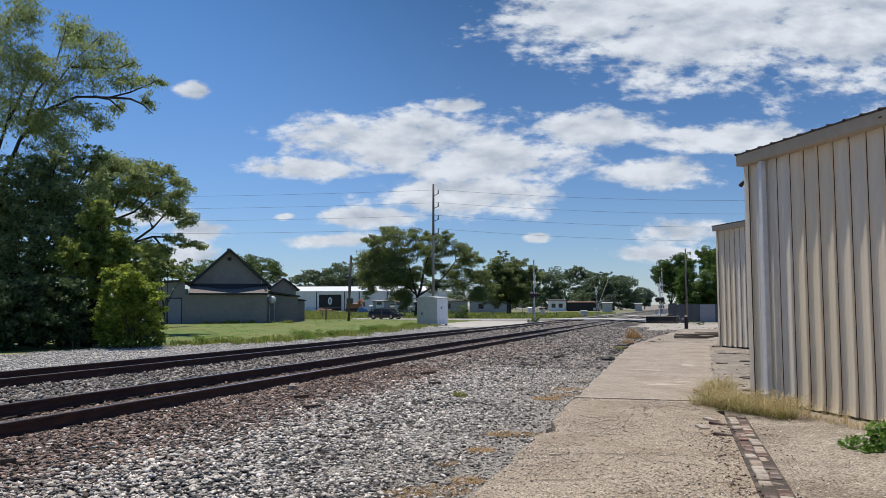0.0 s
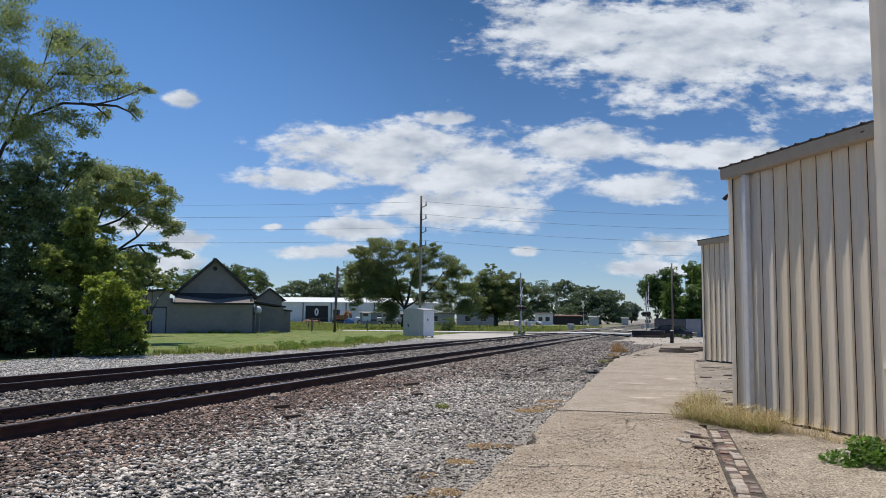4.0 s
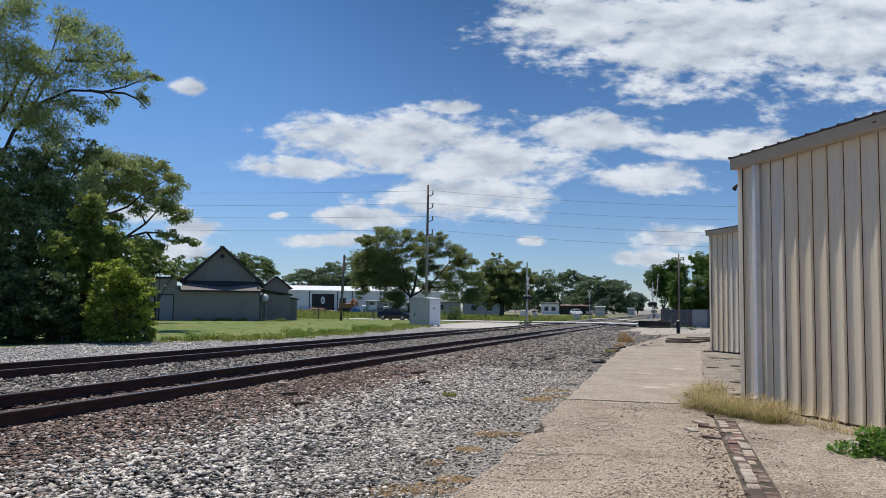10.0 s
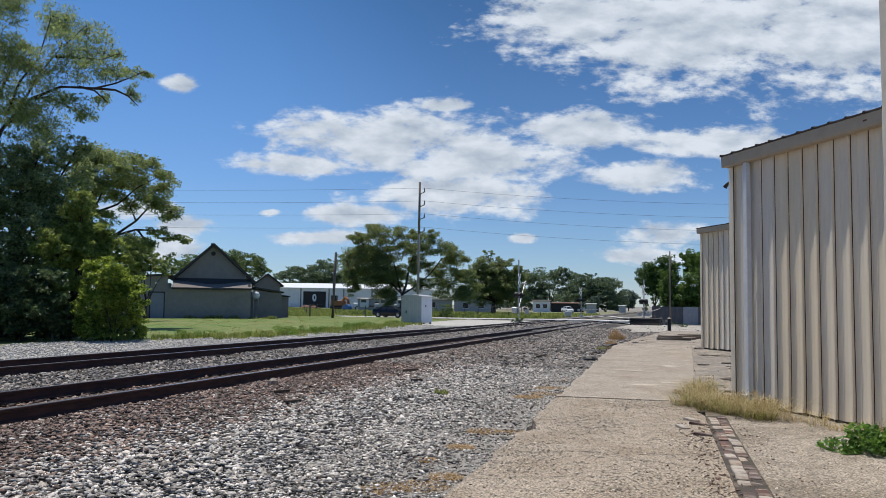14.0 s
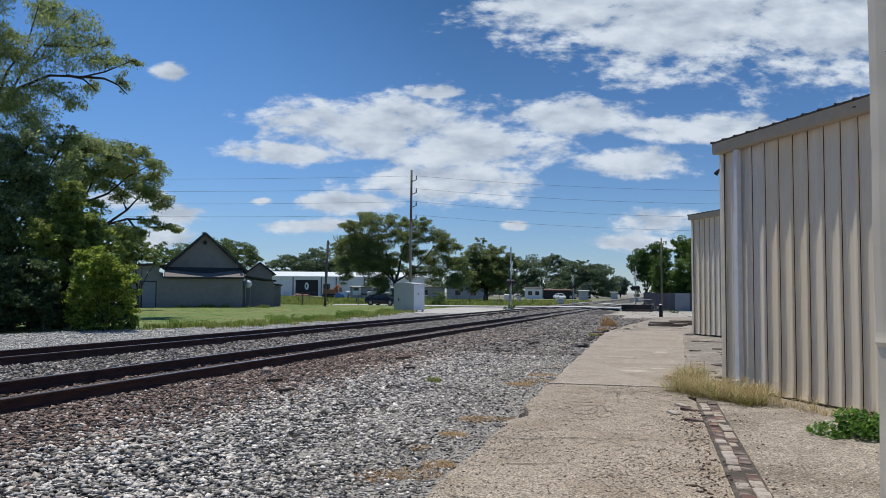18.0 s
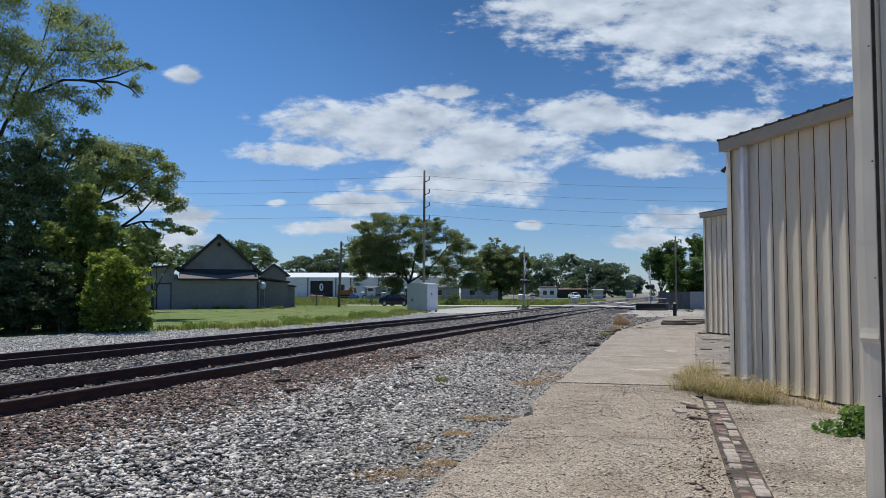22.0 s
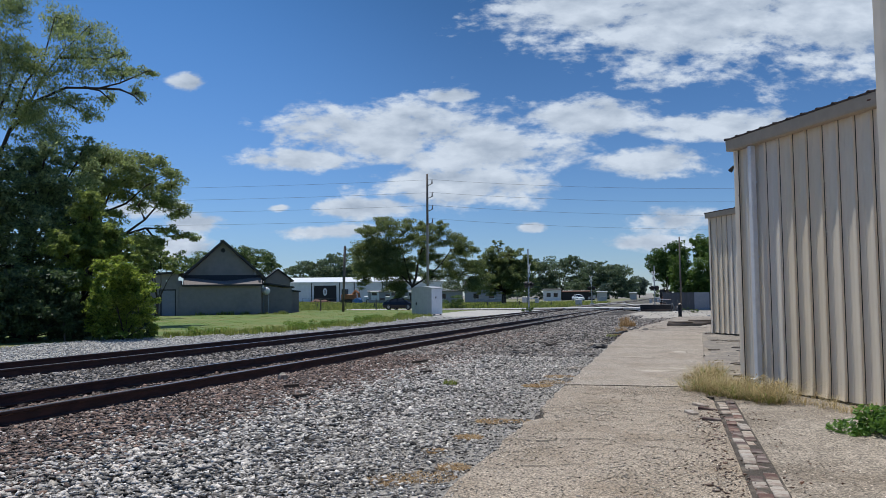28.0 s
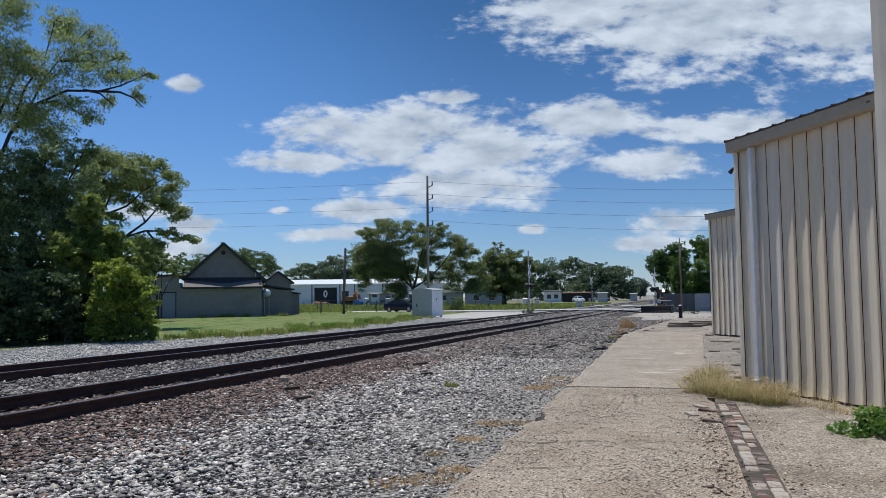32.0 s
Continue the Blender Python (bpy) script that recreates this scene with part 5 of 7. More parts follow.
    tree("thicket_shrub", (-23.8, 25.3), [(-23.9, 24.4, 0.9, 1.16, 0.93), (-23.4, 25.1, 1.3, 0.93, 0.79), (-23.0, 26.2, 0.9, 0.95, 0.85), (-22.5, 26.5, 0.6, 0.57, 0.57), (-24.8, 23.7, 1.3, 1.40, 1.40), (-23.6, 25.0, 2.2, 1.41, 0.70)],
         30000, 0.08, LEAF_SHADE, "tangled undergrowth below the trees, its leaves darkened for shade", 0.5, 17, 0.06, 4, 0.3, "shrub")
    r = random.Random(4)
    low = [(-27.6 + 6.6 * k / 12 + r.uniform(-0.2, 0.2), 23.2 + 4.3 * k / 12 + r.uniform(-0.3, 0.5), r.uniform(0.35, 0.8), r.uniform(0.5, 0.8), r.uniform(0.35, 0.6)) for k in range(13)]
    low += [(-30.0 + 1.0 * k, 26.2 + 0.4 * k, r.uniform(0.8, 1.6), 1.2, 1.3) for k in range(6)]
    under = tree("undergrowth", (-24.6, 25.9), low, 42000, 0.085, LEAF_SHADE, "low undergrowth closing the foot of the thicket, darkened as shade", 0.5, 19, 0.05, 2, 0.1, "shrub")
    for x, y, h, lean in ((-24.55, 24.1, 2.3, 0.35), (-22.75, 25.7, 1.7, -0.12), (-25.3, 23.6, 1.9, -0.2)):
        part("stem", tube([(x + 24.6, y - 25.9, 0.0), (x + 24.6 + lean * 0.4, y - 25.9, h * 0.5), (x + 24.6 + lean, y - 25.8, h)], [0.035, 0.03, 0.02], 7), POLE_WOOD, under, "pale slender stem")
    tree("bush", (-20.9, 26.6), [(-20.9, 26.2, 2.5, 0.78, 0.59), (-20.6, 26.8, 1.9, 0.69, 0.69), (-19.9, 26.8, 1.6, 0.34, 0.50), (-21.4, 26.4, 1.4, 0.79, 0.83), (-20.8, 27.1, 1.0, 0.74, 0.65), (-21.1, 26.9, 0.3, 0.84, 0.33), (-20.1, 27.4, 0.3, 0.23, 0.23), (-21.7, 26.4, 0.4, 0.56, 0.51)],
         28000, 0.066, LEAF_SUN, "yellow-green bush at the edge of the lawn, backlight put into its colour", 0.5, 7, 0.05, 5, 0.25, "bush")
    tree("tree", (-36.6, 50.1), [(-36.9, 49.2, 4.9, 1.17, 0.92), (-36.2, 50.0, 4.1, 1.09, 0.67), (-35.8, 51.2, 3.6, 0.68, 0.38), (-37.6, 49.7, 3.7, 0.93, 0.68)],
         7000, 0.10, LEAF_OPEN, "low dark green tree beside the house", 0.1, 27, 0.12, 4, 0.2)
    tree("tree", (-54.9, 77.6), [(-55.5, 77.1, 5.9, 2.8, 1.3), (-53.8, 78.3, 5.1, 1.5, 0.8), (-56.8, 76.1, 6.6, 2.0, 1.9), (-57.5, 76, 3.5, 3, 2.5)], 9000, 0.15, LEAF_MID,
         "green tree behind the thicket", 0.1, 8, 0.2)
    tree("tree", (-54.8, 95.4), [(-54.9, 95.3, 6.1, 3.2, 2.1), (-56.9, 94.1, 6.7, 2.2, 1.8), (-53.3, 96.2, 5.4, 1.7, 1.3), (-60, 92, 5.5, 3, 2.0)], 13000, 0.15, LEAF_MID, "green tree behind the house", 0.1, 9, 0.22)
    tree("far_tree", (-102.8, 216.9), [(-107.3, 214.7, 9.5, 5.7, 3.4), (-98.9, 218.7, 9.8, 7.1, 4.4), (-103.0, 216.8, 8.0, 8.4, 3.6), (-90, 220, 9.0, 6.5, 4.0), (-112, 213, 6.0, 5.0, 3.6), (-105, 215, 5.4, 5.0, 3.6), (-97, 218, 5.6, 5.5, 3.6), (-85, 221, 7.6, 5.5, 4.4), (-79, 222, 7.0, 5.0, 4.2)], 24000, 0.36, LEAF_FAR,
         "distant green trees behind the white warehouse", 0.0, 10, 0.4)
    at = lambda u, z, d=0.0: (-41.3 + 0.944 * u + 0.33 * d, 118.0 + 0.33 * u - 0.944 * d, z)
    heaps = ((-6.5, 7.8, 2.0, 2.0), (-5.2, 10.2, 2.0, 1.9), (-3.4, 11.7, 1.6, 1.4), (-4.6, 7.4, 2.6, 2.2), (-7.6, 5.7, 1.2, 1.4), (-7.3, 3.9, 0.8, 1.2), (-2.2, 8.8, 1.7, 1.5), (-3.9, 5.3, 1.8, 1.4), (-8.5, 8.4, 0.8, 0.6), (-7.0, 11.2, 0.9, 0.8), (-4.6, 12.9, 0.8, 0.6),
             (-0.4, 11.7, 1.2, 1.4), (0.9, 9.9, 1.2, 1.2), (-0.6, 6.4, 1.3, 1.1), (1.6, 6.9, 1.1, 1.0), (1.7, 12.2, 0.8, 0.7), (3.1, 10.9, 1.5, 1.3), (5.4, 10.0, 1.6, 1.3), (7.6, 9.2, 1.3, 1.1), (9.2, 8.4, 0.8, 0.6), (6.4, 7.2, 2.0, 1.4), (3.8, 6.6, 1.5, 1.2),
             (8.6, 5.8, 1.8, 1.5), (6.2, 4.0, 2.1, 1.6), (9.4, 3.6, 2.0, 1.6), (2.3, 8.6, 1.1, 0.9), (3.2, 4.4, 1.5, 1.1), (4.4, 12.0, 0.8, 0.6), (10.4, 6.2, 0.8, 0.7),
             (-2.6, 5.6, 1.7, 1.5), (-2.3, 3.6, 1.5, 1.4), (-1.9, 2.2, 1.2, 1.0), (-3.0, 7.4, 1.5, 1.2), (-1.2, 4.8, 1.0, 1.0))
    arms = (((0.0, 2.6), (0.6, 4.2), (1.0, 6.6), (1.6, 8.6), (2.6, 10.6)), ((0.2, 3.0), (2.2, 4.2), (4.3, 6.1), (5.9, 8.3), (7.6, 8.9)), ((0.0, 3.0), (-1.6, 4.6), (-3.6, 6.8), (-5.2, 9.6)), ((-0.2, 3.4), (-0.9, 6.4), (-1.6, 8.8), (-2.9, 11.2)), ((2.0, 4.2), (4.6, 4.4), (7.6, 4.8)), ((-1.6, 4.6), (-4.4, 5.0), (-7.4, 5.2)))
    tree("shade_tree", (-41.3, 118.0), [(*at(u, z, ((k * 37) % 5 - 2) * 0.9), a * 1.12, b * 1.12) for k, (u, z, a, b) in enumerate(heaps)], 120000, 0.12, LEAF_BROAD,
         "large spreading shade tree with forked dark trunk", 0.45, 11, 0.42, 5, 0.1, slim=0.4, loose=1.7, per=420, limbs=[[at(u, z) for u, z in line] for line in arms])
    tree("tree", (-33.7, 146.2), [(-34.2, 146.2, 8.6, 2.6, 2.0), (-36.4, 145.6, 7.6, 2.0, 1.7), (-31.8, 146.6, 8.0, 2.1, 1.8), (-33.0, 144.6, 7.0, 2.6, 1.9), (-37.8, 145.2, 5.6, 2.4, 2.1), (-35.4, 144.2, 5.4, 2.5, 2.0), (-30.2, 146.9, 6.4, 2.3, 2.1), (-31.6, 145.2, 4.6, 2.6, 1.9), (-38.2, 145.4, 3.2, 2.2, 1.7), (-34.2, 144.6, 3.0, 2.9, 1.9), (-30.0, 146.5, 3.2, 2.4, 1.8), (-33.0, 147.4, 4.6, 4.2, 3.2), (-34.6, 146.0, 10.4, 1.1, 0.9), (-29.0, 147.0, 7.9, 1.0, 0.8)], 56000, 0.15, LEAF_BROAD, "round olive-green tree with yellowing top", 0.1, 12, 0.4, loose=1.3, per=260)
    tree("tree", (-43.4, 269.5), [(-43.4, 269.5, 8.2, 6.5, 5.8), (-49.6, 268.5, 6.8, 4.6, 5.2), (-57, 269, 6.0, 5.2, 4.4), (-49, 269, 3.4, 9, 3.4), (-35.9, 265.6, 9.0, 3.1, 3.65), (-50.6, 263.2, 9.4, 4.01, 3.65), (-39.1, 265.1, 12.2, 2.92, 2.19)], 18000, 0.33, LEAF_FAR, "dark distant round tree", 0.0, 13, 0.4)
    tree("tree", (-26.9, 258.6), [(-29.4, 258.3, 7.5, 6.0, 4.2), (-23.5, 259.0, 5.9, 6.0, 4.6), (-29.4, 258.3, 11.2, 2.6, 1.3), (-34.5, 257.7, 4.6, 5.1, 3.5), (-27, 259, 2.8, 9.0, 3.0)], 20000, 0.33, LEAF_FAR, "dark distant tree beside the railway", 0.0, 14, 0.4)
    tree("tree", (-4.6, 117.9), [(-4.0, 117.8, 7.0, 1.92, 1.6), (-5.1, 118.6, 5.5, 1.78, 1.94), (-3.2, 118.1, 4.9, 1.93, 2.25), (-4.5, 118.4, 4.8, 1.94, 1.94), (-2.5, 117.6, 6.8, 1.44, 1.28)],
         26000, 0.13, LEAF_DEEP, "dark round maple by the crossing", 0.2, 15, 0.2, 4, 0.3)
    tree("tree", (-0.5, 108.0), [(0.6, 107.6, 3.9, 1.9, 1.76), (-0.8, 107.9, 2.8, 1.62, 1.47), (1.9, 107.6, 4.9, 1.17, 1.76), (1.6, 107.9, 2.8, 1.61, 1.76), (0.1, 108.5, 1.6, 2.22, 0.74), (-1.8, 107.8, 3.5, 0.88, 0.88), (-2.5, 108.0, 5.1, 1.03, 1.32), (-2.7, 109.5, 3.2, 0.97, 0.97), (-1.7, 109.0, 3.0, 1.04, 0.89), (-3.1, 110.0, 3.9, 0.75, 0.75), (-2.7, 109.0, 1.9, 0.96, 0.89), (-1.6, 109.0, 1.8, 1.11, 0.89), (-0.6, 109.0, 1.9, 1.04, 0.89)],
         32000, 0.12, LEAF_MAPLE, "light green tree overhanging the fence", 0.3, 16, 0.16, 4, 0.2)
    tree("tree", (1.3, 122.0), [(1.0, 121.2, 7.6, 1.81, 1.81), (2.9, 121.2, 7.0, 2.48, 2.48), (-0.1, 121.5, 8.4, 1.16, 0.83)],
         14000, 0.15, LEAF_MAPLE, "green tree behind the sheet-steel building", 0.2, 18, 0.2, 4, 0.25)
    tree("bush", (-23.6, 220.7), [(-23.6, 220.7, 3.0, 2.0, 2.0), (-25.1, 220.7, 1.8, 2.6, 1.5)], 3500, 0.2, LEAF_HAZE, "bush beside the pale hut, paled by haze in its colour", 0.1, 61, 0.1, 3, 0.2, "bush")
    tree("far_tree", (-22.3, 329.2), [(-22.3, 329.2, 4.6, 4.0, 4.2), (-25.3, 329.2, 3.2, 6.0, 3.0)], 5000, 0.4, LEAF_HAZE, "tree far along the railway, paled by haze in its colour", 0.0, 62, 0.2, 3, 0.3)
    # woods along the skyline
    r = np.random.default_rng(21)
    lobes = []
    for k in range(70):
        a = -40 + 55 * k / 69 + r.uniform(-0.4, 0.4)
        D = r.uniform(300, 380)
        hgt = r.uniform(6.0, 10.0) * (0.6 if -5 < a < 1 else 1.0)
        lobes.append((D * math.sin(radians(a)), D * math.cos(radians(a)), hgt * 0.55, r.uniform(4, 7), hgt * 0.6))
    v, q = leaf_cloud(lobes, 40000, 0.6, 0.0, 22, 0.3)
    tagged(new("distant_woods", sheet_mesh("distant_woods", v, q, LEAF_FAR)), "distant line of dark green woods, haze put into its colour", "woods", kind="stuff")


make_trees()


# ---- vehicles ----
def wheel(parent, x, y, r, w=0.2):
    wh = part("wheel", tube([(x - w / 2, y, r), (x + w / 2, y, r)], [r * 0.62, r * 0.62], 16), CHROME, parent)
    b = bmesh.new()
    n = 20
    prof = ((-w / 2, r * 0.6), (-w / 2, r * 0.93), (-w / 2 + 0.03, r), (w / 2 - 0.03, r), (w / 2, r * 0.93), (w / 2, r * 0.6))
    rings = [[b.verts.new((x + a, y + c * math.cos(2 * math.pi * k / n), r + c * math.sin(2 * math.pi * k / n))) for a, c in prof] for k in range(n)]
    for k in range(n):
        for i in range(len(prof) - 1):
            b.faces.new((rings[k][i], rings[(k + 1) % n][i], rings[(k + 1) % n][i + 1], rings[k][i + 1]))
    part("tyre", b, RUBBER, wh, smooth=True)
    for k in range(5):
        a = 2 * math.pi * k / 5
        part("spoke_gap", box(x - w / 2 - 0.012, x + w / 2 + 0.012, y + math.cos(a) * r * 0.36 - 0.04, y + math.cos(a) * r * 0.36 + 0.04, r + math.sin(a) * r * 0.36 - 0.04, r + math.sin(a) * r * 0.36 + 0.04), RUBBER, wh)


def loft(sections, bm=None):
    """Cross sections along y: (y, half width low, half width mid, z low, z mid, z top, half width top)."""
    b = bm or bmesh.new()
    rings = []
    for y, wl, wm, zl, zm, zt, wt in sections:
        half = [(wl * 0.9, zl), (wl, zl + 0.06), (wm, zm), (wt, zt - 0.03), (wt * 0.8, zt)]
        ring = [(-a, c) for a, c in half] + [(a, c) for a, c in half[::-1]]
        rings.append([b.verts.new((a, y, c)) for a, c in ring])
    n = len(rings[0])
    for r0, r1 in zip(rings, rings[1:]):
        for k in range(n):
            b.faces.new((r0[k], r0[(k + 1) % n], r1[(k + 1) % n], r1[k]))
    b.faces.new(rings[0][::-1])
    b.faces.new(rings[-1])
    return b


def sedan(paint, label, tall=1.0):
    """A car that faces +y, its wheels on z = 0."""
    c = thing("car", pose(0, 0, 0), label, "car", "cars on the street")
    body = part("body", loft([(-2.32, 0.78, 0.80, 0.38, 0.6, 0.86, 0.70), (-2.2, 0.86, 0.88, 0.26, 0.6, 1.00 * tall, 0.78), (-1.5, 0.88, 0.91, 0.22, 0.6, 1.02 * tall, 0.80), (-0.8, 0.88, 0.92, 0.2, 0.6, 0.96 * tall, 0.84),
                              (0.8, 0.88, 0.92, 0.2, 0.6, 0.93 * tall, 0.84), (1.3, 0.88, 0.91, 0.22, 0.58, 0.88 * tall, 0.80), (2.1, 0.85, 0.87, 0.24, 0.52, 0.74 * tall, 0.74), (2.34, 0.74, 0.76, 0.30, 0.48, 0.64 * tall, 0.60)]), paint, c)
    r = 1.42 * tall
    part("cabin_glass", loft([(-2.05, 0.70, 0.68, 0.86, 0.94, 1.0 * tall, 0.62), (-1.35, 0.78, 0.70, 0.86, 1.1, r - 0.17, 0.58), (-0.7, 0.81, 0.72, 0.86, 1.15, r - 0.05, 0.58), (-0.1, 0.82, 0.74, 0.86, 1.15, r - 0.02, 0.60),
                              (0.4, 0.82, 0.74, 0.84, 1.12, r - 0.09, 0.58), (1.45, 0.78, 0.74, 0.80, 0.85, 0.90 * tall, 0.66)]), GLASS, c, "dark tinted windows")
    part("roof_panel", loft([(-1.45, 0.58, 0.58, r - 0.24, r - 0.20, r - 0.17, 0.54), (-0.8, 0.61, 0.60, r - 0.11, r - 0.07, r - 0.035, 0.55), (-0.2, 0.63, 0.62, r - 0.07, r - 0.03, r, 0.56), (0.42, 0.61, 0.60, r - 0.15, r - 0.11, r - 0.08, 0.55)]), paint, c)
    for s in (-1, 1):
        part("pillar", tube([(s * 0.80, -0.25, 0.92), (s * 0.62, -0.22, r - 0.05)], [0.045, 0.04], 5), paint, c)
        part("pillar", tube([(s * 0.79, -1.55, 0.95), (s * 0.58, -1.1, r - 0.08)], [0.09, 0.06], 5), paint, c)
        part("pillar", tube([(s * 0.79, 1.3, 0.9), (s * 0.58, 0.48, r - 0.1)], [0.035, 0.035], 5), paint, c)
        part("headlight", box(s * 0.42 - 0.22, s * 0.42 + 0.22, 2.16, 2.30, 0.56, 0.68, 0.02), CLEAR_LENS, c, "clear headlight")
        part("tail_light", box(s * 0.52 - 0.2, s * 0.52 + 0.2, -2.31, -2.18, 0.70, 0.86, 0.02), RED_LENS, c, "red tail light")
        part("mirror", box(s * 0.96 - 0.07, s * 0.96 + 0.07, 0.82, 0.95, 0.92, 1.04, 0.02), paint, c)
        for y in (-1.38, 1.42):
            wheel(c, s * 0.84, y, 0.325)
            part("wheel_arch", tube([(s * 0.80, y, 0.34), (s * 0.925, y, 0.34)], [0.375, 0.375], 18), BLACK, c)
    return c


def pickup():
    c = thing("pickup_truck", pose(0, 0, 0), "dark red crew-cab pickup truck", "truck", "cars on the street")
    part("body", loft([(-2.85, 0.90, 0.93, 0.55, 0.8, 1.18, 0.90), (-0.7, 0.92, 0.95, 0.48, 0.8, 1.20, 0.92), (1.35, 0.92, 0.96, 0.46, 0.8, 1.20, 0.90), (1.5, 0.92, 0.96, 0.46, 0.8, 1.17, 0.88),
                       (2.75, 0.90, 0.93, 0.46, 0.75, 1.08, 0.82), (2.92, 0.84, 0.86, 0.5, 0.75, 0.98, 0.76)]), PAINT_RED, c)
    part("bed_floor", box(-0.78, 0.78, -2.7, -0.85, 1.19, 1.205), BLACK, c)
    part("cab_glass", loft([(-0.78, 0.84, 0.80, 1.15, 1.4, 1.55, 0.72), (-0.6, 0.85, 0.80, 1.15, 1.5, 1.86, 0.70), (0.75, 0.85, 0.80, 1.15, 1.5, 1.86, 0.70), (1.5, 0.82, 0.80, 1.12, 1.16, 1.21, 0.74)]), GLASS, c, "dark tinted windows")
    part("cab_roof", loft([(-0.66, 0.72, 0.72, 1.78, 1.84, 1.90, 0.66), (0.1, 0.74, 0.73, 1.80, 1.86, 1.93, 0.66), (0.82, 0.72, 0.70, 1.76, 1.82, 1.87, 0.64)]), PAINT_RED, c)
    part("bumper", box(-0.9, 0.9, 2.88, 3.0, 0.5, 0.74, 0.03), CHROME, c, "chrome bumper")
    part("bumper", box(-0.9, 0.9, -3.0, -2.84, 0.5, 0.70, 0.03), CHROME, c, "chrome bumper")
    for s in (-1, 1):
        part("pillar", tube([(s * 0.86, 0.1, 1.16), (s * 0.72, 0.1, 1.86)], [0.06, 0.05], 5), PAINT_RED, c)
        part("pillar", tube([(s * 0.86, -0.72, 1.16), (s * 0.73, -0.64, 1.86)], [0.09, 0.08], 5), PAINT_RED, c)
        part("headlight", box(s * 0.66 - 0.17, s * 0.66 + 0.17, 2.80, 2.93, 0.82, 1.02, 0.02), CLEAR_LENS, c, "clear headlight")
        part("tail_light", box(s * 0.82 - 0.08, s * 0.82 + 0.08, -2.88, -2.80, 0.80, 1.12, 0.01), RED_LENS, c, "red tail light")
        part("mirror", box(s * 1.06 - 0.10, s * 1.06 + 0.10, 1.05, 1.18, 1.2, 1.42, 0.02), BLACK, c)
        for y in (-1.75, 1.85):
            wheel(c, s * 0.84, y, 0.40, 0.26)
            part("wheel_arch", tube([(s * 0.86, y, 0.42), (s * 0.965, y, 0.42)], [0.47, 0.47], 18), BLACK, c)
    return c


def shorten(car, k):
    """Draw the body in along its length; the wheels keep their shape and move with it."""
    for ob in car.children:
        if ob.name.startswith("wheel"):
            mid = sum(v.co.y for v in ob.data.vertices) / len(ob.data.vertices)
            ob.matrix_basis = Matrix.Translation((0, (k - 1) * mid, 0))
        else:
            ob.data.transform(Matrix.Diagonal((1, k, 1, 1)))


def suv():
    c = sedan(PAINT_WHITE, "white utility car waiting on the far street", 1.12)
    return c


car_first = sedan(PAINT_BLACK, "black four-door car driving over the crossing")
car_second = sedan(PAINT_NAVY, "dark navy car waiting on the street beside the cabinet")
truck = pickup()
shorten(car_first, 0.95)
shorten(truck, 0.9)
car_white = suv()


def locomotive():
    t = thing("locomotive", pose(0, 0, 0), "dark oncoming locomotive with lit headlight", "train")
    part("hood", box(-1.1, 1.1, -17, -3.2, 1.3, 4.2, 0.08), BLACK, t, "dark hood")
    part("cab", box(-1.5, 1.5, -3.2, -1.2, 1.3, 4.5, 0.12), BLACK, t, "dark cab")
    part("nose", box(-1.0, 1.0, -1.2, 0.0, 1.2, 2.7, 0.2), RUST, t, "dull orange-brown nose")
    part("stripe", box(-1.02, 1.02, -1.0, 0.02, 1.9, 2.2, 0.02), ORANGE, t, "orange nose band")
    part("frame", box(-1.5, 1.5, -17.5, 0.3, 0.95, 1.3, 0.03), BLACK, t)
    part("plough", box(-1.4, 1.4, 0.3, 0.55, 0.25, 0.95, 0.05), RUST, t)
    for k in (-0.75, 0.75):
        part("cab_window", box(k - 0.42, k + 0.42, -1.22, -1.17, 3.3, 3.85), GLASS, t)
        part("ditch_light", tube([(k * 0.9, 0.3, 1.42), (k * 0.9, 0.38, 1.42)], [0.14, 0.14], 12), CLEAR_LENS, t, "pale ditch light")
    part("headlight", tube([(-0.05, -1.18, 4.22), (-0.05, -1.10, 4.22)], [0.22, 0.22], 14), HEADLIGHT, t, "lit headlight")
    part("nose_light", tube([(0.62, -0.1, 2.95), (0.62, 0.05, 2.95)], [0.11, 0.11], 12), CLEAR_LENS, t, "pale nose light")
    for y in (-14.5, -12.5, -4.5, -2.0):
        part("axle_wheels", tube([(-0.8, y, 0.5), (0.8, y, 0.5)], [0.5, 0.5], 18), RAIL_SIDE, t)
    return t


engine = locomotive()


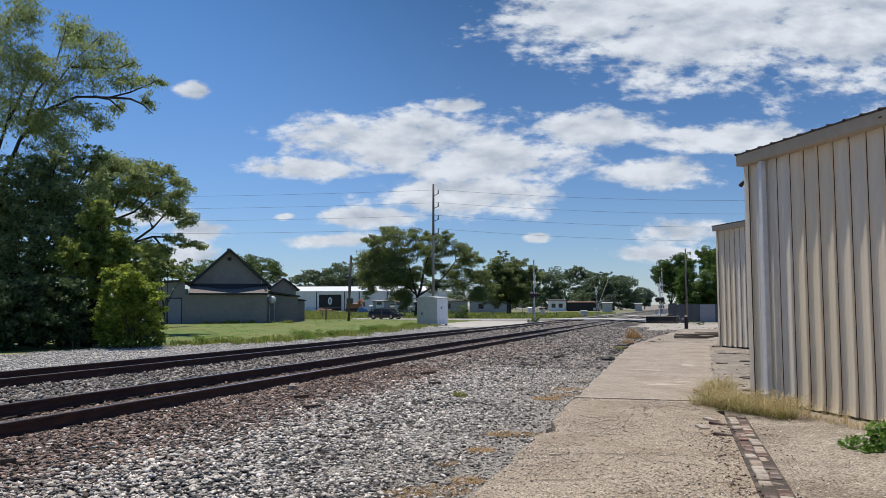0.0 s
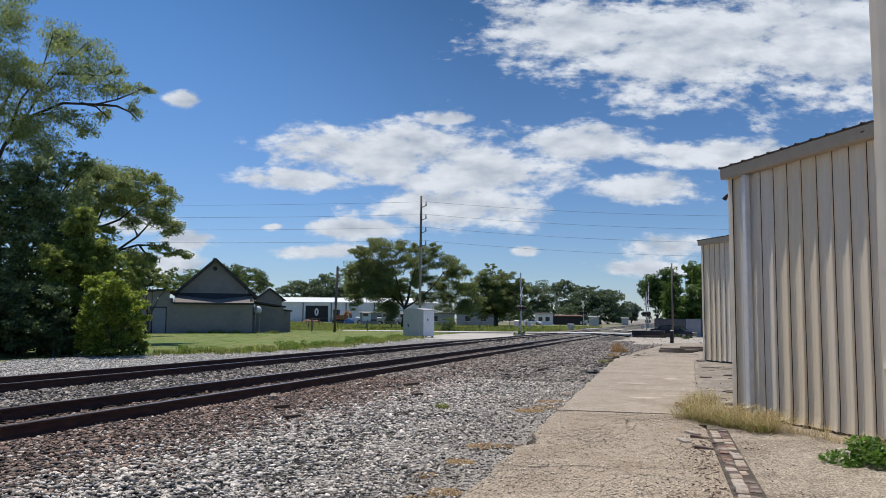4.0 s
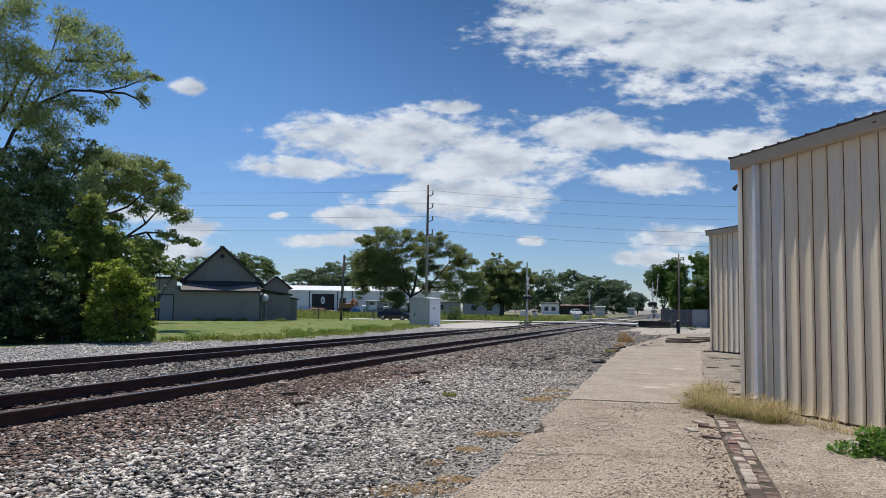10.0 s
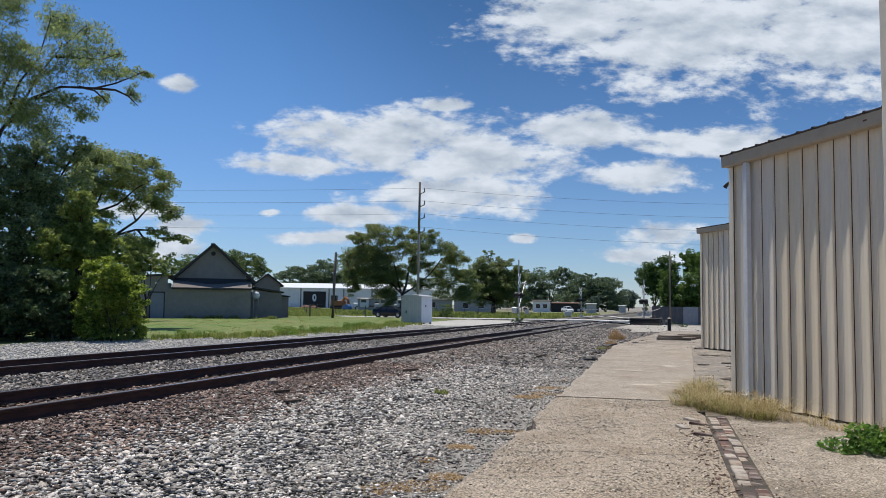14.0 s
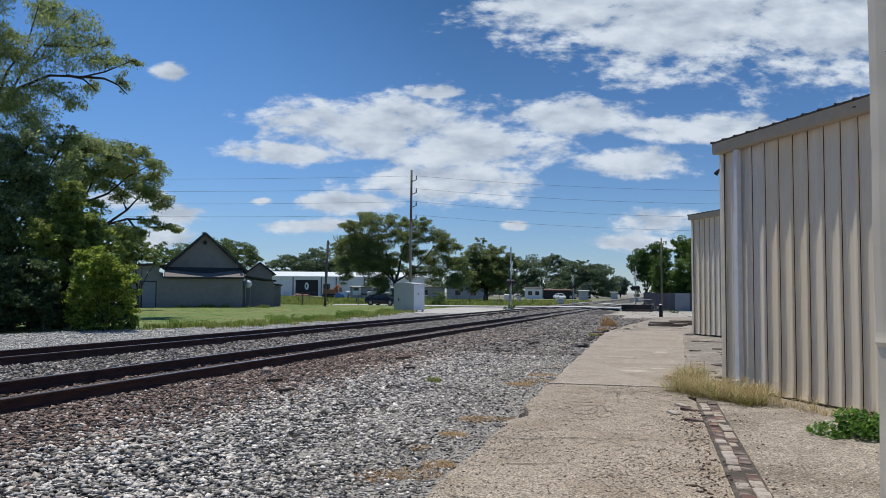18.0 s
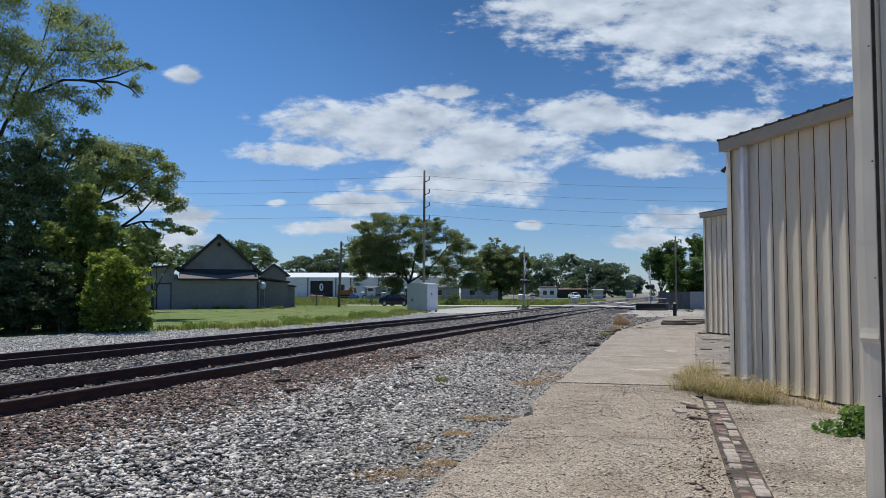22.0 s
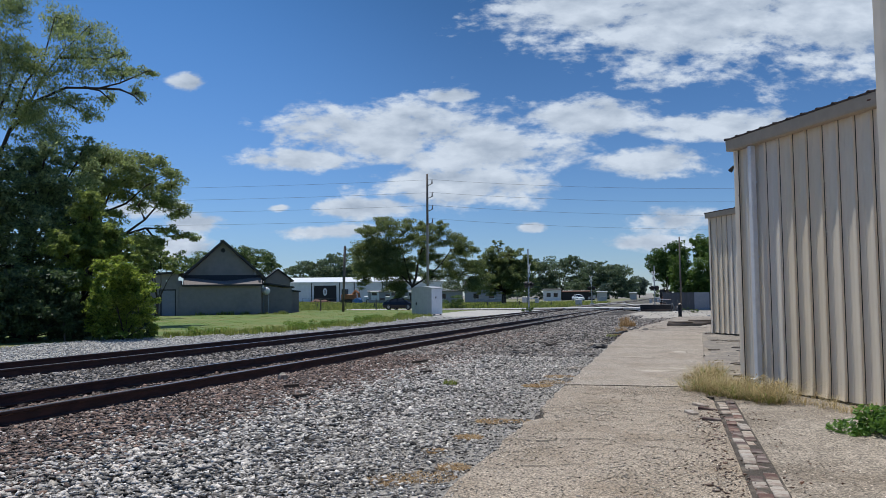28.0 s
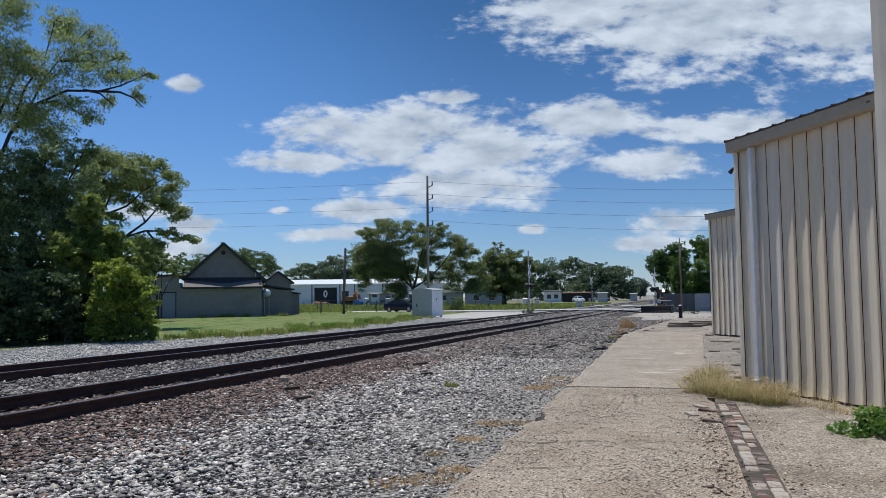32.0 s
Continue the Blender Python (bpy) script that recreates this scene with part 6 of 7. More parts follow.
# ---- yard across the street ----
def make_warehouse():
    # wall line runs square to the view at about two hundred metres
    m = Matrix.Translation((-92.0, 177.6, 0)) @ Matrix.Rotation(radians(24), 4, "Z")
    w = thing("warehouse", m, "long low white sheet-metal warehouse with a black door", "warehouse")
    g = float(ground_z(-85, 180))
    part("wall", box(-14, 4.9, 0, 0.2, g - 0.3, 4.9), WHITE_WALL, w)
    part("wall", box(10.2, 36, 0, 0.2, g - 0.3, 4.9), WHITE_WALL, w)
    part("wall", box(4.9, 10.2, 0, 0.2, 4.2, 4.9), WHITE_WALL, w)
    part("wall", box(-14, -13.8, 0.2, 20, g - 0.3, 4.9), WHITE_WALL, w)
    part("wall", box(35.8, 36, 0.2, 20, g - 0.3, 4.9), WHITE_WALL, w)
    part("roof", prism(((-0.4, 4.9), (10, 6.2), (20.4, 4.9), (20.4, 5.05), (10, 6.36), (-0.4, 5.05)), -14.3, 36.3, "X"), PALE_ROOF, w)
    d = part("door", box(4.9, 10.2, 0.1, 0.18, g - 0.3, 4.2), BLACK, w, "black roller door with a pale oval")
    part("oval", tube([(7.5, 0.05, 2.7), (7.5, 0.1, 2.7)], [0.9, 0.9], 20), SHED_WHITE, d, m=Matrix.Translation((7.5, 0, 0)) @ Matrix.Diagonal((0.55, 1, 1, 1)) @ Matrix.Translation((-7.5, 0, 0)))
    part("oval_core", box(7.38, 7.62, 0.02, 0.06, 2.3, 3.1), BLACK, d)
    for x in (-14, -7.4, 4.2, 10.8, 14.3, 21.0, 28):
        part("post_strip", box(x, x + 0.25, -0.06, 0.0, g - 0.3, 4.9), FENCE_GREY, w)
    return w


make_warehouse()


def low_house(name, x, y, w, d, h, wall, roof, label, turn=0, rise=0.9, windows=2):
    g = float(ground_z(x, y))
    b = thing(name, pose(x, y, g, 0, 0, turn), label, "building")
    part("wall", box(-w / 2, w / 2, 0, 0.2, -0.2, h), wall, b)
    for s in (-1, 1):
        part("wall", box(s * (w / 2) - 0.1, s * (w / 2) + 0.1, 0.2, d, -0.2, h), wall, b)
    part("wall", box(-w / 2, w / 2, d, d + 0.2, -0.2, h), wall, b)
    part("roof", prism(((-0.4, h), (d / 2, h + rise), (d + 0.4, h), (d + 0.4, h + 0.12), (d / 2, h + rise + 0.12), (-0.4, h + 0.12)), -w / 2 - 0.3, w / 2 + 0.3, "X"), roof, b)
    for k in range(windows):
        u = -w / 2 + w * (k + 0.7) / (windows + 0.4)
        win = part("window", box(u - 0.55, u + 0.55, -0.04, 0.0, 1.0, 2.1), GLASS, b)
        part("frame", box(u - 0.65, u + 0.65, -0.06, -0.01, 0.9, 1.0), WHITE_PAINT, win)


low_house("low_building", -38.6, 226, 4.6, 6, 2.9, WHITE_WALL, GREY_TRIM, "small white building beyond the field", 10, 0.3)
# closed black walls stand for the shade under the open carport
low_house("carport", -31.8, 228, 8.6, 6, 2.3, BLACK, RUST, "carport with a rusty roof, black walls standing for its shaded inside", 8, 0.3, 0)
low_house("hut", -22.2, 200, 2.1, 2, 2.1, SHED_GREY, SHED_GREY, "small pale hut beside the railway", 6, 0.15, 0)
low_house("hut", -17.7, 236, 1.7, 2, 1.8, SHED_GREY, SHED_GREY, "small pale hut in the distance", 4, 0.15, 0)
low_house("low_building", -58, 168, 20, 7, 2.6, FENCE_PALE, FENCE_GREY, "long low pale building behind the chain-link fence", 20, 0.3, 3)
low_house("house", -44, 172, 8, 7, 3.6, FENCE_PALE, FENCE_GREY, "grey-blue house behind the trees", 14, 1.2, 2)


def lump(name, x, y, z, sx, sy, sz, material, label, category, seed, parent=None):
    b = bmesh.new()
    bmesh.ops.create_icosphere(b, subdivisions=2, radius=1.0)
    for v in b.verts:
        k = 0.75 + 0.4 * noise.noise(v.co * 1.7 + Vector((seed, 0, 0)))
        v.co = Vector((v.co.x * sx * k, v.co.y * sy * k, max(v.co.z * sz * k, -0.1)))
    return alone(name, b, material, label, category, m=pose(x, y, z))


def lorry(x, y, turn, paint, label):
    g = float(ground_z(x, y))
    t = thing("lorry", pose(x, y, g, 0, 0, turn), label, "truck", "vehicles by the warehouse")
    part("cab", box(-1.1, 1.1, -1.0, 1.0, 0.7, 2.7, 0.15), paint, t)
    part("bonnet", box(-0.95, 0.95, 1.0, 2.3, 0.7, 1.7, 0.15), paint, t)
    part("windscreen", box(-0.9, 0.9, 0.96, 1.02, 1.75, 2.45), GLASS, t)
    part("bed", box(-1.15, 1.15, -5.5, -1.1, 0.9, 1.15, 0.02), RUST, t)
    for s in (-1, 1):
        part("side_window", box(s * 1.1 - 0.02, s * 1.1 + 0.02, -0.5, 0.6, 1.8, 2.4), GLASS, t)
        for yy in (-4.4, -3.2, 1.4):
            wheel(t, s * 0.95, yy, 0.5, 0.3)


def make_yard():
    lorry(-66.5, 166, 105, SHED_WHITE, "white flatbed lorry parked by the warehouse")
    lorry(-60.5, 163, 80, SHED_GREY, "pale lorry parked under the tree")
    lorry(-55.5, 160, 70, SHED_GREY, "grey lorry under the tree")
    g = float(ground_z(-80, 165))
    x = thing("excavator", pose(-73.0, 167, g), "orange and black digging machine by the warehouse", "excavator")
    part("tracks", box(-1.6, 1.6, -1.2, 1.2, 0, 0.8, 0.2), BLACK, x)
    part("house", box(-1.4, 1.4, -1.1, 1.1, 0.8, 1.9, 0.1), ORANGE, x)
    part("cab", box(-1.3, -0.2, -1.1, 0.2, 1.9, 3.0, 0.1), GLASS, x)
    part("boom", tube([(0.8, 0, 1.6), (1.8, -0.4, 2.6), (2.6, -0.8, 2.1), (2.8, -0.9, 0.8)], [0.35, 0.32, 0.28, 0.35], 6), ORANGE, x)
    lump("tarpaulin_heap", -69.8, 164, g - 0.05, 1.9, 1.4, 1.6, BLUE_TARP, "heap under a faded blue tarpaulin", "tarpaulin", 3)
    lump("scrap_heap", -79.5, 166, g - 0.05, 3.4, 1.4, 1.2, RUST, "brown heap of rusty scrap", "scrap heap", 5)
    lump("scrap_heap", -95.5, 170, g - 0.05, 3.0, 1.2, 0.9, BLACK, "dark heap beside the warehouse", "scrap heap", 8)
    # chain-link fence beyond the street
    f = thing("fence", pose(0, 0, 0), "low chain-link fence beyond the grass", "fence")
    pts = [(-70 + 2.5 * k, 139 + 0.10 * k) for k in range(19)]
    for (xa, ya), (xb, yb) in zip(pts, pts[1:]):
        g = float(ground_z(xa, ya))
        part("post", tube([(xa, ya, g), (xa, ya, g + 1.5)], [0.04, 0.04], 6), FENCE_GREY, f)
        for z in (0.25, 0.6, 0.95, 1.45):
            part("fence_wire", tube([(xa, ya, g + z), (xb, yb, float(ground_z(xb, yb)) + z)], [0.011, 0.011], 4), FENCE_GREY, f)
    for k in range(9):
        x, y = -55 + k * 4.4, 114 + 0.6 * (k % 3)
        q = alone("kerb_post", tube([(x, y, float(ground_z(x, y))), (x, y, float(ground_z(x, y)) + 0.8)], [0.09, 0.08], 7), POLE_WOOD, "short dark wooden post in the grass", "post", "posts in the grass")
    for x, y in ((-33.5, 84.0), (-38.4, 80.5), (-36.3, 76.0)):
        alone("fence_post", tube([(x, y, float(ground_z(x, y))), (x, y, float(ground_z(x, y)) + 1.25)], [0.06, 0.05], 7), POLE_WOOD, "short weathered fence post on the lawn", "post", "posts in the grass")
    # grey fence by the crossing
    f = thing("fence", pose(0, 0, 0), "grey board fence with one pale sheet, beside the crossing", "fence")
    x = -4.4
    while x < 9:
        y = 107.0 - (x + 5.5) * 0.2
        g = float(ground_z(x, y))
        pale = -0.8 < x < 1.0
        part("board", box(x, x + 0.287, y - 0.02, y + 0.02, g, g + 2.15 + random.uniform(-0.02, 0.02)), FENCE_PALE if pale else FENCE_GREY, f)
        x += 0.29
    # relay case beside the track
    g = float(ground_z(-11.9, 89.2))
    c = thing("relay_case", pose(-17.2, 124.0, float(ground_z(-17, 124)), 0, 0, 10), "small grey relay case beside the rails", "relay case")
    part("case", box(-0.5, 0.5, -0.4, 0.4, 0.1, 0.95, 0.06), STEEL, c)
    part("plinth", box(-0.65, 0.65, -0.45, 0.45, -0.1, 0.1), ASPHALT, c)


make_yard()


# ---- clutter by the platform's far end ----
def make_clutter():
    # stack of black timbers
    s = thing("timber_stack", pose(-4.05, 84.6, float(ground_z(-4.05, 84.6)) - 0.02, 0, 0, -8), "low stack of black creosoted timbers", "timber stack")
    for j in range(4):
        for k in range(4):
            part("timber", box(-1.45 + random.uniform(-0.06, 0.06), 1.45 + random.uniform(-0.06, 0.06), -0.6 + k * 0.31, -0.32 + k * 0.31, j * 0.22, j * 0.22 + 0.21, 0.015), TIE if (j + k) % 4 == 1 else BLACK, s)
    g = float(ground_z(-1.1, 52))
    b = thing("bollard", pose(-1.12, 51.8, -0.02), "short black steel bollard", "bollard")
    part("pipe", tube([(0, 0, 0), (0, 0, 0.74)], [0.11, 0.11], 12), BLACK, b)
    part("cap", tube([(0, 0, 0.74), (0, 0, 0.79)], [0.115, 0.05], 12), TAN_TRIM, b)
    for x, y, z, l, w, h, a in ((-0.42, 39.2, 0.0, 1.9, 0.24, 0.15, 3), (-0.62, 37.3, 0.0, 1.45, 0.22, 0.13, -2), (-0.30, 38.3, 0.0, 1.2, 0.16, 0.10, 6), (-0.72, 37.28, 0.13, 0.9, 0.16, 0.07, -5), (0.05, 39.25, 0.15, 1.1, 0.2, 0.06, 1)):
        alone("timber", box(-l / 2, l / 2, -w / 2, w / 2, 0, h, 0.015), TIMBER, "weathered split timber lying on the concrete", "timber", "timbers on the concrete", m=pose(x, y, z - 0.018, 0, 0, a))
    # broken lumps by the platform edge
    for k, (x, y, s) in enumerate(((-2.75, 31.0, 0.28), (-2.55, 31.8, 0.2), (-2.65, 23.4, 0.24), (-2.95, 24.1, 0.16), (-2.0, 33.6, 0.22), (-1.5, 34.6, 0.25), (-2.5, 34.4, 0.2), (-2.35, 16.6, 0.12), (-4.6, 21.0, 0.13))):
        lump("concrete_lump", x, y, -0.1, s * 1.6, s, s * 0.7, APRON if k % 2 else BLACK, "broken lump of old paving beside the platform edge", "rubble", k)
    for x, y, a, l in ((-5.6, 11.2, 64, 0.30), (-5.9, 17.5, 70, 0.5), (-4.1, 24, 80, 0.8), (-6.4, 12.4, 60, 0.28), (-5.0, 15.2, 50, 0.25), (-6.6, 6.3, 62, 0.5)):
        alone("wood_scrap", box(-l / 2, l / 2, -0.022, 0.022, -0.02, 0.03, 0.006), TIE, "dark splintered scrap of timber on the ballast", "wood scrap", "timber scraps", m=pose(x, y, -0.045, 0, 0, a))
    lump("pale_stone", -7.2, 13.6, -0.03, 0.11, 0.09, 0.1, BRICK_PALE, "pale fist-sized stone beside the rail", "stone", 4)
    # rubble by the right signal
    for k in range(26):
        a, r = random.uniform(0, 6.28), random.uniform(0, 1.5)
        lump("rubble", -4.3 + r * math.cos(a) * 1.5, 101.5 + r * math.sin(a), float(ground_z(-4, 101)) - 0.05, random.uniform(0.2, 0.5), 0.3, random.uniform(0.3, 1.0) * (1.7 - r * 0.6), (POLE_WOOD, FENCE_GREY, RUST, APRON)[k % 4],
             "tangled rubble at the crossing", "rubble", k)


make_clutter()


# ---- small plants ----
def blades(name, spots, per, height, width, material, label, category, seed, lean=0.5, kind="stuff", lift=0.0, arch=(0.4, 0.62, 1.0)):
    """Grass blades round the spots (x, y, radius)."""
    r = np.random.default_rng(seed)
    spots = np.asarray(spots, float)
    idx = np.repeat(np.arange(len(spots)), per)
    n = len(idx)
    a, d = r.random(n) * 2 * math.pi, np.sqrt(r.random(n))
    x = spots[idx, 0] + np.cos(a) * d * spots[idx, 2]
    y = spots[idx, 1] + np.sin(a) * d * spots[idx, 2]
    z = (ground_z(x, y) if lift is None else np.full(n, lift))
    hgt = height * (0.45 + 0.8 * r.random(n)) * (0.5 + 0.7 * r.random(len(spots)))[idx]
    t = r.random(n) * 2 * math.pi
    ln = lean * r.random(n) * hgt
    w = width * (0.6 + 0.8 * r.random(n))
    dx, dy = np.cos(t + 1.57) * w, np.sin(t + 1.57) * w
    cx, sx = np.cos(t), np.sin(t)
    at = lambda along, up, side: np.stack([x + cx * ln * along + dx * side, y + sx * ln * along + dy * side, z + hgt * up], 1)
    v = np.stack([at(0, 0, -1), at(0, 0, 1), at(arch[0], arch[1], 0.75), at(arch[0], arch[1], -0.75), at(1.0, arch[2], 0.12), at(1.0, arch[2], -0.12)], 1).reshape(-1, 3)
    q = (np.array(((0, 1, 2, 3), (3, 2, 4, 5)))[None] + np.arange(n)[:, None, None] * 6).reshape(-1, 4)
    return tagged(new(name, sheet_mesh(name, v, q, material)), label, category, kind=kind)


def make_plants():
    r = np.random.default_rng(5)
    xs, ys = r.uniform(-60, -16, 36000), r.uniform(24, 90, 36000)
    ok = xs < np.interp(ys, [p[0] for p in LAWN_EDGE], [p[1] for p in LAWN_EDGE]) - 0.1
    keep = np.stack([xs[ok], ys[ok], np.full(ok.sum(), 0.25)], 1)
    blades("lawn_grass", keep, 3, 0.036, 0.02, BLADE, "short green lawn grass", "grass", 31, 0.6, lift=None)
    r2 = np.random.default_rng(8)
    fx, fy = r2.uniform(-60, -38.5, 1500), r2.uniform(84.5, 88.6, 1500)
    blades("long_grass", np.stack([fx, fy, np.full(1500, 0.3)], 1), 9, 0.26, 0.022, BLADE, "longer unmown grass along the street's edge", "grass", 72, 0.7, lift=None)
    pick = r2.random(len(keep)) < 0.10
    blades("lawn_weeds", keep[pick], 9, 0.06, 0.026, BLADE, "uneven taller clumps in the lawn", "grass", 73, 0.8, lift=None)
    s = r.uniform(0, 1, 420)
    ey = 27 + s * 38
    ex = np.interp(ey, [p[0] for p in LAWN_EDGE], [p[1] for p in LAWN_EDGE]) - 0.4
    tall = np.stack([ex + r.normal(0, 0.7, 420), ey + r.normal(0, 0.7, 420), r.uniform(0.15, 0.5, 420)], 1)
    tall = tall[:190]
    blades("verge_weeds", tall, 40, 0.26, 0.018, BLADE, "taller yellow-green weeds along the gravel edge", "weeds", 32, 0.7, lift=None)
    lobes = []
    for k in range(54):
        y = 27 + 34 * r.random()
        lobes.append((lawn_x(y) - 0.3 - 1.2 * r.random() ** 2, y, float(ground_z(-19, y)) + 0.12, 0.2 + 0.3 * r.random(), 0.14 + 0.2 * r.random()))
    v, q = leaf_cloud(lobes, 15000, 0.045, 0.0, 47, 0.1, (), 2.6)
    tagged(new("verge_weed_leaves", sheet_mesh("verge_weed_leaves", v, q, LEAF_BRIGHT)), "leafy yellow-green weeds along the gravel edge", "weeds", kind="stuff")
    xs, ys = r.uniform(-90, -17, 16000), r.uniform(104, 166, 16000)
    blades("meadow_grass", np.stack([xs, ys, np.full(16000, 0.6)], 1), 3, 0.35, 0.09, BLADE, "long grass beyond the street", "grass", 33, 0.6, lift=None)
    hv = np.stack([-5.6 + 11.5 * r.random(26), np.full(26, 69.55), r.uniform(0.15, 0.5, 26)], 1)
    hw = np.stack([0.843 * hv[:, 0] - 0.537 * hv[:, 1], 0.537 * hv[:, 0] + 0.843 * hv[:, 1], hv[:, 2]], 1)
    blades("wall_weeds", hw[:16], 50, 0.28, 0.022, BLADE, "dark weeds along the foot of the house wall", "weeds", 71, 0.6, lift=None)
    # dry tuft at the steel building's corner
    tuft = [(0.16 + 0.105 * k + r.uniform(-0.12, 0.10), 12.85 - 0.17 * k + r.uniform(-0.3, 0.25), r.uniform(0.12, 0.32)) for k in range(9)]
    tuft += [(0.12, 13.4, 0.22), (0.16, 14.3, 0.22), (-0.05, 12.6, 0.2), (0.3, 12.2, 0.22), (0.2, 15.0, 0.2), (0.5, 11.9, 0.15)]
    blades("dry_grass_tuft", tuft, 130, 0.26, 0.0028, DRY, "dry yellow grass clump at the foot of the steel wall", "grass", 34, 4.2, lift=-0.02, arch=(0.45, 0.85, 0.5))
    v, q = leaf_cloud([(a, b, 0.14, 0.28, 0.14) for a, b, _ in tuft], 4500, 0.012, 0.0, 46, 0.1, (), 2.6)
    tagged(new("grass_seedheads", sheet_mesh("grass_seedheads", v, q, DRY)), "wispy pale seedheads over the dry clump", "grass", kind="stuff")
    blades("dry_grass_tuft", [(1.1 + 0.2 * k, 11.75 - 0.33 * k, 0.17) for k in range(9)], 80, 0.17, 0.0022, DRY, "sparse dry grass along the wall foot", "grass", 35, 2.6, lift=-0.02, arch=(0.45, 0.85, 0.6))
    blades("green_weed_core", tuft, 75, 0.2, 0.0032, BLADE, "green blades in the dry clump", "grass", 36, 3.2, lift=-0.02, arch=(0.42, 0.8, 0.75))
    mats = [(-2.3, 14.0, 0.3), (-2.4, 14.9, 0.28), (-2.5, 13.35, 0.25), (-2.3, 9.5, 0.2), (-2.0, 9.6, 0.16), (-2.28, 8.4, 0.16), (-2.4, 7.6, 0.12), (-2.1, 6.5, 0.24), (-2.35, 6.3, 0.2), (-2.0, 6.9, 0.15), (-2.7, 30.6, 0.4), (-2.3, 32.6, 0.4)]
    blades("straw_mat", mats, 900, 0.02, 0.003, STRAW, "flat mat of orange-brown dead grass on the gravel", "dead grass", 37, 2.6, lift=-0.07)
    blades("dry_grass_tuft", [(-3.2, 38.6, 0.32), (-3.05, 39.1, 0.25), (-2.75, 31.2, 0.2), (-3.3, 39.3, 0.2)], 220, 0.36, 0.006, STRAW, "orange-brown dry grass tuft at the platform end", "grass", 38, 0.8, lift=-0.1)
    blades("green_weed", [(-3.95, 13.3, 0.12), (-2.9, 29.2, 0.2)], 110, 0.10, 0.006, BLADE, "small green weed on the ballast", "weed", 39, 0.9, lift=-0.07)
    w = thing("weed_plant", pose(1.78, 9.25, -0.02), "low leafy green weed on the concrete apron", "weed")
    v, q = leaf_cloud([(0, 0, 0.09, 0.40, 0.11), (0.45, -0.15, 0.10, 0.42, 0.13), (-0.18, -0.12, 0.05, 0.24, 0.05), (0.25, 0.3, 0.09, 0.4, 0.1), (0.85, -0.3, 0.08, 0.4, 0.1)], 6500, 0.034, 0.1, 41, 0.1, (), 4.0)
    v[:, 2] = np.maximum(v[:, 2], 0.01)
    piece("leaves", sheet_mesh("leaves", v, q, WEED), w)
    part("stems", tube([(0, 0, 0), (0.1, 0, 0.2)], [0.01, 0.006], 5), WEED, w)
    tree("shrub", (-15.0, 76.0), [(-15.0, 76.0, 0.08, 0.4, 0.3), (-15.5, 76.1, 0.0, 0.35, 0.25)], 700, 0.06, LEAF_MID, "small bush at the foot of the signal", 0.1, 43, 0.03, 2, 0.2, "bush")
    tree("shrub", (-30.2, 104.0), [(-30.2, 104.0, 0.9, 1.05, 1.05), (-31.1, 104.1, 0.4, 1.05, 0.7)], 2000, 0.095, LEAF_MID, "tall weed bush behind the cabinet", 0.1, 44, 0.04, 3, 0.2, "bush")
    tree("shrub", (-1.0, 70.0), [(-1.0, 70.0, 0.1, 0.4, 0.2), (-0.4, 70.1, 0.0, 0.4, 0.2)], 900, 0.035, LEAF_MID, "weedy bush by the fence", 0.1, 45, 0.03, 2, 0.2, "bush")


make_plants()


# ---- loose stones ----
def stones(name, count, x0, x1, y0, y1, size, material, label, seed, lift, keep=None, level=None):
    r = np.random.default_rng(seed)
    y = y0 + (y1 - y0) * r.random(count) ** 1.25
    x = x0 + (x1 - x0) * r.random(count)
    if keep is not None:
        ok = keep(x, y, r)
        x, y = x[ok], y[ok]
    n = len(x)
    s = size * (0.45 + 0.95 * r.random(n) ** 1.6)
    base = np.array([(1, 0, 0), (-1, 0, 0), (0, 1, 0), (0, -1, 0), (0, 0, 1), (0, 0, -1)], float)
    tri = np.array([(0, 2, 4), (2, 1, 4), (1, 3, 4), (3, 0, 4), (2, 0, 5), (1, 2, 5), (3, 1, 5), (0, 3, 5)])
    v = base[None] * (0.65 + 0.7 * r.random((n, 6, 1))) + r.normal(0, 0.22, (n, 6, 3))
    v = v * (s[:, None] * np.stack([1.15 + 0.6 * r.random(n), 0.75 + 0.35 * r.random(n), 0.34 + 0.3 * r.random(n)], 1))[:, None]
    a, b = r.random(n) * 6.28, r.normal(0, 0.5, n)
    ca, sa, cb, sb = np.cos(a), np.sin(a), np.cos(b), np.sin(b)
    vy = v[..., 1] * cb[:, None] - v[..., 2] * sb[:, None]
    vz = v[..., 1] * sb[:, None] + v[..., 2] * cb[:, None]
    vx = v[..., 0] * ca[:, None] - vy * sa[:, None]
    vy = v[..., 0] * sa[:, None] + vy * ca[:, None]
    heap = 0.016 + 0.009 * np.sin(x * 2.3 + 1.1 * np.sin(y * 1.3)) + 0.007 * np.sin(y * 2.9 + x)
    z = ground_z(x, y) + lift + heap + s * 0.25
    if level is not None:
        z = level - s * 0.12
    p = np.stack([vx + x[:, None], vy + y[:, None], vz + z[:, None]], -1).reshape(-1, 3)
    f = (tri[None] + np.arange(n)[:, None, None] * 6).reshape(-1, 3)
    return tagged(new(name, sheet_mesh(name, p, f, material)), label, "ballast", kind="stuff")


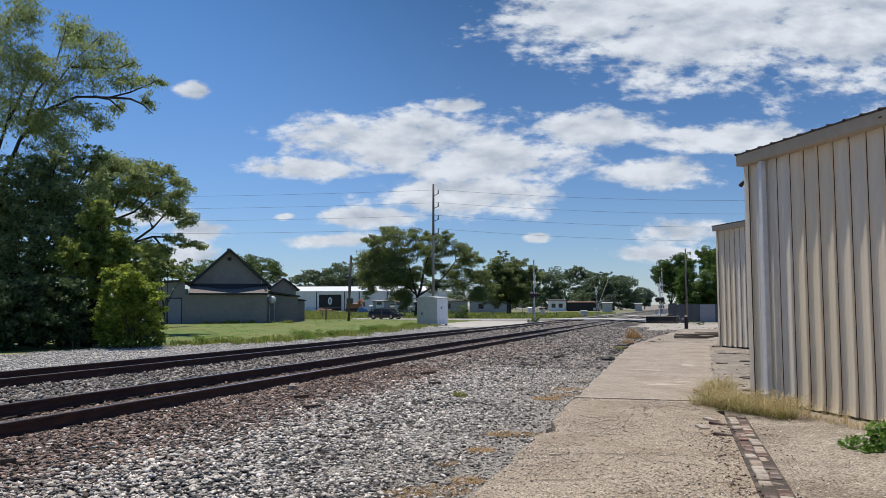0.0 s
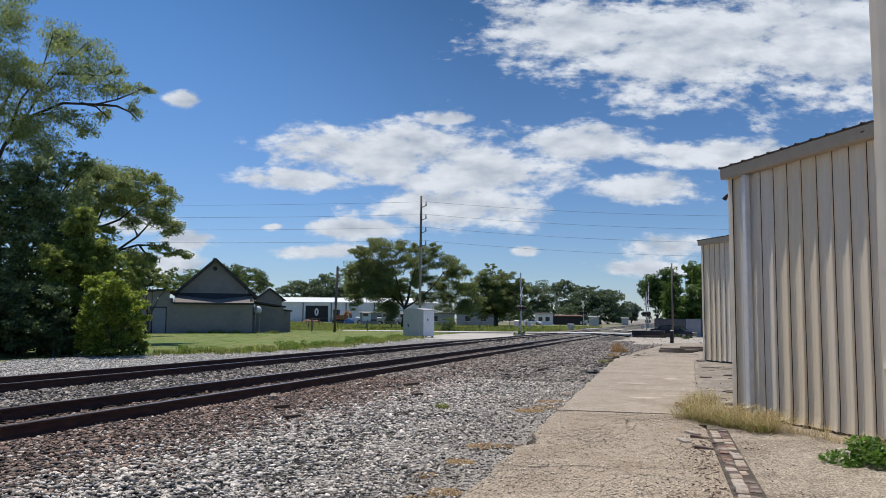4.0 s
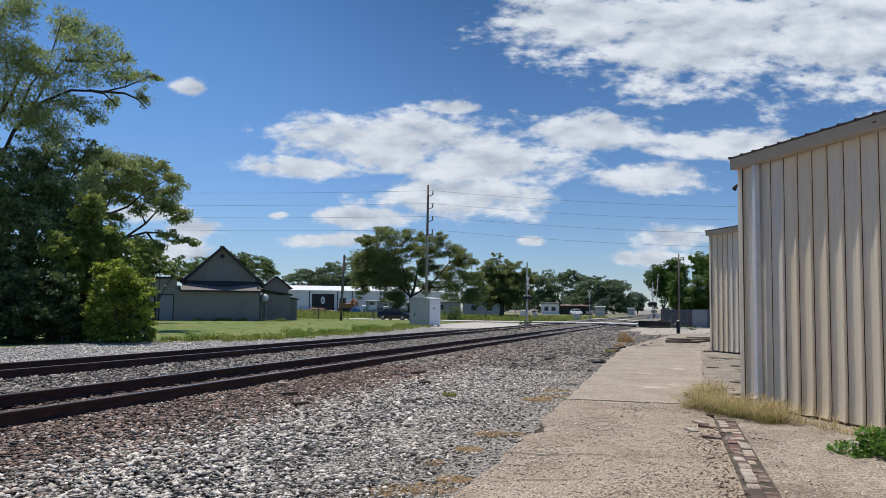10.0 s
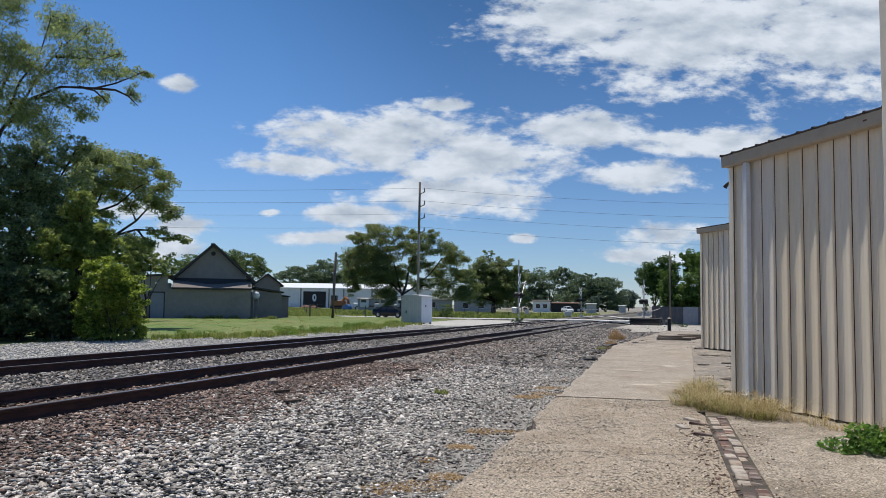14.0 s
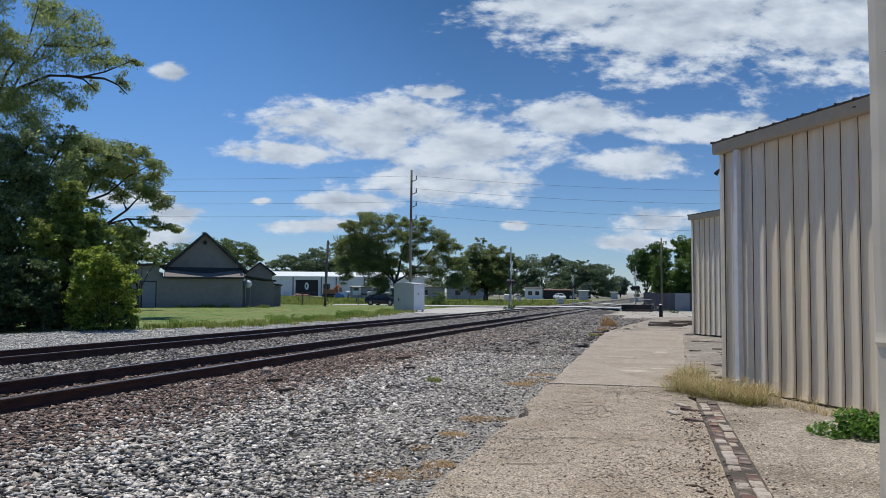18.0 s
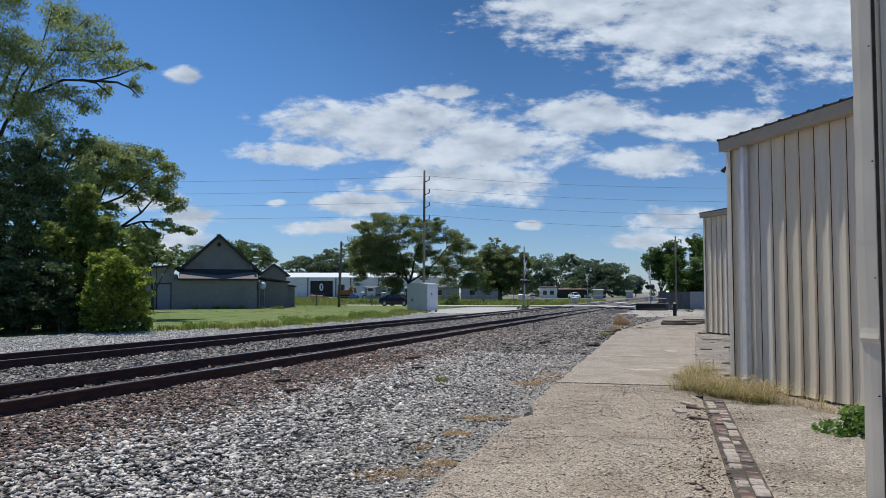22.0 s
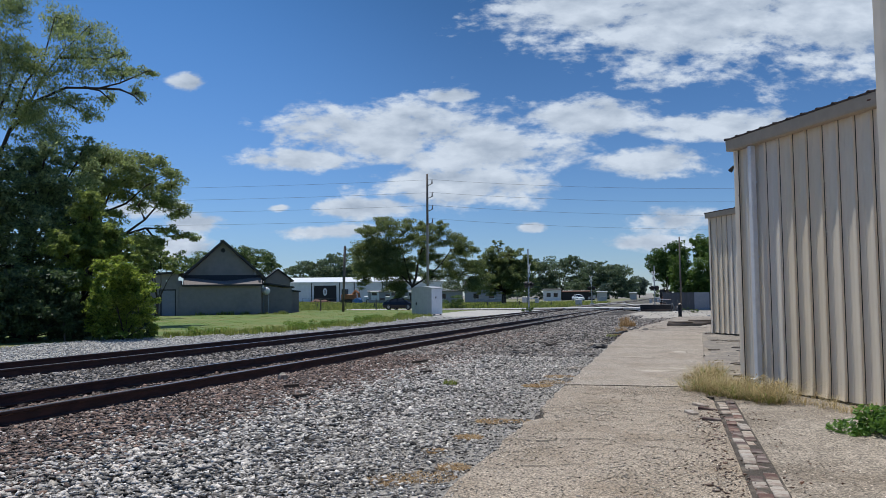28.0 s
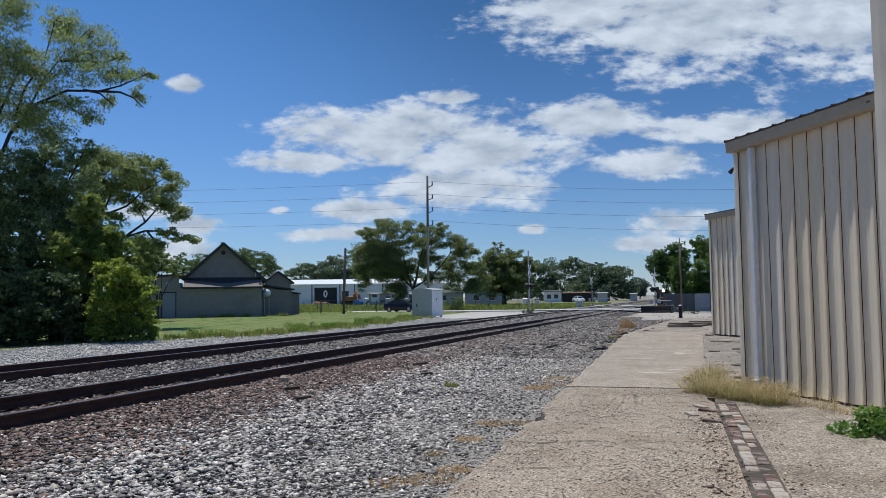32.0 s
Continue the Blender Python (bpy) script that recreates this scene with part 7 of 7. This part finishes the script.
def make_stones():
    clear = lambda x, y, r: x < edge_x(y) - 0.12 - 2.6 * r.random(len(x)) ** 0.85
    stones("ballast_stones", 88000, -7.7, -1.7, 3.0, 20, 0.0275, STONE, "loose grey crushed ballast stones", 51, 0.01, lambda x, y, r: clear(x, y, r) & (r.random(len(x)) < 0.10 + 0.90 * smooth_step(-6.7, -4.4, x)))
    stones("rusty_ballast_stones", 52000, -7.72, -4.2, 3.0, 34, 0.029, STONE_RUST, "rust-stained ballast stones beside the rail", 52, 0.012, lambda x, y, r: r.random(len(x)) > smooth_step(-6.9, -4.3, x))
    stones("ballast_stones", 26000, -7.7, -2.2, 20, 60, 0.048, STONE_TRACK, "grey crushed ballast stones towards the crossing", 53, 0.01, lambda x, y, r: x < edge_x(y) - 0.02 - 0.7 * r.random(len(x)))
    stones("track_stones", 30000, -12.7, -9.42, 2, 50, 0.040, STONE_TRACK, "grey ballast stones between the tracks", 54, 0.0)
    stones("track_stones", 9000, -15.2, -7.0, 50, 84, 0.075, STONE_TRACK, "dark ballast stones near the crossing", 68, -0.01)
    stones("rusty_track_stones", 12000, -9.25, -7.9, 4, 40, 0.036, STONE_RUST, "rust-stained ballast stones between the rails", 55, -0.01)
    stones("rusty_track_stones", 12000, -14.25, -12.88, 10, 60, 0.042, STONE_RUST, "rust-stained ballast stones between the far rails", 56, -0.01)
    stones("gravel_stones", 34000, -22.5, -14.45, 10, 60, 0.032, STONE_PALE, "pale limestone gravel chips beside the railway", 57, 0.015, lambda x, y, r: x > np.interp(y, [p[0] for p in LAWN_EDGE], [p[1] for p in LAWN_EDGE]) - 0.3)
    stones("edge_grit", 26000, -3.8, -1.6, 3, 26, 0.015, STONE, "fine grey grit along the platform edge", 58, 0.02, lambda x, y, r: x < edge_x(y) - 0.02)
    stones("platform_grit", 46000, -2.6, 0.35, 3.0, 16, 0.0085, CHIP, "exposed aggregate chips in the worn concrete", 64, 0.0, lambda x, y, r: (r.random(len(x)) < 0.18 + 0.6 * np.clip(np.sin(x * 2.9 + y * 0.8) * np.sin(y * 1.55 - x * 1.3) + 0.25, 0, 1)) & (x > edge_x(y) + 0.03) & (x < np.where(y < 11.6, 0.16 + (11.1 - y) * 0.033, 0.06)), 0.0)
    stones("apron_chips", 12000, 0.2, 3.6, 3.0, 14, 0.0085, CHIP, "exposed aggregate chips in the old apron", 65, 0.0, lambda x, y, r: x > 0.50 + (11.1 - y) * 0.033, -0.018)
    stones("ballast_stones", 8000, -3.8, -1.0, 32.4, 52, 0.045, STONE_TRACK, "grey ballast stones round the platform's broken end", 66, 0.02, lambda x, y, r: x < np.interp(y, (32.4, 36, 52), (-2.6, -2.45, -1.25)))
    stones("gravel_stones", 350, -5.5, 1.5, 52.2, 84, 0.05, STONE_PALE, "thin pale gravel before the street", 67, 0.0)
    stones("apron_rubble", 700, -0.5, 2.2, 15, 30, 0.022, STONE_RUST, "dark crumbs of soil and stone at the wall foot", 60, 0.075, lambda x, y, r: (r.random(len(x)) < np.exp(-((x - 0.35) / 0.35) ** 2)))
    stones("apron_rubble", 500, -2.4, 1.5, 30, 51, 0.035, STONE_RUST, "dark crumbs of broken paving on the apron", 63, 0.1)
    stones("brick_crumbs", 2000, -0.35, 0.75, 4.2, 10.6, 0.0125, STONE_RUST, "dark crumbs of brick and soil along the edging", 69, 0.0, lambda x, y, r: r.random(len(x)) < np.exp(-((x - brick_x(y) + 0.16) / 0.16) ** 2) + 0.35 * np.exp(-((x - brick_x(y) - 0.36) / 0.1) ** 2), 0.006)
    stones("apron_grit", 1100, -0.6, 3.0, 4, 14, 0.008, STONE_RUST, "small dark grit scattered on the concrete", 59, 0.075, lambda x, y, r: (r.random(len(x)) < np.exp(-((x - 0.75) / 0.8) ** 2)))


make_stones()


# ---- what moves ----
def on_street(x, dx=0.0):
    """Pose of a vehicle at x on the street, facing along it to the right."""
    y = float(street_y(x)) + dx
    hump = 0.10 * math.exp(-((x + 11) / 9.0) ** 2)
    return pose(x, y, float(ground_z(x, y)) + 0.035 + hump, 0, 0, -101.3 - 6.0 * float(smooth_step(-13.0, -8.0, x)))


def motions():
    walk(car_first, [(t, on_street(x, -1.6)) for t, x in ((0.0, -38.78), (1.0, -27.10), (1.5, -22.23), (2.0, -17.55), (2.5, -13.20), (3.0, -9.36), (3.5, -5.61), (4.5, 1.99), (6.0, 13.38), (9.0, 38.00), (32.0, 40.00))])
    walk(car_second, [(t, on_street(x, -3.4)) for t, x in ((0.0, -112.00), (4.0, -68.50), (6.0, -51.80), (6.5, -48.60), (7.0, -45.90), (7.5, -43.10), (8.0, -40.53), (8.5, -38.53), (9.0, -37.03), (9.5, -36.27), (10.0, -35.48), (10.5, -35.06), (11.5, -34.96), (32.0, -34.96))])
    walk(truck, [(t, on_street(x, 0.4)) for t, x in ((0.0, -165.00), (6.0, -120.00), (9.0, -75.00), (10.5, -53.93), (11.0, -42.14), (11.5, -29.03), (12.0, -20.53), (12.3, -15.26), (12.5, -12.22), (13.0, -5.03), (13.3, -1.56), (13.5, 0.08), (14.5, 12.38), (17.0, 38.00), (32.0, 45.00))])
    g = float(ground_z(-30, 215))
    walk(car_white, [(t, pose(x, y, g + 0.02, 0, 0, a)) for t, x, y, a in ((0.0, -51.18, 208.82, -100), (2.5, -42.97, 210.66, -100), (5.5, -34.57, 212.20, -100), (6.5, -31.61, 212.66, -125), (7.0, -31.00, 212.75, -140), (8.0, -29.84, 212.92, -150), (9.0, -29.64, 212.92, -150), (32.0, -29.64, 212.92, -150))])
    walk(engine, [(t, pose(-8.57, y, 0.134 - 0.32 - float(railway_fall(y)), 0, 0, 180)) for t, y in ((0.0, 520.0), (20.0, 290.0), (26.0, 236.0), (28.0, 224.0), (29.0, 219.0), (30.5, 213.0), (32.0, 207.0))])
    walk(far_arm, [(t, pose(0.25, -0.1, 1.2, 0, -a, 0)) for t, a in ((0.0, 55), (1.0, 48), (2.0, 38), (3.0, 27), (4.2, 10), (5.2, 0), (32.0, 0))])
    walk(right_arm, [(t, pose(0.35, 0.1, 1.25, 0, -a, -8)) for t, a in ((0.0, 89), (6.0, 89), (7.0, 86), (9.5, 77), (11.0, 66), (12.5, 46), (13.2, 28), (14.0, 6), (14.6, 0), (32.0, 0))])
    walk(left_arm, [(t, pose(0.3, 0.1, 1.25, 0, -a, 6)) for t, a in ((0.0, 88), (9.5, 88), (11.0, 80), (14.0, 40), (16.5, 0), (32.0, 0))])


motions()
